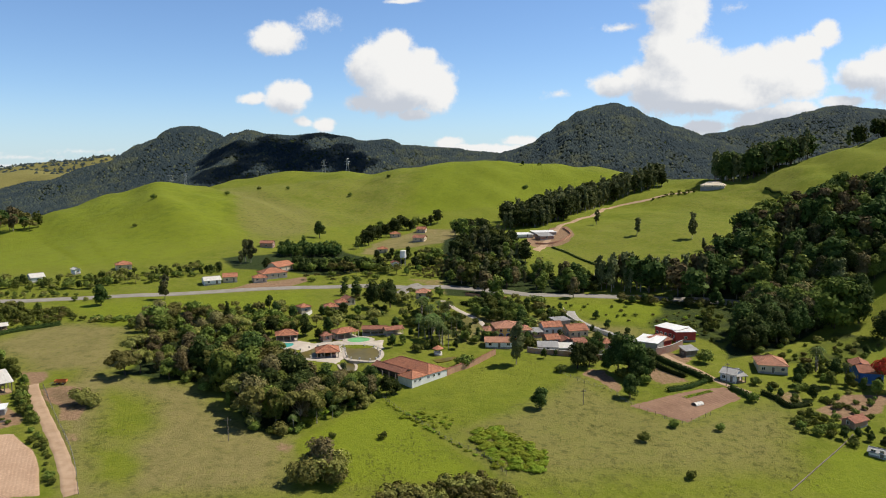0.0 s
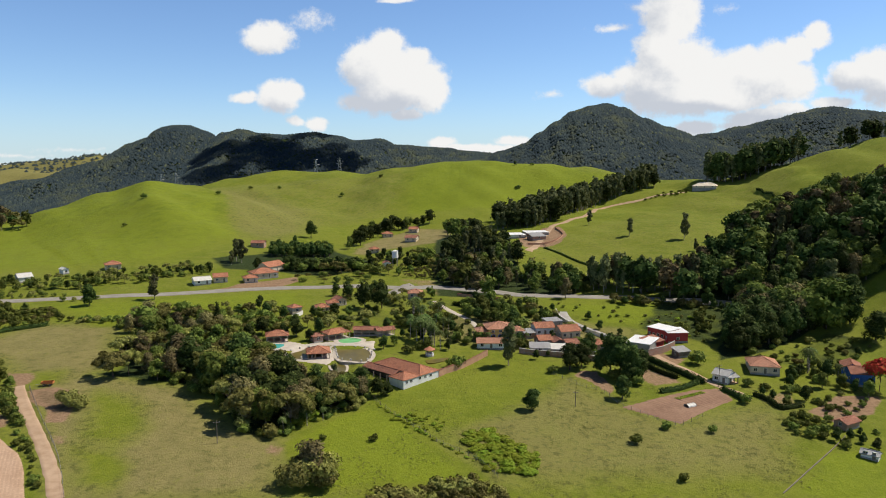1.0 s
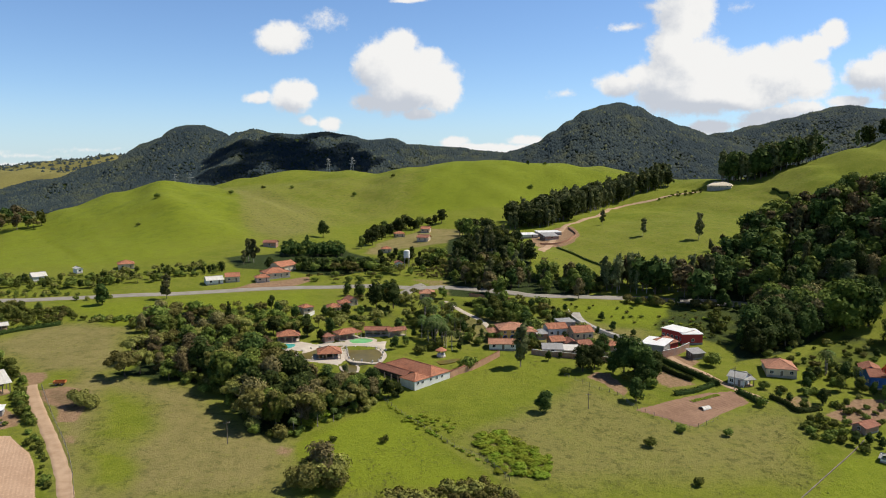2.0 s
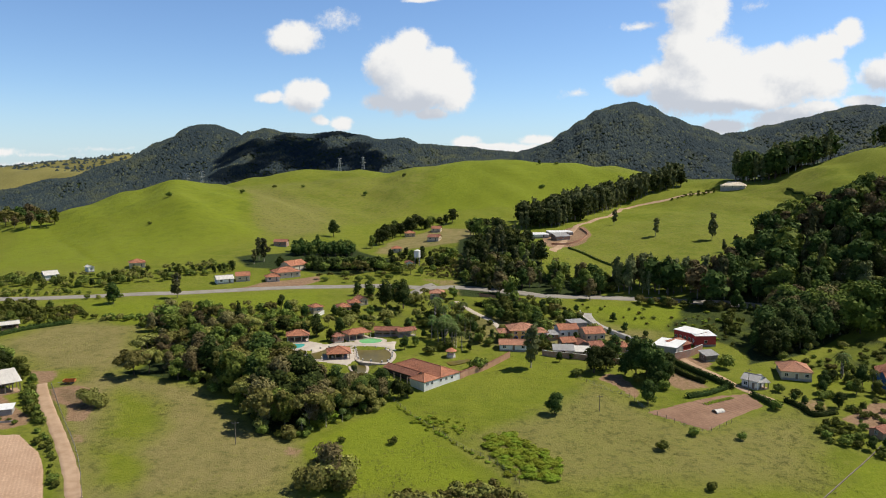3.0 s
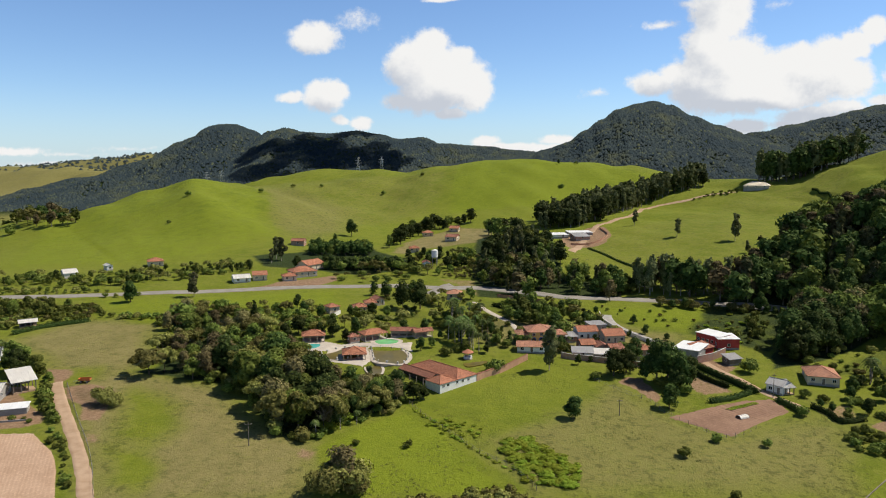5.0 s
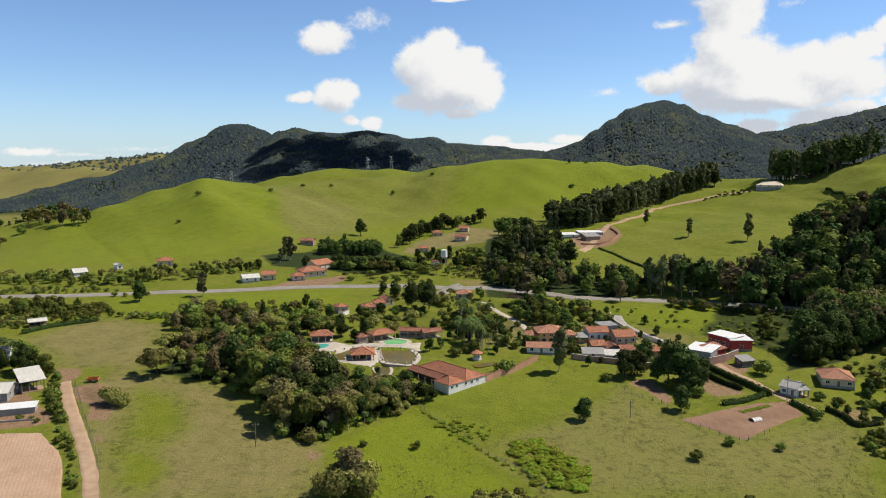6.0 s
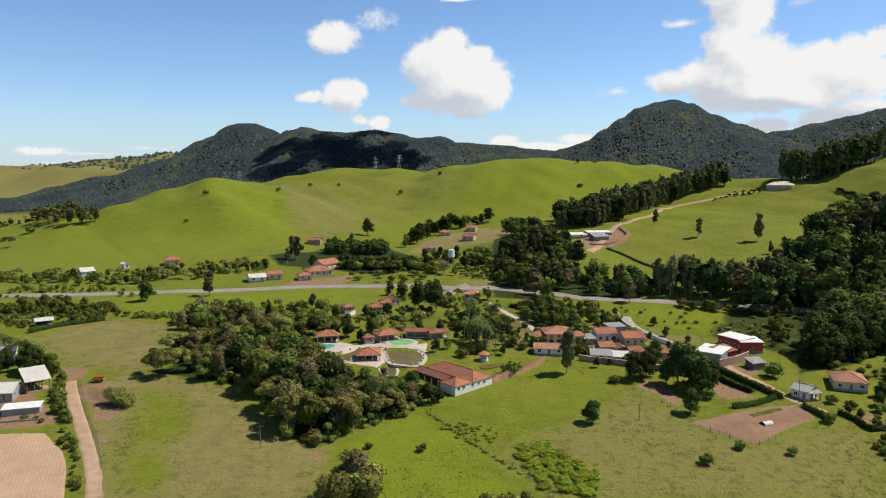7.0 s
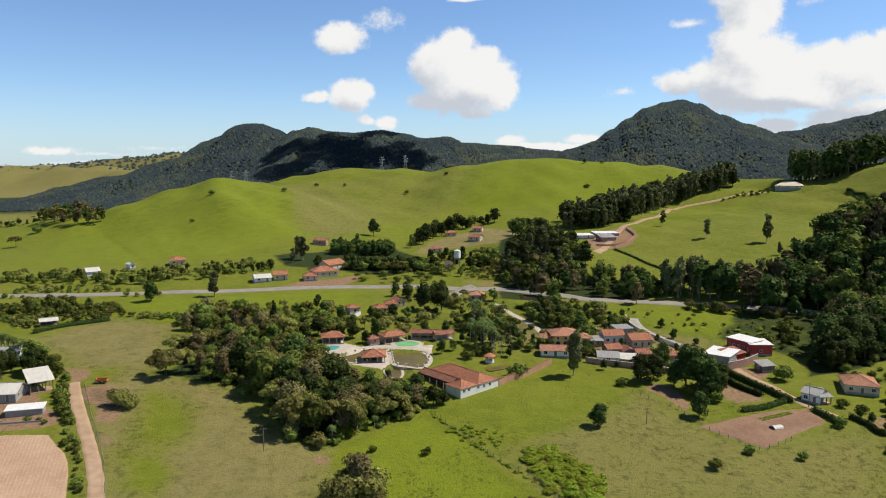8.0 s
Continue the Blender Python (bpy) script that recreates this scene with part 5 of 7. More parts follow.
def leaf_sprays(centres, normals, sizes, rng):
    """Three-cornered sprays of leaves, uneven and turned about their normals."""
    n = len(centres)
    normals = normals / (np.linalg.norm(normals, axis=1)[:, None] + 1e-9)
    t1 = np.cross(normals, rng.normal(size=(n, 3)))
    t1 /= np.linalg.norm(t1, axis=1)[:, None] + 1e-9
    t2 = np.cross(normals, t1)
    s = sizes[:, None]
    jig = rng.uniform(0.7, 1.4, (n, 3))
    a = centres + t1 * s * 1.15 * jig[:, :1]
    b = centres - t1 * s * 0.55 * jig[:, 1:2] + t2 * s * 0.95 * jig[:, 1:2]
    c = centres - t1 * s * 0.55 * jig[:, 2:] - t2 * s * 0.95 * jig[:, 2:] - normals * s * 0.2
    return np.stack([a, b, c], 1).reshape(-1, 3), np.arange(3 * n).reshape(-1, 3)


def card_mesh(name, verts, faces, mat, smooth=False):
    me = bpy.data.meshes.new(name)
    n = len(faces)
    me.vertices.add(len(verts))
    me.vertices.foreach_set("co", np.asarray(verts, np.float32).ravel())
    me.loops.add(faces.size)
    me.loops.foreach_set("vertex_index", faces.ravel())
    me.polygons.add(n)
    me.polygons.foreach_set("loop_start", np.arange(0, faces.size, faces.shape[1]))
    me.update(calc_edges=True)
    me.materials.append(MATS[mat])
    if smooth:
        me.polygons.foreach_set("use_smooth", np.ones(n, bool))
    return me


def hedge(width, tall, points, seed):
    rng = np.random.RandomState(seed)
    line = smooth_line(points, 1.2)
    side = side_of(line)
    cs, ns = [], []
    ahead = np.stack([side[:, 1], -side[:, 0]], 1)
    for p, s, w in zip(line, side, ahead):
        z = ground_z(*p)
        h = tall * rng.uniform(0.92, 1.08)
        for _ in range(64):
            a = rng.uniform(-0.25, math.pi + 0.25)
            o = np.array([*(s * math.cos(a)), max(math.sin(a), 0.0)])
            q = np.array([p[0], p[1], z]) + np.array([*(s * math.cos(a) * width / 2), 0.25 + max(math.sin(a), -0.1) * h]) + rng.normal(size=3) * 0.16
            q[:2] += w * rng.uniform(-0.75, 0.75)
            cs.append(q)
            ns.append(o + rng.normal(size=3) * 0.5)
        KEEP_OUT.append((p[0], p[1], width * 0.7))
    cs, ns = np.array(cs), np.array(ns)
    v, f = leaf_cards(cs, ns, rng.uniform(0.16, 0.34, len(cs)), rng)
    core, quads = [], []
    for i, (p, s) in enumerate(zip(line, side)):
        z = ground_z(*p)
        for k, h in ((-0.42, -0.3), (-0.40, 0.85), (0.0, 0.97), (0.40, 0.85), (0.42, -0.3)):
            core.append((*(p + s * width * k), z + tall * h))
        if i:
            quads += [(len(v) + 5 * i - 5 + j, len(v) + 5 * i + j, len(v) + 5 * i + j + 1, len(v) + 5 * i - 4 + j) for j in range(4)]
    v, f = np.concatenate([v, core]), np.concatenate([f, quads])
    tagged(new("hedge", card_mesh("hedge", v, f, "leaf_dark")), "clipped dark-green hedge between plots", "hedge", group="field hedges")


for number, (width, tall, points) in enumerate([
    (1.7, 1.6, [(67.4, 266.6), (72.2, 258.1), (77.4, 249.8), (81.2, 243.3)]),
    (1.6, 1.5, [(65.3, 258.6), (68.7, 252.4), (73.1, 247.2)]),
    (1.6, 1.3, [(63.9, 233.3), (70.4, 236.3), (78.9, 243.2)]),
    (1.6, 1.4, [(-192.8, 263.6), (-187.1, 274.4), (-175.2, 285.0)]),
    (1.5, 1.4, [(85.8, 237.7), (88.1, 233.0), (89.4, 228.8)]),
    (1.4, 1.3, [(94.7, 233.7), (97.6, 228.8), (98.9, 223.3), (106.4, 226.0)]),
    (1.5, 1.4, [(-7.4, 334.6), (3.5, 331.5), (14.4, 328.1)]),
    (1.2, 0.9, [(-62.9, 311.6), (-51.8, 304.9)]),
    (0.8, 0.6, [(48.8, 459.9), (58.6, 434.3), (73.4, 408.8)]),
    (1.4, 1.2, [(242.8, 613.4), (245.3, 589.9), (248.2, 573.0)]),
]):
    hedge(width, tall, points, 40 + number)


# ---- trees: built 10 m high, then set down at their own size ----
def poly_tube(bm, points, radii, sides=6):
    """A bent tapering stem through the given points; returns its rings of corners."""
    rings = []
    for i, p in enumerate(points):
        way = Vector(points[min(i + 1, len(points) - 1)]) - Vector(points[max(i - 1, 0)])
        turn = way.to_track_quat("Z", "Y").to_matrix()
        rings.append([bm.verts.new(Vector(p) + turn @ Vector((radii[i] * math.cos(6.2832 * k / sides), radii[i] * math.sin(6.2832 * k / sides), 0))) for k in range(sides)])
    for low, high in zip(rings[:-1], rings[1:]):
        for k in range(sides):
            bm.faces.new((low[k], low[(k + 1) % sides], high[(k + 1) % sides], high[k]))
    bm.faces.new(rings[-1])
    return rings


def limb_tree(rng, trunk_top, blobs, r0, bark):
    bm = bmesh.new()
    bend = [Vector((0, 0, -0.5))]
    for k in range(1, 5):
        bend.append(Vector((rng.uniform(-0.12, 0.12) * k, rng.uniform(-0.12, 0.12) * k, trunk_top * k / 4)))
    stem = poly_tube(bm, bend, [r0 * (1 - 0.18 * k) for k in range(5)], 7)
    for cx, cy, cz, r in blobs[:9]:
        k = rng.randint(2, 5)
        tip = Vector((cx, cy, cz))
        mid = bend[k].lerp(tip, 0.5) + Vector((0, 0, -0.3))
        limb = poly_tube(bm, [bend[k], mid, tip], [r0 * 0.38, r0 * 0.22, r0 * 0.07], 5)
        bm.faces.new((limb[0][0], limb[0][1], stem[k][0]))
    return bm, bark


def crown_of(rng, blobs, count, leaf):
    """Leaf clumps over the outsides of overlapping lobes."""
    weights = np.array([b[3] ** 2 for b in blobs])
    which = rng.choice(len(blobs), count, p=weights / weights.sum())
    way = rng.normal(size=(count, 3))
    way[:, 2] += 0.25
    way /= np.linalg.norm(way, axis=1)[:, None]
    b = np.array(blobs)[which]
    lobes = 1 + 0.16 * np.sin(way[:, 0] * 7 + b[:, 0] * 5) * np.sin(way[:, 1] * 6 + b[:, 1] * 4)
    far = b[:, 3:] * rng.uniform(0.72, 1.06, (count, 1)) * lobes[:, None]
    centres = b[:, :3] + way * far * np.array([1, 1, 0.85])
    centres += rng.normal(size=(count, 3)) * leaf * 0.35
    middle = np.array([0, 0, np.mean([q[2] for q in blobs]) - 1.5])
    outward = centres - middle
    outward /= np.linalg.norm(outward, axis=1)[:, None]
    normals = way * 0.75 + outward * 0.65 + rng.normal(size=(count, 3)) * 0.40
    return leaf_sprays(centres, normals, leaf * rng.uniform(0.55, 1.45, count), rng)


def lobes_for(kind, rng):
    blobs = []
    if kind in ("broad", "dark", "bright", "flame", "brown"):
        wide = {"broad": 3.3, "dark": 3.0, "bright": 3.6, "flame": 4.4, "brown": 2.9}[kind]
        low, top = {"broad": (1.9, 8.4), "dark": (1.7, 8.3), "bright": (2.0, 8.4), "flame": (6.0, 8.4), "brown": (2.2, 8.6)}[kind]
        for i in range(19):
            z = low + (top - low) * rng.uniform(0, 1) ** 0.8
            k = (z - low) / (top - low)
            ring = wide * math.sqrt(max(0.05, 1 - (k * 1.25 - 0.42) ** 2)) * rng.uniform(0.25, 0.85)
            a = rng.uniform(0, 6.2832)
            blobs.append((ring * math.cos(a), ring * math.sin(a), z, rng.uniform(1.05, 1.75)))
        blobs.append((0, 0, top, 1.6))
    elif kind == "euca":
        for i in range(17):
            z = 2.6 + 6.9 * i / 16
            ring = (1.7 - 0.13 * abs(z - 5.2)) * rng.uniform(0.2, 1.0)
            a = rng.uniform(0, 6.2832)
            blobs.append((ring * math.cos(a), ring * math.sin(a), z, rng.uniform(0.7, 1.15) * (1.15 - 0.045 * z)))
    elif kind == "olive":
        for i in range(17):
            a, ring = rng.uniform(0, 6.2832), 4.4 * math.sqrt(rng.uniform(0.02, 1))
            blobs.append((ring * math.cos(a), ring * math.sin(a), 7.6 - 0.20 * ring ** 1.6 * rng.uniform(0.6, 1.2) + rng.uniform(-0.9, 0.9), rng.uniform(0.9, 1.5)))
    elif kind in ("bush", "weed", "shrub", "thicket"):
        for i in range(9):
            a, ring = rng.uniform(0, 6.2832), 4.0 * math.sqrt(rng.uniform(0, 1))
            blobs.append((ring * math.cos(a), ring * math.sin(a), 2.0 + (5.4 - 0.7 * ring) * rng.uniform(0.3, 1), rng.uniform(2.0, 3.0)))
    elif kind == "cypress":
        for i in range(14):
            z = 0.9 + 8.6 * i / 13
            blobs.append((rng.uniform(-0.1, 0.1), rng.uniform(-0.1, 0.1), z, 0.95 * math.sqrt(max(0.03, 1 - ((z - 3.4) / 6.4) ** 2))))
    return blobs


KINDS = {
    # name, leaf material, bark, leaf clumps, clump size, trunk height, trunk radius, variants, words
    "broad": ("broadleaf_tree", "leaf_mid", "bark", 2900, 0.285, 5.5, 0.26, 4, "leafy green tree"),
    "dark": ("shade_tree", "leaf_dark", "bark", 2900, 0.28, 5.0, 0.26, 4, "dense dark-green tree"),
    "bright": ("shade_tree", "leaf_fresh", "bark", 2400, 0.36, 5.0, 0.28, 1, "bright-green dense tree"),
    "flame": ("flame_tree", "leaf_red", "bark", 1400, 0.40, 6.0, 0.22, 1, "red-flowering tree"),
    "euca": ("eucalyptus", "leaf_euca", "pale_bark", 1900, 0.25, 8.6, 0.17, 4, "tall slim grey-green tree"),
    "olive": ("umbrella_tree", "leaf_olive", "bark", 2600, 0.26, 4.8, 0.24, 3, "spreading olive-green tree"),
    "bush": ("bush", "leaf_mid", "bark", 560, 0.68, 3.0, 0.2, 4, "low leafy bush"),
    "weed": ("weed_clump", "leaf_bright", "bark", 620, 0.62, 2.0, 0.12, 3, "bright-green weed clump"),
    "brown": ("broadleaf_tree", "leaf_brown", "pale_bark", 2400, 0.26, 6.0, 0.22, 3, "brownish thin-leaved tree"),
    "shrub": ("bush", "leaf_olive", "bark", 560, 0.68, 3.0, 0.2, 3, "olive-green leafy shrub"),
    "thicket": ("bush", "leaf_olive", "bark", 3000, 0.30, 3.0, 0.2, 2, "dense olive-green bush"),
    "cypress": ("cypress", "leaf_dark", "bark", 1000, 0.28, 8.0, 0.16, 1, "slim dark conifer"),
    "palm": ("palm_tree", "leaf_palm", "pale_bark", 0, 0, 0, 0, 2, "tall palm with feathery crown"),
}
BUILT = {}


def build_tree(kind, variant):
    name, leaf, bark, count, size, trunk, radius, _, words = KINDS[kind]
    rng = np.random.RandomState(100 + 17 * variant + len(kind) * 5 + ord(kind[0]))
    if kind in ("bush", "weed", "shrub", "thicket"):
        v, f = crown_of(rng, lobes_for(kind, rng), count, size)
        return new(name, card_mesh(name, v, f, leaf))
    root = new(name)
    if kind == "palm":
        bm = bmesh.new()
        lean = rng.uniform(-0.3, 0.3, 2)
        last = Vector((0, 0, -0.5))
        for k in range(1, 7):
            nxt = Vector((lean[0] * (k / 6) ** 2, lean[1] * (k / 6) ** 2, 8.2 * k / 6))
            tube(bm, last, nxt, 0.24 - 0.016 * k, 0.23 - 0.016 * k, 7)
            last = nxt
        part("trunk", bm, bark, root, smooth=True)
        verts, faces = [], []
        for i in range(20):
            a, rise = i * 2.4, rng.uniform(-0.5, 1.2)
            out = np.array([math.cos(a), math.sin(a), 0.0])
            across = np.array([-out[1], out[0], 0.0])
            spine = [np.array(last) + out * 2.7 * t + np.array([0, 0, rise * t * 1.6 - 2.6 * t * t]) for t in np.linspace(0.05, 1, 7)]
            for p, q, k in zip(spine[:-1], spine[1:], range(6)):
                wide = (0.38, 0.62, 0.66, 0.58, 0.42, 0.2)[k]
                for sgn in (-1, 1):
                    n = len(verts)
                    verts += [p, q, (p + q) / 2 + across * sgn * wide + np.array([0, 0, -0.35 * wide - 0.1])]
                    faces.append((n, n + 1, n + 2))
        me = card_mesh("crown", np.array(verts), np.array(faces), leaf)
        new("crown", me).parent = root
        return root
    blobs = lobes_for(kind, rng)
    bm, mat = limb_tree(rng, trunk, blobs, radius, bark)
    part("trunk", bm, mat, root, smooth=True)
    v, f = crown_of(rng, blobs, count, size)
    new("crown", card_mesh("crown", v, f, leaf)).parent = root
    if kind == "flame":
        v, f = crown_of(rng, [(x, y, z - 0.7, r) for x, y, z, r in blobs], 420, 0.34)
        new("green_leaves", card_mesh("green_leaves", v, f, "leaf_mid")).parent = root
    return root


def plant(kind, x, y, tall, label="", group="", rng=random):
    variant = rng.randrange(KINDS[kind][7])
    squash = rng.uniform(0.88, 1.18) * (1.9 if kind == "weed" else 1.0)
    m = pose(x, y, ground_z(x, y) - 0.05 * min(tall, 2), rng.uniform(-2, 2), rng.uniform(-2, 2), rng.uniform(0, 360)) @ Matrix.Diagonal((tall / 10 * squash, tall / 10 * squash, tall / 10, 1))
    if (kind, variant) not in BUILT:
        ob = BUILT[kind, variant] = build_tree(kind, variant)
        ob.matrix_basis = m
    else:
        src = BUILT[kind, variant]
        ob = copy_thing(src, m @ Matrix.Diagonal((*[1 / s for s in src.scale], 1)))
        if "group" in ob:
            del ob["group"]
    category = {"bush": "bush", "shrub": "bush", "thicket": "bush", "weed": "weed", "palm": "palm tree"}.get(kind, "tree")
    return tagged(ob, label or KINDS[kind][8] + " on open grass", category, group)


def free(x, y):
    spots = free.grid.get((int(x // 12), int(y // 12)), ())
    return all((x - a) ** 2 + (y - b) ** 2 > r * r for a, b, r in spots)


free.grid = {}


def index_keep_out():
    for a, b, r in KEEP_OUT:
        reach = int(r // 12) + 1
        for i in range(int(a // 12) - reach, int(a // 12) + reach + 1):
            for j in range(int(b // 12) - reach, int(b // 12) + reach + 1):
                free.grid.setdefault((i, j), []).append((a, b, r))


index_keep_out()

for kind, x, y, tall, label in [
    ("palm", -188.8, 241.7, 8.5, "palm in a row beside the farm"),
    ("palm", -186.6, 240.7, 8.5, "palm in a row beside the farm"),
    ("palm", -184.0, 239.4, 8.5, "palm in a row beside the farm"),
    ("palm", -181.3, 238.1, 8.5, "palm in a row beside the farm"),
    ("palm", -178.2, 236.7, 8.5, "palm in a row beside the farm"),
    ("palm", -174.5, 235.0, 8.5, "palm in a row beside the farm"),
    ("dark", 19.6, 215.2, 7.2, "dark lone tree in the grass field"),
    ("euca", 14.4, 254.6, 15.9, "tall thin tree beside the field"),
    ("dark", 25.2, 262.3, 4.2, "round bush beside the village wall"),
    ("dark", 36.4, 252.8, 10.1, "dark dense tree beside the village wall"),
    ("dark", 40.9, 254.4, 10.1, "dark dense tree beside the village wall"),
    ("bush", 30.3, 248.6, 3.5, ""),
    ("dark", 50.4, 249.9, 15.0, "large dark tree by the plots"),
    ("dark", 56.5, 243.8, 13.0, "large dark tree by the plots"),
    ("dark", 53.2, 247.6, 15.5, "large dark tree by the plots"),
    ("dark", 59.6, 246.8, 11.0, "large dark tree by the plots"),
    ("dark", 47.0, 250.6, 9.0, "large dark tree by the plots"),
    ("dark", 54.6, 241.6, 8.0, "dark tree by the plots"),
    ("bush", 50.8, 243.8, 5.0, "bush in the shade of the dark trees"),
    ("bush", 57.6, 239.2, 4.4, "bush in the shade of the dark trees"),
    ("palm", -52.0, 192.6, 5.5, "small palm at the grove edge"),
    ("palm", -46.4, 197.4, 6.5, "small palm at the grove edge"),
    ("palm", -42.6, 201.4, 5.0, "small palm at the grove edge"),
    ("palm", 7.4, 278.8, 6.0, "palm beside the yellow villa"),
    ("dark", 20.4, 277.6, 6.0, "dark tree beside the yellow villa"),
    ("dark", 33.6, 284.2, 5.0, "dark tree between the village houses"),
    ("palm", 122.8, 257.1, 11.0, "palm in the hillside garden"),
    ("dark", -28.9, 220.7, 7.0, "round dark tree beside the barn"),
    ("dark", -26.2, 222.6, 5.0, "round dark tree beside the barn"),
    ("dark", 45.9, 269.0, 9.5, "dense dark tree behind the village wall"),
    ("dark", 49.9, 227.2, 8.1, "dark tree by the plots"),
    ("bush", 47.1, 194.9, 3.3, "small bush in the field"),
    ("bush", 58.1, 205.4, 2.2, ""),
    ("bush", 71.3, 204.1, 2.9, ""),
    ("bush", 54.3, 174.6, 2.8, ""),
    ("bush", 58.2, 205.5, 2.9, ""),
    ("bush", -26.2, 189.7, 2.7, ""),
    ("thicket", -36.6, 165.3, 11.0, "spreading olive-green tree at the field edge"),
    ("brown", -38.0, 167.0, 10.6, "spreading olive-green tree at the field edge"),
    ("thicket", -42.2, 164.4, 8.4, "spreading olive-green tree at the field edge"),
    ("thicket", -33.4, 163.2, 6.0, "olive-green bush at the field edge"),
    ("shrub", -54.7, 189.4, 5.1, "olive-green bush at the grove edge"),
    ("bush", -40.0, 188.5, 2.1, "small bush in the green field"),
    ("thicket", -120.6, 203.5, 7.0, "grey-green bush on trampled earth"),
    ("thicket", -117.4, 203.0, 5.4, "grey-green bush on trampled earth"),
    ("olive", -119.2, 229.4, 10.6, "umbrella-shaped tree at the pasture edge"),
    ("olive", -115.5, 232.4, 9.9, "umbrella-shaped tree at the pasture edge"),
    ("bush", -87.6, 218.6, 4.1, "small tree in the pasture"),
    ("dark", -174.5, 317.2, 10.7, "round tree beside the road"),
    ("euca", -150.4, 331.2, 12.4, "slim tree beside the road"),
    ("dark", -59.7, 345.7, 8.6, "big dark round tree beside the road"),
    ("dark", -48.3, 324.2, 13.8, "big dark round tree beside the road"),
    ("dark", -40.5, 325.8, 12.7, "big dark round tree beside the road"),
    ("dark", -44.4, 354.5, 7.6, "big dark round tree beside the road"),
    ("dark", -47.7, 351.8, 7.5, "big dark round tree beside the road"),
    ("dark", -87.1, 274.2, 6.8, "rounded dark-green tree on the park lawn"),
    ("dark", -83.7, 280.9, 8.0, "rounded dark-green tree on the park lawn"),
    ("dark", -62.9, 274.8, 5.4, "rounded dark-green tree on the park lawn"),
    ("dark", -69.6, 279.7, 7.9, "rounded dark-green tree on the park lawn"),
    ("dark", -61.2, 285.0, 7.1, "rounded dark-green tree on the park lawn"),
    ("dark", -74.6, 279.4, 6.0, "rounded dark-green tree on the park lawn"),
    ("dark", -32.9, 269.2, 5.7, "rounded dark-green tree on the park lawn"),
    ("bush", -23.1, 265.2, 4.2, "rounded dark-green tree on the park lawn"),
    ("dark", -42.9, 292.0, 5.4, "rounded dark-green tree on the park lawn"),
    ("dark", -34.1, 292.1, 5.8, "rounded dark-green tree on the park lawn"),
    ("cypress", -104.4, 289.0, 11.3, "slim dark cypress beside the thicket"),
    ("cypress", -106.4, 290.5, 7.2, "slim dark cypress beside the thicket"),
    ("dark", -115.0, 512.1, 12.7, "lone tree on the green hill"),
    ("dark", -122.2, 493.1, 4.9, ""),
    ("euca", -140.2, 421.4, 13.5, "tall thin tree at the hill's foot"),
    ("euca", -136.1, 418.7, 14.1, "tall thin tree at the hill's foot"),
    ("euca", -139.7, 411.2, 8.8, "tall thin tree at the hill's foot"),
    ("dark", -120.8, 399.2, 8.5, ""),
    ("euca", 107.3, 481.1, 12.0, "slim tree on the pasture slope"),
    ("euca", 140.1, 468.4, 17.5, "slim tree on the pasture slope"),
    ("euca", 139.2, 440.4, 7.8, "slim tree on the pasture slope"),
    ("euca", 88.7, 531.6, 11.3, "slim tree on the pasture slope"),
    ("dark", 47.2, 746.9, 5.3, ""),
    ("bush", 46.5, 690.0, 4.4, ""),
    ("bush", 64.9, 750.6, 3.7, ""),
    ("dark", 164.0, 288.5, 13.8, ""),
    ("bush", -262.7, 566.7, 5.4, "small tree on the green hill"),
    ("bush", -228.1, 641.7, 4.6, "small tree on the green hill"),
    ("bush", -223.9, 722.6, 4.6, "small tree on the green hill"),
    ("bush", -194.2, 723.0, 4.0, "small tree on the green hill"),
    ("bush", -251.9, 510.8, 3.3, "small tree on the green hill"),
    ("bush", -125.6, 700.6, 5.0, "small tree on the green hill"),
    ("bush", -92.2, 743.7, 4.1, "small tree on the green hill"),
    ("bright", 151.4, 303.1, 22.8, "big bright-green tree below the wood"),
    ("bush", 85.2, 263.2, 6.3, "round bush on the bank"),
    ("flame", 139.5, 241.3, 12.2, "flame tree with red blossom beside the blue house"),
    ("palm", 124.4, 259.6, 10.3, "palm in the hillside garden"),
    ("palm", 128.1, 246.8, 8.5, "palm in the hillside garden"),
    ("dark", 126.6, 250.3, 8.0, "tree in the hillside garden"),
    ("dark", 110.0, 231.1, 5.5, "tree in the hillside garden"),
    ("dark", 109.7, 242.2, 5.1, ""),
    ("dark", 151.2, 277.2, 4.4, ""),
    ("palm", -72.5, 257.9, 4.1, "palm beside the swimming pool"),
    ("bush", -4.3, 250.9, 6.0, "pale shrub tree in the park"),
]:
    plant(kind, x, y, tall, label, rng=random)


FAR = {}  # trees too far off to tell apart, gathered by grove and kind


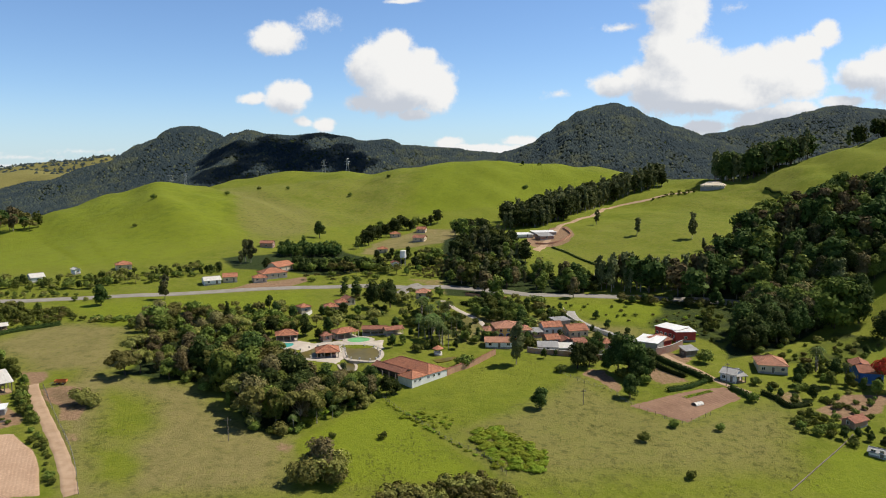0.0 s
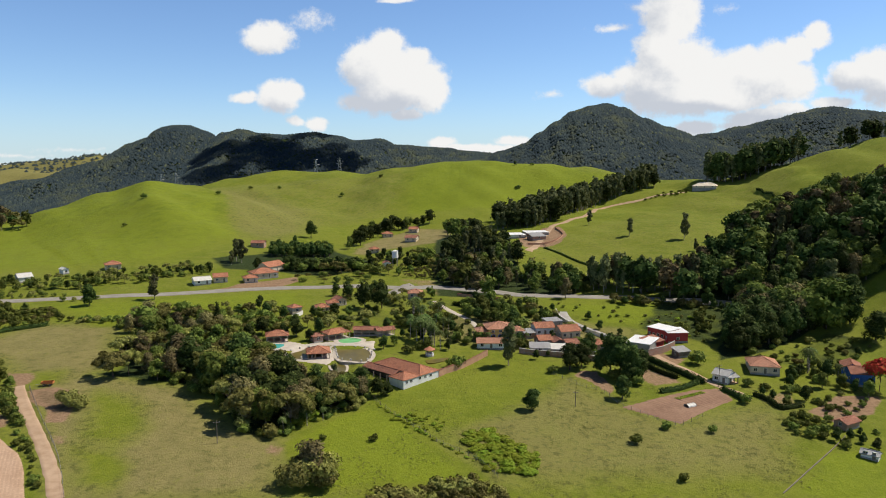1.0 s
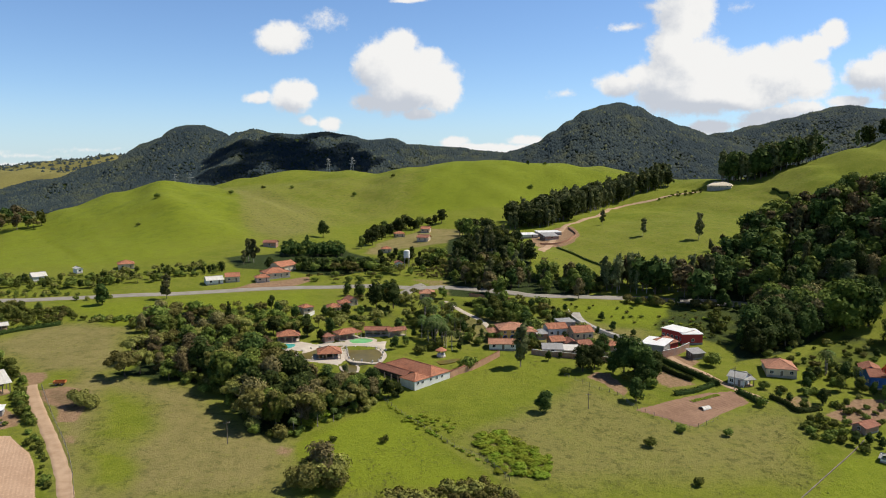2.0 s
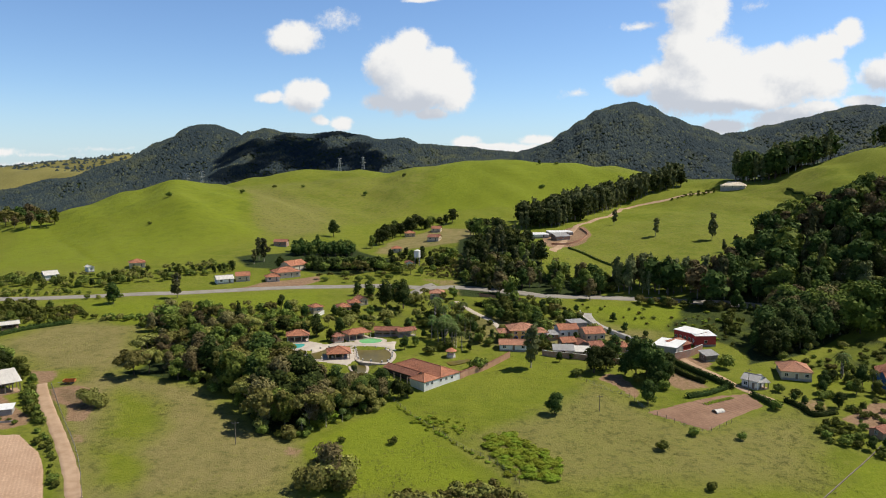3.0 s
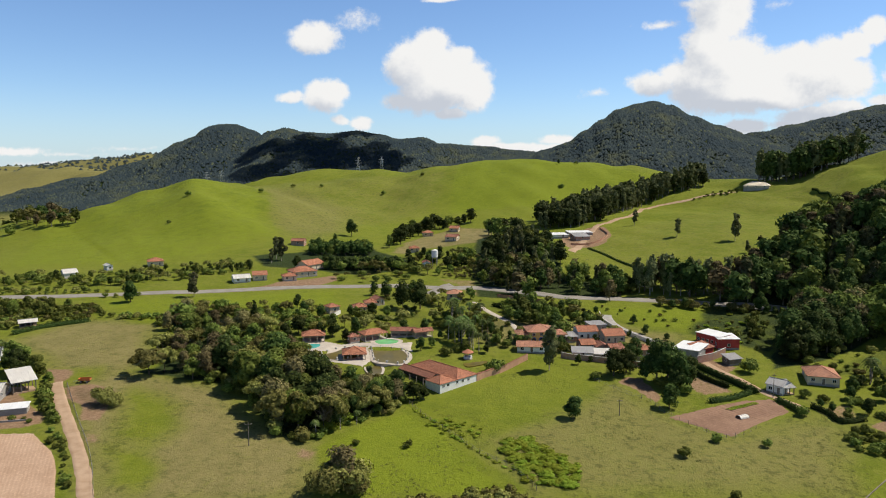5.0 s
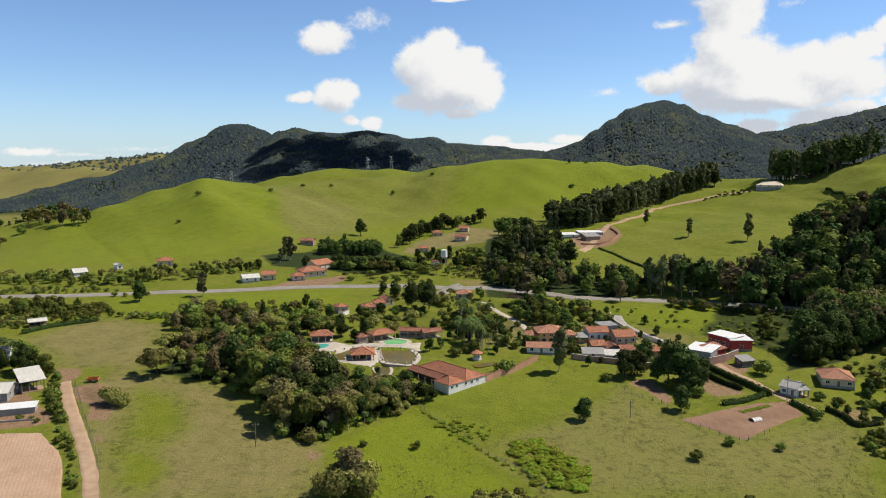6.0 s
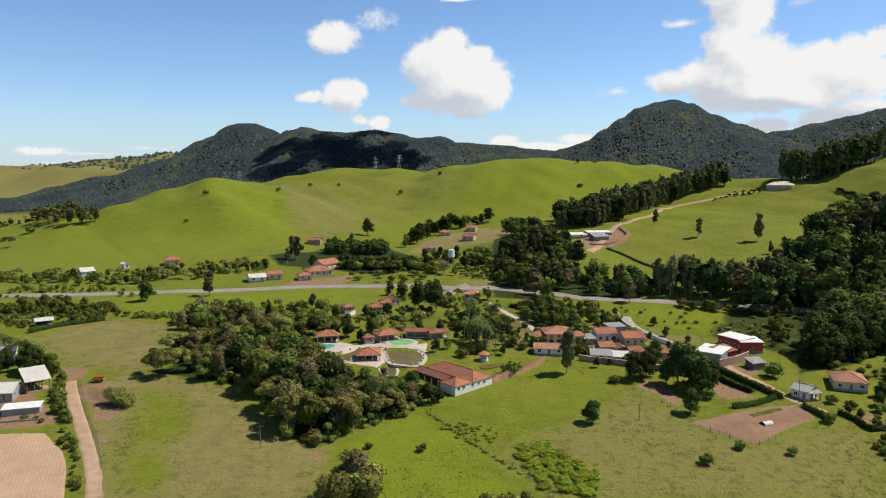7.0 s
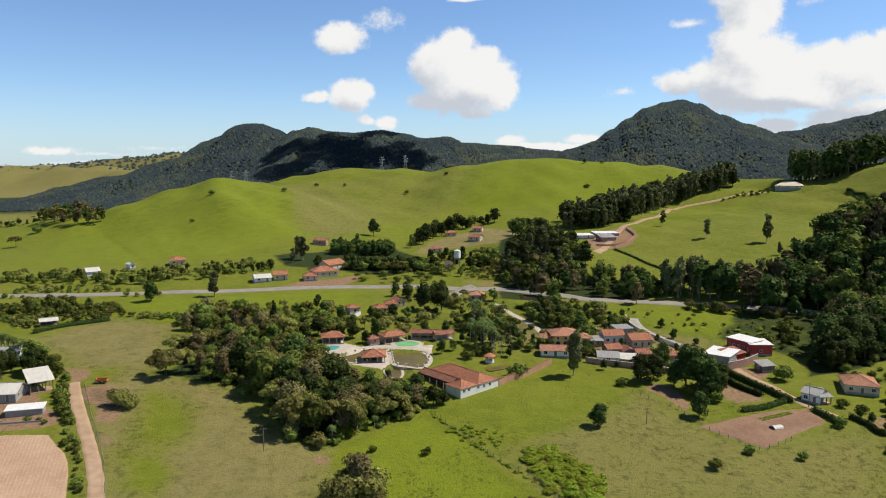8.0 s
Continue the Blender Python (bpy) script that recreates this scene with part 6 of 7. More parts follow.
def grove(count, kinds, low, high, gap, label, corners, seed):
    rng = random.Random(seed)
    kinds = kinds.split()
    xs, ys = [c[0] for c in corners], [c[1] for c in corners]
    spots = []
    tries = np.array([(rng.uniform(min(xs), max(xs)), rng.uniform(min(ys), max(ys))) for _ in range(count * 30)])
    for x, y in tries[inside(tries[:, 0], tries[:, 1], corners, 1.0, 1.0) > 0.5]:
        x, y = float(x), float(y)
        if len(spots) >= count:
            break
        if not free(x, y):
            continue
        if any((x - a) ** 2 + (y - b) ** 2 < gap * gap for a, b in spots):
            continue
        spots.append((x, y))
        kind = rng.choice(kinds)
        if y > (285 if kind in ("bush", "shrub") else 338) and kind != "weed":
            FAR.setdefault((label, kind), []).append((x, y, rng.uniform(low, high), rng.randrange(3)))
            continue
        tall = rng.uniform(low, high) * (0.55 if kind in ("bush", "shrub") and high > 6 else 1.0)
        plant(kind, x, y, tall, KINDS[kind][8] + " in the " + label if not label.startswith(("bush", "weed", "bright", "shrub")) else KINDS[kind][8] + ", " + label, label, rng)


for number, row in enumerate([
    (44, "broad brown dark broad euca olive", 10, 14.5, 3.4, "grove beside the long barn", [(-65, 193), (-55, 189), (-48, 199), (-56, 226), (-73, 244), (-90, 246), (-100, 236), (-75, 212)]),
    (26, "broad brown euca olive dark", 6, 10, 3.2, "grove beside the long barn", [(-48, 199), (-41, 208), (-36, 213), (-31, 224), (-35, 228), (-50, 225), (-55, 224)]),
    (24, "bush shrub weed bush", 1.8, 3.2, 2.2, "bushes along the grove's edge", [(-65, 189), (-54, 185), (-46, 199), (-35, 209), (-30, 220), (-32, 223), (-47, 204), (-56, 190)]),
    (46, "broad olive brown olive bush", 6, 11, 3.4, "thicket beside the pasture", [(-126, 231), (-122, 237), (-128, 268), (-152, 292), (-130, 310), (-92, 275), (-77, 252), (-88, 223)]),
    (30, "bush bush olive broad", 2.5, 6, 3, "thicket beside the pasture", [(-150, 284), (-132, 314), (-95, 316), (-76, 285), (-89, 269), (-113, 272)]),
    (22, "bush bush olive", 2, 4, 3, "bushes at the pasture edge", [(-98, 227), (-90, 225), (-78, 219), (-70, 204), (-79, 215), (-89, 222)]),
    (16, "dark dark broad", 7, 10, 4.5, "trees round the farm sheds", [(-178, 228), (-171, 235), (-155, 226), (-148, 213), (-171, 229), (-167, 214)]),
    (110, "bush bush dark broad olive", 2.5, 6, 3.6, "trees at the hill's foot", [(-271, 342), (-209, 341), (-167, 367), (-144, 389), (-151, 407), (-200, 381), (-252, 359), (-281, 353)]),
    (44, "dark dark dark broad", 6, 8.5, 3.2, "dense tree belt at the hill's foot", [(-124, 438), (-87, 444), (-90, 464), (-126, 454)]),
    (46, "dark dark bush", 5.5, 7.5, 3.0, "dense tree belt behind the road", [(-106, 401), (-63, 405), (-66, 418), (-108, 413)]),
    (26, "dark dark broad", 8, 13, 5, "trees on the knoll", [(-79, 462), (-84, 527), (-70, 574), (-44, 584), (-30, 590), (-66, 548), (-77, 475)]),
    (46, "dark broad olive bush dark", 4, 7, 4.2, "trees round the knoll houses", [(-64, 405), (-66, 438), (-50, 448), (-24, 446), (-16, 412), (-39, 389)]),
    (52, "dark dark euca broad", 8, 13, 4.4, "dark wood below the white sheds", [(-15, 376), (-14, 444), (5, 455), (22, 440), (19, 364), (-1, 368)]),
    (3, "olive", 7, 8, 4, "trees on the roadside lawn", [(-82, 394), (-72, 396), (-72, 404), (-82, 402)]),
    (16, "bush olive bush", 2, 4.5, 5, "trees on the roadside lawn", [(-98, 374), (-60, 372), (-50, 380), (-64, 398), (-92, 392)]),
    (30, "shrub brown olive", 1.5, 3, 2.6, "olive scrub on the bank", [(-35, 389), (-28, 412), (-18, 412), (-18, 384)]),
    (110, "bush bush shrub bush", 1.6, 3.6, 2.6, "scrub beyond the pasture", [(-202, 268), (-190, 276), (-180, 290), (-168, 294), (-184, 305), (-210, 306), (-236, 300), (-228, 280)]),
    (14, "broad bush olive", 4.5, 7, 5, "scrub beyond the pasture", [(-206, 276), (-188, 288), (-196, 304), (-228, 304), (-224, 285)]),
    (40, "bush bush shrub", 1.4, 3.2, 3, "scrub beside the road", [(-245, 312), (-200, 322), (-176, 327), (-178, 331), (-204, 335), (-250, 334)]),
    (18, "bush shrub bush", 1.6, 3.2, 2.2, "scrub along the pasture edge", [(-166, 289), (-146, 293), (-146, 297), (-166, 295)]),
    (16, "palm", 5.5, 9, 4.2, "palm grove in the park", [(-27, 280), (-27, 313), (-14, 320), (-8, 293), (-8, 275), (-18, 269)]),
    (14, "dark bush dark", 3.5, 6, 3.0, "dark trees round the palm grove", [(-27, 274), (-26, 290), (-8, 318), (-3, 306), (-3, 282), (-18, 267)]),
    (16, "bush broad bush", 2.6, 4.6, 2.0, "bushes beside the farm shed", [(-145, 211), (-149, 221), (-141, 214), (-127, 195), (-125, 189), (-132, 195)]),
    (22, "palm", 8, 12, 2.8, "palm grove in the park", [(-27, 305), (-19, 307), (-18, 284), (-25, 285), (-8, 265), (-13, 276), (-24, 311)]),
    (16, "bush broad dark", 3, 6, 5, "garden trees in the park", [(-37, 317), (-20, 320), (-0, 293), (-4, 266), (-19, 269), (-30, 273)]),
    (50, "dark broad euca brown", 7, 12, 4.5, "trees between road and pasture", [(-11, 361), (15, 349), (54, 349), (59, 383), (28, 394), (5, 408), (-20, 405)]),
    (44, "dark euca broad dark", 9, 13, 4, "wood below the white sheds", [(-17, 516), (5, 417), (28, 397), (29, 420), (13, 438), (-3, 519)]),
    (34, "bush", 2, 3.2, 4, "young orchard rows below the ridge house", [(159, 661), (177, 665), (200, 665), (194, 647), (174, 654), (159, 654)]),
    (190, "euca euca euca dark", 14, 21, 3.0, "tall tree belt on the slope", [(42, 530), (59, 547), (87, 591), (119, 663), (153, 682), (181, 705), (188, 740), (153, 701), (99, 674), (44, 580)]),
    (46, "euca euca dark", 13, 18, 3.2, "tall tree belt on the slope", [(21, 533), (41, 538), (52, 550), (53, 585), (34, 598), (23, 580)]),
    (30, "euca brown euca dark", 11, 19, 3.4, "tall trees along the road", [(62, 361), (79, 359), (106, 358), (112, 372), (90, 380), (64, 376)]),
    (22, "bush dark broad", 3, 7, 4, "trees behind the road", [(44, 362), (62, 362), (64, 385), (50, 392), (40, 382)]),
    (14, "shrub bush", 0.8, 1.8, 3, "shrubs on the bank", [(40, 342), (76, 334), (80, 306), (68, 311), (41, 330)]),
    (12, "bush bush dark broad", 2.5, 7, 4, "scrub under the wood", [(87, 307), (98, 283), (133, 298), (142, 319), (122, 333), (93, 328)]),
    (12, "bush bush dark", 2, 4.0, 3.5, "garden shrubs round the hillside house", [(84, 229), (89, 227), (104, 221), (123, 238), (123, 255), (95, 243), (87, 238)]),
    (16, "bush", 2, 3.5, 3, "shrubs along the garden", [(95, 212), (96, 202), (105, 203), (105, 217), (101, 218)]),
    (10, "bush bush dark", 2.5, 4, 4, "village garden trees", [(26, 296), (38, 285), (49, 275), (44, 300), (32, 313)]),
    (14, "dark bush palm", 3.5, 5.5, 3.2, "village garden trees", [(-2, 280), (5, 290), (20, 300), (27, 296), (22, 278), (15, 270), (2, 268)]),
    (12, "bush dark bush", 2, 3.6, 2.6, "village garden trees", [(20, 275), (36, 284), (48, 283), (52, 268), (40, 264), (22, 267)]),
    (26, "dark broad bush", 4, 7.5, 4, "village garden trees", [(-1, 315), (22, 296), (19, 327), (-1, 338)]),
    (12, "dark broad olive", 4, 7.5, 6, "park trees", [(-97, 320), (-62, 313), (-47, 299), (-53, 284), (-93, 307)]),
    (26, "dark broad olive brown", 9, 15, 6, "trees beyond the green hill", [(-356, 520), (-350, 560), (-385, 590), (-425, 640), (-460, 640), (-420, 575)]),
    (90, "dark broad olive dark brown", 6, 12, 8, "trees in the valley beyond the hill", [(-400, 610), (-450, 650), (-600, 810), (-880, 1240), (-1040, 1240), (-720, 770), (-500, 590)]),
    (30, "dark bush olive", 5, 10, 12, "far trees beyond the green hill", [(-357, 447), (-354, 475), (-373, 577), (-977, 1392), (-1041, 1277)]),
    (15, "broad olive bush dark shrub", 4, 6.5, 5, "gardens between road and park", [(-97, 320), (-75, 316), (-58, 332), (-38, 341), (-11, 322), (14, 313), (13, 295), (-9, 291), (-34, 293), (-53, 284), (-85, 284)]),
    (18, "dark broad olive bush", 4, 7.5, 4.6, "trees below the road", [(-70, 352), (-17, 350), (30, 341), (28, 320), (-1, 324), (-37, 336), (-62, 326)]),
    (12, "bush shrub dark broad", 2.5, 4.5, 4, "village gardens", [(22, 296), (51, 275), (65, 297), (52, 320), (28, 320)]),
    (40, "broad olive brown bush shrub", 5, 10, 3.6, "thicket beside the pasture", [(-125, 243), (-90, 223), (-76, 221), (-74, 247), (-100, 273), (-125, 277), (-132, 268)]),
    (24, "bush shrub broad", 2.5, 5, 3, "bushes at the pasture edge", [(-101, 231), (-88, 223), (-71, 201), (-61, 188), (-70, 205), (-83, 224)]),
    (26, "shrub weed", 0.7, 1.6, 2.4, "scrub on the bank", [(74, 319), (97, 336), (111, 323), (98, 295), (82, 290)]),
    (26, "bush shrub bush", 1.5, 3.5, 4, "scrub under the wood", [(104, 264), (117, 257), (140, 264), (165, 288), (150, 301), (120, 277)]),
    (12, "dark bush dark", 2.5, 5, 3.4, "hillside garden trees", [(113, 245), (136, 237), (152, 264), (127, 269)]),
    (12, "bush", 1.6, 2.8, 3.4, "hillside garden trees", [(104, 216), (115, 198), (131, 227), (119, 235)]),
    (26, "weed", 0.5, 1.0, 1.6, "weeds in the field", [(-24, 202), (-10, 194), (-6, 205), (-17, 213)]),
    (34, "weed", 0.4, 0.8, 1.0, "weeds along the field fence", [(-30.5, 217.2), (-29.3, 216.4), (-9.6, 192.2), (2, 181), (1, 180), (-10.8, 193)]),
    (95, "weed", 0.7, 1.9, 1.0, "bright green weeds in the field", [(-3, 197), (7, 200), (11, 193), (20, 184), (18, 174), (6, 174), (1, 184)]),
    (60, "shrub olive shrub", 3, 4.6, 1.9, "bushes at the near edge of the field", [(-25, 153), (-19, 161), (-9, 166), (2, 168), (8, 165), (10, 150), (-24, 144)]),
    (26, "bush", 1.5, 3, 2.2, "roadside bushes", [(-157, 231), (-152, 218), (-141, 206), (-128, 192), (-128, 193), (-141, 209)]),
    (26, "bush", 1.0, 2.4, 2.2, "roadside bushes", [(-125, 186), (-120, 185), (-111, 174), (-102, 161), (-101, 157), (-110, 166)]),
    (10, "bush", 1.2, 2.2, 2.5, "roadside bushes", [(-142, 191), (-135, 189), (-131, 189), (-139, 193)]),
    (40, "dark dark broad brown", 13, 19, 4.4, "wood at the hill's foot", [(121, 318), (126, 307), (139, 300), (162, 304), (168, 313), (140, 323), (128, 328)]),
    (110, "bush shrub bush olive", 2, 4.5, 2.6, "dense thicket beyond the pasture", [(-148, 284), (-130, 311), (-98, 325), (-75, 316), (-75, 279), (-94, 258), (-122, 263)]),
    (42, "bush shrub dark bush", 1.5, 3.2, 2.8, "dense park shrubbery", [(-74, 311), (-47, 329), (-11, 322), (13, 309), (4, 286), (-14, 290), (-41, 292), (-63, 288)]),
    (26, "bush shrub bush", 1.2, 2.6, 3, "shrubs below the road", [(-70, 352), (-38, 346), (15, 340), (29, 328), (4, 320), (-36, 331), (-63, 331)]),
    (14, "dark bush shrub", 3, 5.5, 3, "shrubs round the village", [(26, 328), (40, 330), (40, 312), (44, 302), (31, 305)]),
    (20, "bush bush shrub", 1.5, 4, 3, "scrub under the wood", [(91, 289), (100, 288), (102, 272), (102, 264), (121, 272), (130, 292), (117, 290), (104, 289), (95, 297)]),
    (6, "dark broad", 4, 6, 5, "hillside garden trees", [(109, 252), (126, 260), (134, 248), (138, 240), (133, 231), (124, 238), (108, 240)]),
    (8, "bush shrub", 1.2, 2.2, 3, "hillside garden shrubs", [(108, 227), (124, 238), (134, 233), (119, 205), (119, 214), (110, 217)]),
    (9, "bush dark", 2.5, 4.5, 3.5, "trees at the field corner", [(107, 205), (115, 207), (116, 200), (114, 196), (109, 198), (102, 195)]),
]):
    grove(*row, 500 + number)

grove(60, "euca euca dark", 21, 28, 4.0, "tall tree clump on the ridge", [(218, 668), (260, 658), (306, 662), (300, 690), (225, 695)], 880)
grove(20, "euca dark", 17, 22, 4.5, "tall tree clump on the skyline", [(338, 655), (420, 648), (420, 675), (340, 680)], 881)
ROADSIDE = [(x, y - 6) for x, y in ROAD if x > 40]
grove(40, "bush bush shrub dark", 2.5, 5, 2.2, "roadside thicket", ROADSIDE + [(x, y - 6) for x, y in ROADSIDE[::-1]], 882)
grove(36, "dark", 13, 18, 3.8, "dark wood at the hill's foot", [(107, 289), (109, 280), (120, 287), (140, 299), (152, 306), (139, 314), (127, 318), (116, 304)], 884)
grove(9, "dark", 9, 13, 3.6, "dark wood at the hill's foot", [(100, 284), (105, 276), (113, 284), (111, 292)], 885)
# the wooded hill
grove(420, "dark euca broad dark euca dark brown broad", 9, 18, 4.7, "wood on the steep hill", WOOD, 900)


def far_groves():
    for number, ((label, kind), spots) in enumerate(FAR.items()):
        name, leaf, bark, count, size, trunk, radius, _, words = KINDS[kind]
        rng = np.random.RandomState(3000 + number)
        shapes = []
        for variant in range(3):
            shape_rng = np.random.RandomState(100 + variant + ord(kind[0]))
            shapes.append(crown_of(shape_rng, lobes_for(kind, shape_rng), 560, size * (1.9 if count > 1000 else 1.0))[0])
        leaves, stems, ends = [], [], []
        for x, y, tall, variant in spots:
            z, turn, k = ground_z(x, y), rng.uniform(0, 6.2832), tall / 10
            wide = k * rng.uniform(0.85, 1.25) * (0.74 if kind == "euca" else 1.0)
            v = shapes[variant] * np.array([wide, wide, k])
            co, si = math.cos(turn), math.sin(turn)
            leaves.append(np.stack([v[:, 0] * co - v[:, 1] * si + x, v[:, 0] * si + v[:, 1] * co + y, v[:, 2] + z], -1))
            for i in range(6):
                a = i * 1.0472
                stems.append((x + radius * k * math.cos(a), y + radius * k * math.sin(a), z - 0.6))
                stems.append((x + radius * k * 0.4 * math.cos(a), y + radius * k * 0.4 * math.sin(a), z + trunk * k))
        verts = np.concatenate(leaves)
        tagged(new("woodland", card_mesh("woodland", verts, np.arange(len(verts)).reshape(-1, 3), leaf)), words + "s, the " + label, "trees", kind="stuff")
        sides = np.array([(12 * n + 2 * i, 12 * n + 2 * ((i + 1) % 6), 12 * n + 2 * ((i + 1) % 6) + 1, 12 * n + 2 * i + 1) for n in range(len(spots)) for i in range(6)])
        tagged(new("trunks", card_mesh("trunks", np.array(stems), sides, bark)), "tree trunks of the " + label, "trees", kind="stuff")


far_groves()


# ---- far woods: canopy of many small crowns on the mountains ----
def far_woods():
    rng = np.random.RandomState(7)
    dome = np.array([(1, 0, -0.35), (0, 1, -0.35), (-1, 0, -0.35), (0, -1, -0.35), (0, 0, 0.62)])
    tri = np.array([(0, 1, 4), (1, 2, 4), (2, 3, 4), (3, 0, 4)])
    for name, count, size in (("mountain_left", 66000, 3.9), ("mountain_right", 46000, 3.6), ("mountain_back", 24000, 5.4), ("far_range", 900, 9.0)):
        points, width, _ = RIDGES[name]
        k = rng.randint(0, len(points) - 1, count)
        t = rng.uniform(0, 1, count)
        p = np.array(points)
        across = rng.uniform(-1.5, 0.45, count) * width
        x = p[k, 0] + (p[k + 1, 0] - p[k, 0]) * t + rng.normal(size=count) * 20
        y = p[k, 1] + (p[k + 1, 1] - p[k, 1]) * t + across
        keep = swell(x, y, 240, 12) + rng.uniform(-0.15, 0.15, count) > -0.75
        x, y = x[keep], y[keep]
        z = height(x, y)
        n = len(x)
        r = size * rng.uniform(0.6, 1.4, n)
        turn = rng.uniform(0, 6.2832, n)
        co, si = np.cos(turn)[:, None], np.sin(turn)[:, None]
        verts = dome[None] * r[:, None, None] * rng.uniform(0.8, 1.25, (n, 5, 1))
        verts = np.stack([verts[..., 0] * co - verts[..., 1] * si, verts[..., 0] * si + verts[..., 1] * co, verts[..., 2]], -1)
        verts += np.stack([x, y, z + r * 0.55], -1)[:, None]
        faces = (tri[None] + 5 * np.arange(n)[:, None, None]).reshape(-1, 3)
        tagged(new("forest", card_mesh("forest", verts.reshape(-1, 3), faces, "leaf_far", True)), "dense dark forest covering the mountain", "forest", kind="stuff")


far_woods()


# ---- rough grass and weeds in the near fields ----
def tufts():
    rng = np.random.RandomState(21)
    n = 20000
    y = rng.uniform(150, 330, n)
    x = rng.uniform(-1, 1, n) * (0.64 * y + 10)
    patch = swell(x, y, 30, 4) + 0.7 * swell(x, y, 9, 6) + rng.uniform(-0.25, 0.25, n)
    dry, earth, wood = cover_of(x, y)
    keep = (patch > 0.2) & (earth < 0.3) & (dry < 0.6)
    keep &= np.array([free(a, b) for a, b in zip(x, y)])
    x, y = x[keep], y[keep]
    z = height(x, y)
    m = len(x)
    c = np.repeat(np.stack([x, y, z + 0.08], -1), 4, 0) + rng.normal(size=(4 * m, 3)) * np.array([0.28, 0.28, 0.06])
    normals = rng.normal(size=(4 * m, 3)) + np.array([0, 0, 4.0])
    v, f = leaf_cards(c, normals, rng.uniform(0.10, 0.26, 4 * m), rng)
    tagged(new("grass_tufts", card_mesh("grass_tufts", v, f, "leaf_grass")), "tufts of rough grass and weeds in the pasture", "grass", kind="stuff")


tufts()


# ---- beds in the tilled plot ----
def bed(a, b, width, tall, mat, label, category, leafy):
    a, b = np.array(a), np.array(b)
    line = np.array([a + (b - a) * k / 14 for k in range(15)])
    side = side_of(line)
    verts, faces = [], []
    rng = np.random.RandomState(int(abs(a[0] * 7 + b[1])))
    for p, s in zip(line, side):
        for k, h in ((-1, -0.1), (-0.6, tall), (0, tall * 1.15), (0.6, tall), (1, -0.1)):
            q = p + s * k * width / 2
            verts.append((q[0], q[1], ground_z(*q) + 0.12 + h * rng.uniform(0.8, 1.2)))
    for i in range(14):
        for j in range(4):
            faces.append((5 * i + j, 5 * i + j + 1, 5 * i + j + 6, 5 * i + j + 5))
    root = tagged(from_arrays("garden_bed", verts, faces, mat, smooth=True), label, category, group="beds in the tilled plot")
    if leafy:
        n = 500
        k = rng.uniform(0, 1, n)[:, None]
        c = a + (b - a) * k + side[0] * rng.uniform(-0.45, 0.45, (n, 1)) * width
        z = np.array([ground_z(*q) for q in c]) + 0.25 + rng.uniform(0, 0.2, n)
        v, f = leaf_cards(np.column_stack([c, z]), rng.normal(size=(n, 3)) + np.array([0, 0, 1.5]), rng.uniform(0.1, 0.2, n), rng)
        new("plants", card_mesh("plants", v, f, "leaf_bright")).parent = root


PLOT = [(47.5, 220.6), (62.9, 209.2), (87.1, 230.3), (77.5, 238.2)]
for number in range(15):
    k = (number + 0.8) / 16
    near = np.array(PLOT[0]) + (np.array(PLOT[1]) - np.array(PLOT[0])) * k
    far = np.array(PLOT[3]) + (np.array(PLOT[2]) - np.array(PLOT[3])) * k
    for lo, hi in ((0.30, 0.52), (0.56, 0.94)):
        if number > 7 and lo < 0.5:
            continue
        green = number in (3, 4) and lo > 0.5
        bed(near + (far - near) * lo, near + (far - near) * hi, 0.8, 0.06, "soil_red", "green seedling bed in the tilled plot" if green else "bare raised soil bed in the tilled plot", "garden bed", green)


def cold_frame(x, y):
    """A low hooped tunnel of pale sheeting over a bed."""
    root = tagged(new("cold_frame"), "low grey plastic tunnel on the tilled plot", "garden tunnel")
    root.matrix_basis = pose(x, y, ground_z(x, y) + 0.1, 0, 0, 28)
    bm = bmesh.new()
    rows = []
    for i in range(7):
        sag = 0.06 * (i % 2)
        rows.append([bm.verts.new((i * 0.55 - 1.65, 1.1 * math.cos(a), max(0.8 * math.sin(a) - sag, 0))) for a in np.linspace(0, math.pi, 9)])
    for low, high in zip(rows[:-1], rows[1:]):
        for k in range(8):
            bm.faces.new((low[k], low[k + 1], high[k + 1], high[k]))
    part("sheeting", bm, "metal", root, smooth=True)
    for i in (0, 2, 4, 6):
        bm = bmesh.new()
        arc = [(i * 0.55 - 1.65, 1.13 * math.cos(a), 0.83 * math.sin(a)) for a in np.linspace(0, math.pi, 9)]
        for p, q in zip(arc[:-1], arc[1:]):
            tube(bm, p, q, 0.03, 0.03, 5)
        part("hoop", bm, "steel", root)


cold_frame(70.4, 223.0)


# ---- poles, pylons and small things ----
def utility_pole(x, y, tall):
    root = tagged(new("utility_pole"), "grey wooden utility pole with crossarm in the field", "utility pole", group="utility poles")
    root.matrix_basis = pose(x, y, ground_z(x, y), 0, 0, 20)
    bm = bmesh.new()
    tube(bm, (0, 0, -0.8), (0, 0, tall), 0.13, 0.08, 8)
    part("pole", bm, "wood", root)
    bm = bmesh.new()
    box(bm, -0.9, -0.06, tall - 0.7, 0.9, 0.06, tall - 0.56)
    arm = part("crossarm", bm, "wood", root)
    for dx in (-0.75, 0, 0.75):
        bm = bmesh.new()
        tube(bm, (dx, 0, tall - 0.56), (dx, 0, tall - 0.36), 0.05, 0.03, 6)
        part("insulator", bm, "stone", arm)


for x, y, tall in [
    (-67.8, 184.0, 6.5),
    (33.6, 219.5, 5.2),
    (85.4, 240.8, 8.0),
]:
    utility_pole(x, y, tall)


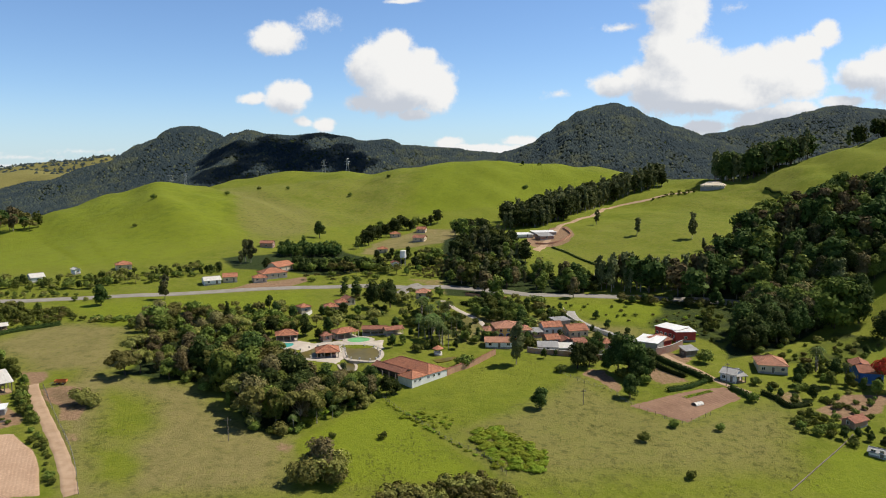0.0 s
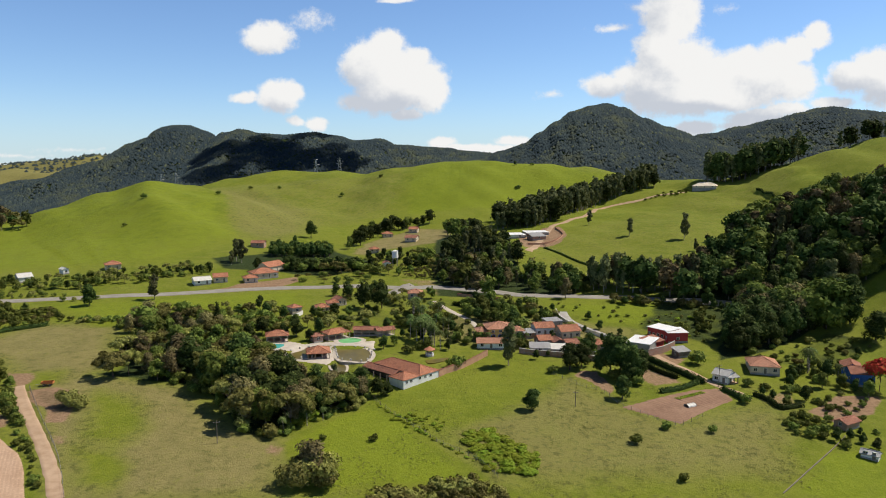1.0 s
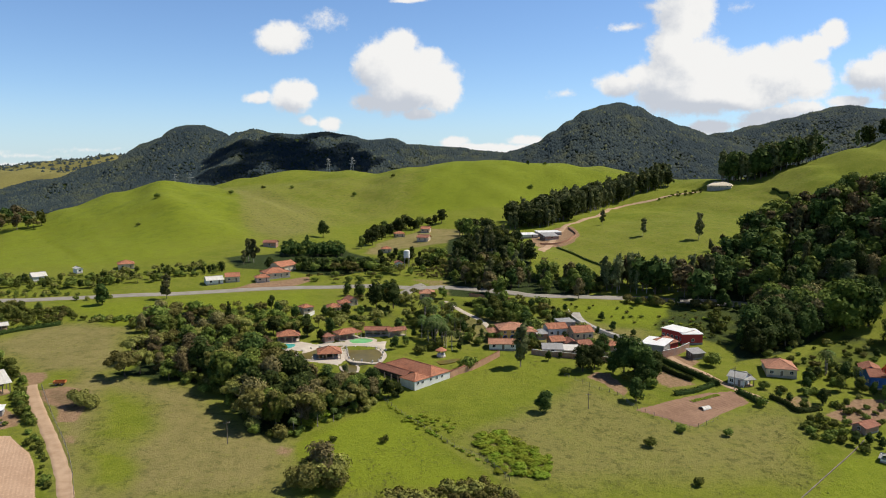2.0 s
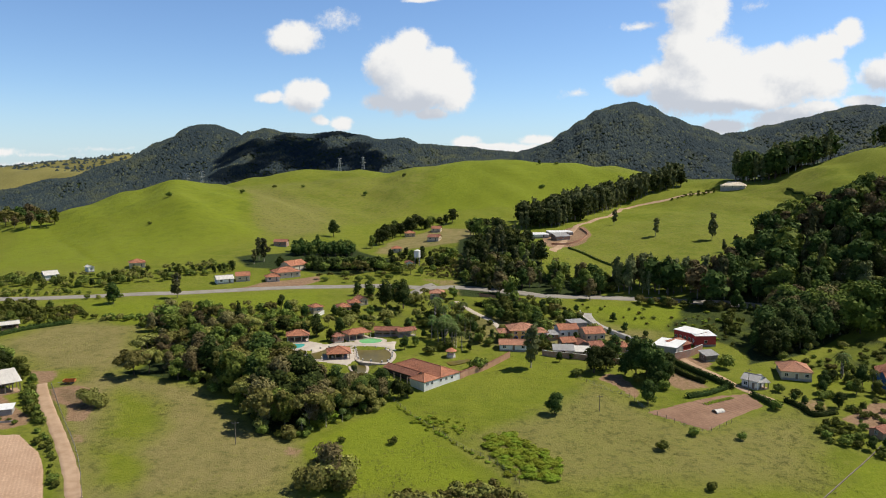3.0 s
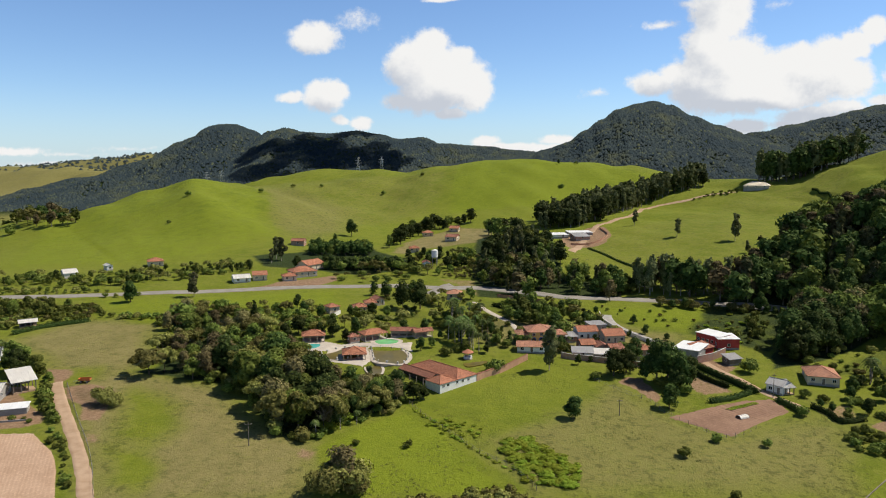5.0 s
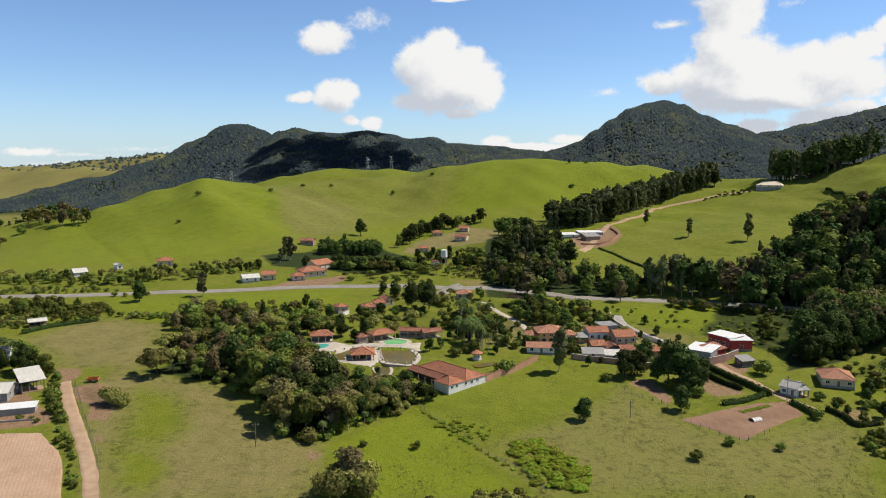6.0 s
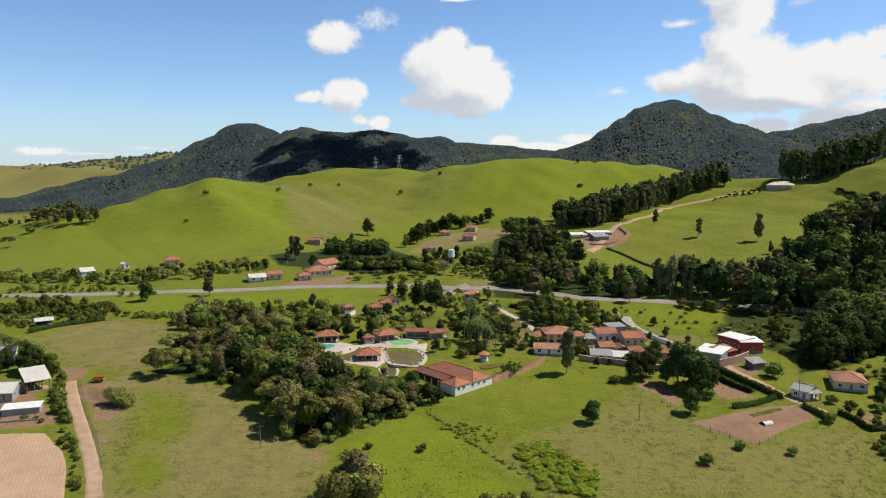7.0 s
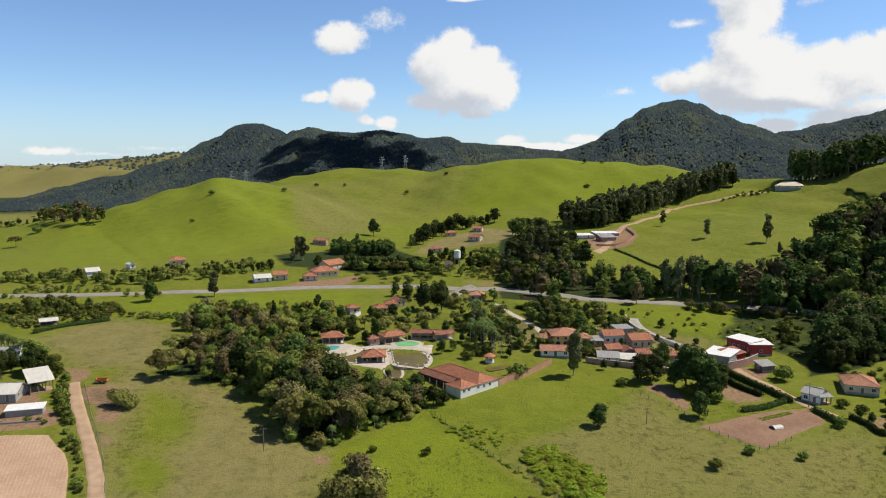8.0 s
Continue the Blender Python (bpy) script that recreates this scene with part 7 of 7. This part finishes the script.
def pylon(x, y, tall=24.0):
    root = tagged(new("pylon"), "steel lattice power pylon on the far ridge", "pylon", group="power pylons")
    root.matrix_basis = pose(x, y, ground_z(x, y), 0, 0, 25)

    def at(k, z):
        half = 2.6 * (1 - z / tall) ** 1.2 + 0.45
        return Vector(((-1, 1, 1, -1)[k] * half, (-1, -1, 1, 1)[k] * half, z))

    for k in range(4):
        bm = bmesh.new()
        for i in range(8):
            tube(bm, at(k, tall * i / 8), at(k, tall * (i + 1) / 8), 0.10, 0.10, 4)
        leg = part("leg", bm, "steel", root)
        bm = bmesh.new()
        for i in range(8):
            z0, z1 = tall * i / 8, tall * (i + 1) / 8
            tube(bm, at(k, z0), at((k + 1) % 4, z1), 0.05, 0.05, 3)
            tube(bm, at((k + 1) % 4, z0), at(k, z1), 0.05, 0.05, 3)
        part("bracing", bm, "steel", leg)
    for z, reach in ((tall * 0.72, 4.4), (tall * 0.86, 3.6), (tall * 0.98, 2.6)):
        bm = bmesh.new()
        for s in (-1, 1):
            tube(bm, (0, 0, z), (s * reach, 0, z + 0.2), 0.11, 0.08, 4)
            tube(bm, (0, 0, z + 1.1), (s * reach, 0, z + 0.2), 0.10, 0.08, 4)
        part("crossarm", bm, "steel", root)


for x, y in [(-382, 872), (-360, 866), (-159, 872), (-190, 880)]:
    pylon(x, y)


def gazebo(x, y):
    root = tagged(new("gazebo"), "small round gazebo with terracotta roof in the park", "gazebo")
    root.matrix_basis = pose(x, y, ground_z(x, y))
    bm = bmesh.new()
    tube(bm, (0, 0, -0.5), (0, 0, 0.25), 1.7, 1.7, 12)
    part("floor_slab", bm, "paving", root)
    bm = bmesh.new()
    bmesh.ops.create_cone(bm, cap_ends=True, segments=12, radius1=2.2, radius2=0.12, depth=1.2, matrix=Matrix.Translation((0, 0, 3.0)))
    part("roof", bm, "tile", root)
    for k in range(6):
        bm = bmesh.new()
        tube(bm, (1.5 * math.cos(k * 1.0472), 1.5 * math.sin(k * 1.0472), 0.25), (1.5 * math.cos(k * 1.0472), 1.5 * math.sin(k * 1.0472), 2.45), 0.08, 0.08, 6)
        part("post", bm, "wood", root)
    bm = bmesh.new()
    bmesh.ops.create_cone(bm, cap_ends=True, segments=12, radius1=1.55, radius2=1.55, depth=0.8, matrix=Matrix.Translation((0, 0, 0.65)))
    part("parapet", bm, "white", root)


gazebo(*(-14.7, 262.8))


def water_tank(x, y):
    root = tagged(new("water_tank"), "white water tank on a concrete stand among trees", "water tank")
    root.matrix_basis = pose(x, y, ground_z(x, y))
    for k in range(4):
        bm = bmesh.new()
        cx, cy = (-1.2, 1.2, 1.2, -1.2)[k], (-1.2, -1.2, 1.2, 1.2)[k]
        box(bm, cx - 0.15, cy - 0.15, -0.6, cx + 0.15, cy + 0.15, 5.0)
        part("leg", bm, "concrete", root)
    bm = bmesh.new()
    bmesh.ops.create_cone(bm, cap_ends=True, segments=18, radius1=1.9, radius2=1.8, depth=4.0, matrix=Matrix.Translation((0, 0, 7.0)))
    part("tank", bm, "white", root)
    bm = bmesh.new()
    bmesh.ops.create_cone(bm, cap_ends=True, segments=18, radius1=1.85, radius2=0.3, depth=0.6, matrix=Matrix.Translation((0, 0, 9.3)))
    part("lid", bm, "white", root)


water_tank(*(-43.7, 416.1))


def trailer(x, y):
    root = tagged(new("farm_trailer"), "small orange farm trailer on trampled earth", "trailer")
    root.matrix_basis = pose(x, y, ground_z(x, y), 0, 0, 12)
    bm = bmesh.new()
    for r in ((-1.8, -0.9, 0.8, 1.8, 0.9, 0.92), (-1.8, -0.9, 0.92, 1.8, -0.84, 1.5), (-1.8, 0.84, 0.92, 1.8, 0.9, 1.5), (-1.8, -0.84, 0.92, -1.74, 0.84, 1.5), (1.74, -0.84, 0.92, 1.8, 0.84, 1.5)):
        box(bm, *r)
    part("bed", bm, "orange", root)
    bm = bmesh.new()
    tube(bm, (-1.8, 0, 0.75), (-3.6, 0, 0.5), 0.07, 0.07, 6)
    part("drawbar", bm, "steel", root)
    for sx in (-0.9, 0.9):
        for sy in (-0.8, 0.8):
            bm = bmesh.new()
            tube(bm, (sx, sy - 0.12, 0.42), (sx, sy + 0.12, 0.42), 0.42, 0.42, 14)
            wheel = part("wheel", bm, "dark", root)
            bm = bmesh.new()
            tube(bm, (sx, sy - 0.13, 0.42), (sx, sy + 0.13, 0.42), 0.2, 0.2, 10)
            part("rim", bm, "steel", wheel)


trailer(*(-136.1, 220.1))


# ---- the cumulus whose shade lies on the mountain ----
def cloud(x, y, z, wide, seed):
    rng = np.random.RandomState(seed)
    bm = bmesh.new()
    for _ in range(34):
        a, k = rng.uniform(0, 6.2832), math.sqrt(rng.uniform(0, 1))
        r = wide * rng.uniform(0.12, 0.24) * (1.15 - 0.5 * k)
        spot = Matrix.Translation((wide * k * math.cos(a), wide * 0.6 * k * math.sin(a), r * 0.45 + rng.uniform(0, wide * 0.12) * (1 - k)))
        bmesh.ops.create_icosphere(bm, subdivisions=3, radius=r, matrix=spot @ Matrix.Diagonal((1, 1, 0.7, 1)))
    for v in bm.verts:
        q = v.co / wide
        v.co += v.normal * wide * 0.05 * (noise.noise(q * 9) + 0.5 * noise.noise(q * 21))
    ob = part("cloud", bm, "cloud", smooth=True)
    ob.matrix_basis = pose(x, y, z)
    tagged(ob, "white cumulus cloud drifting over the mountains", "cloud")


cloud(96, 1908, 900, 215, 5)
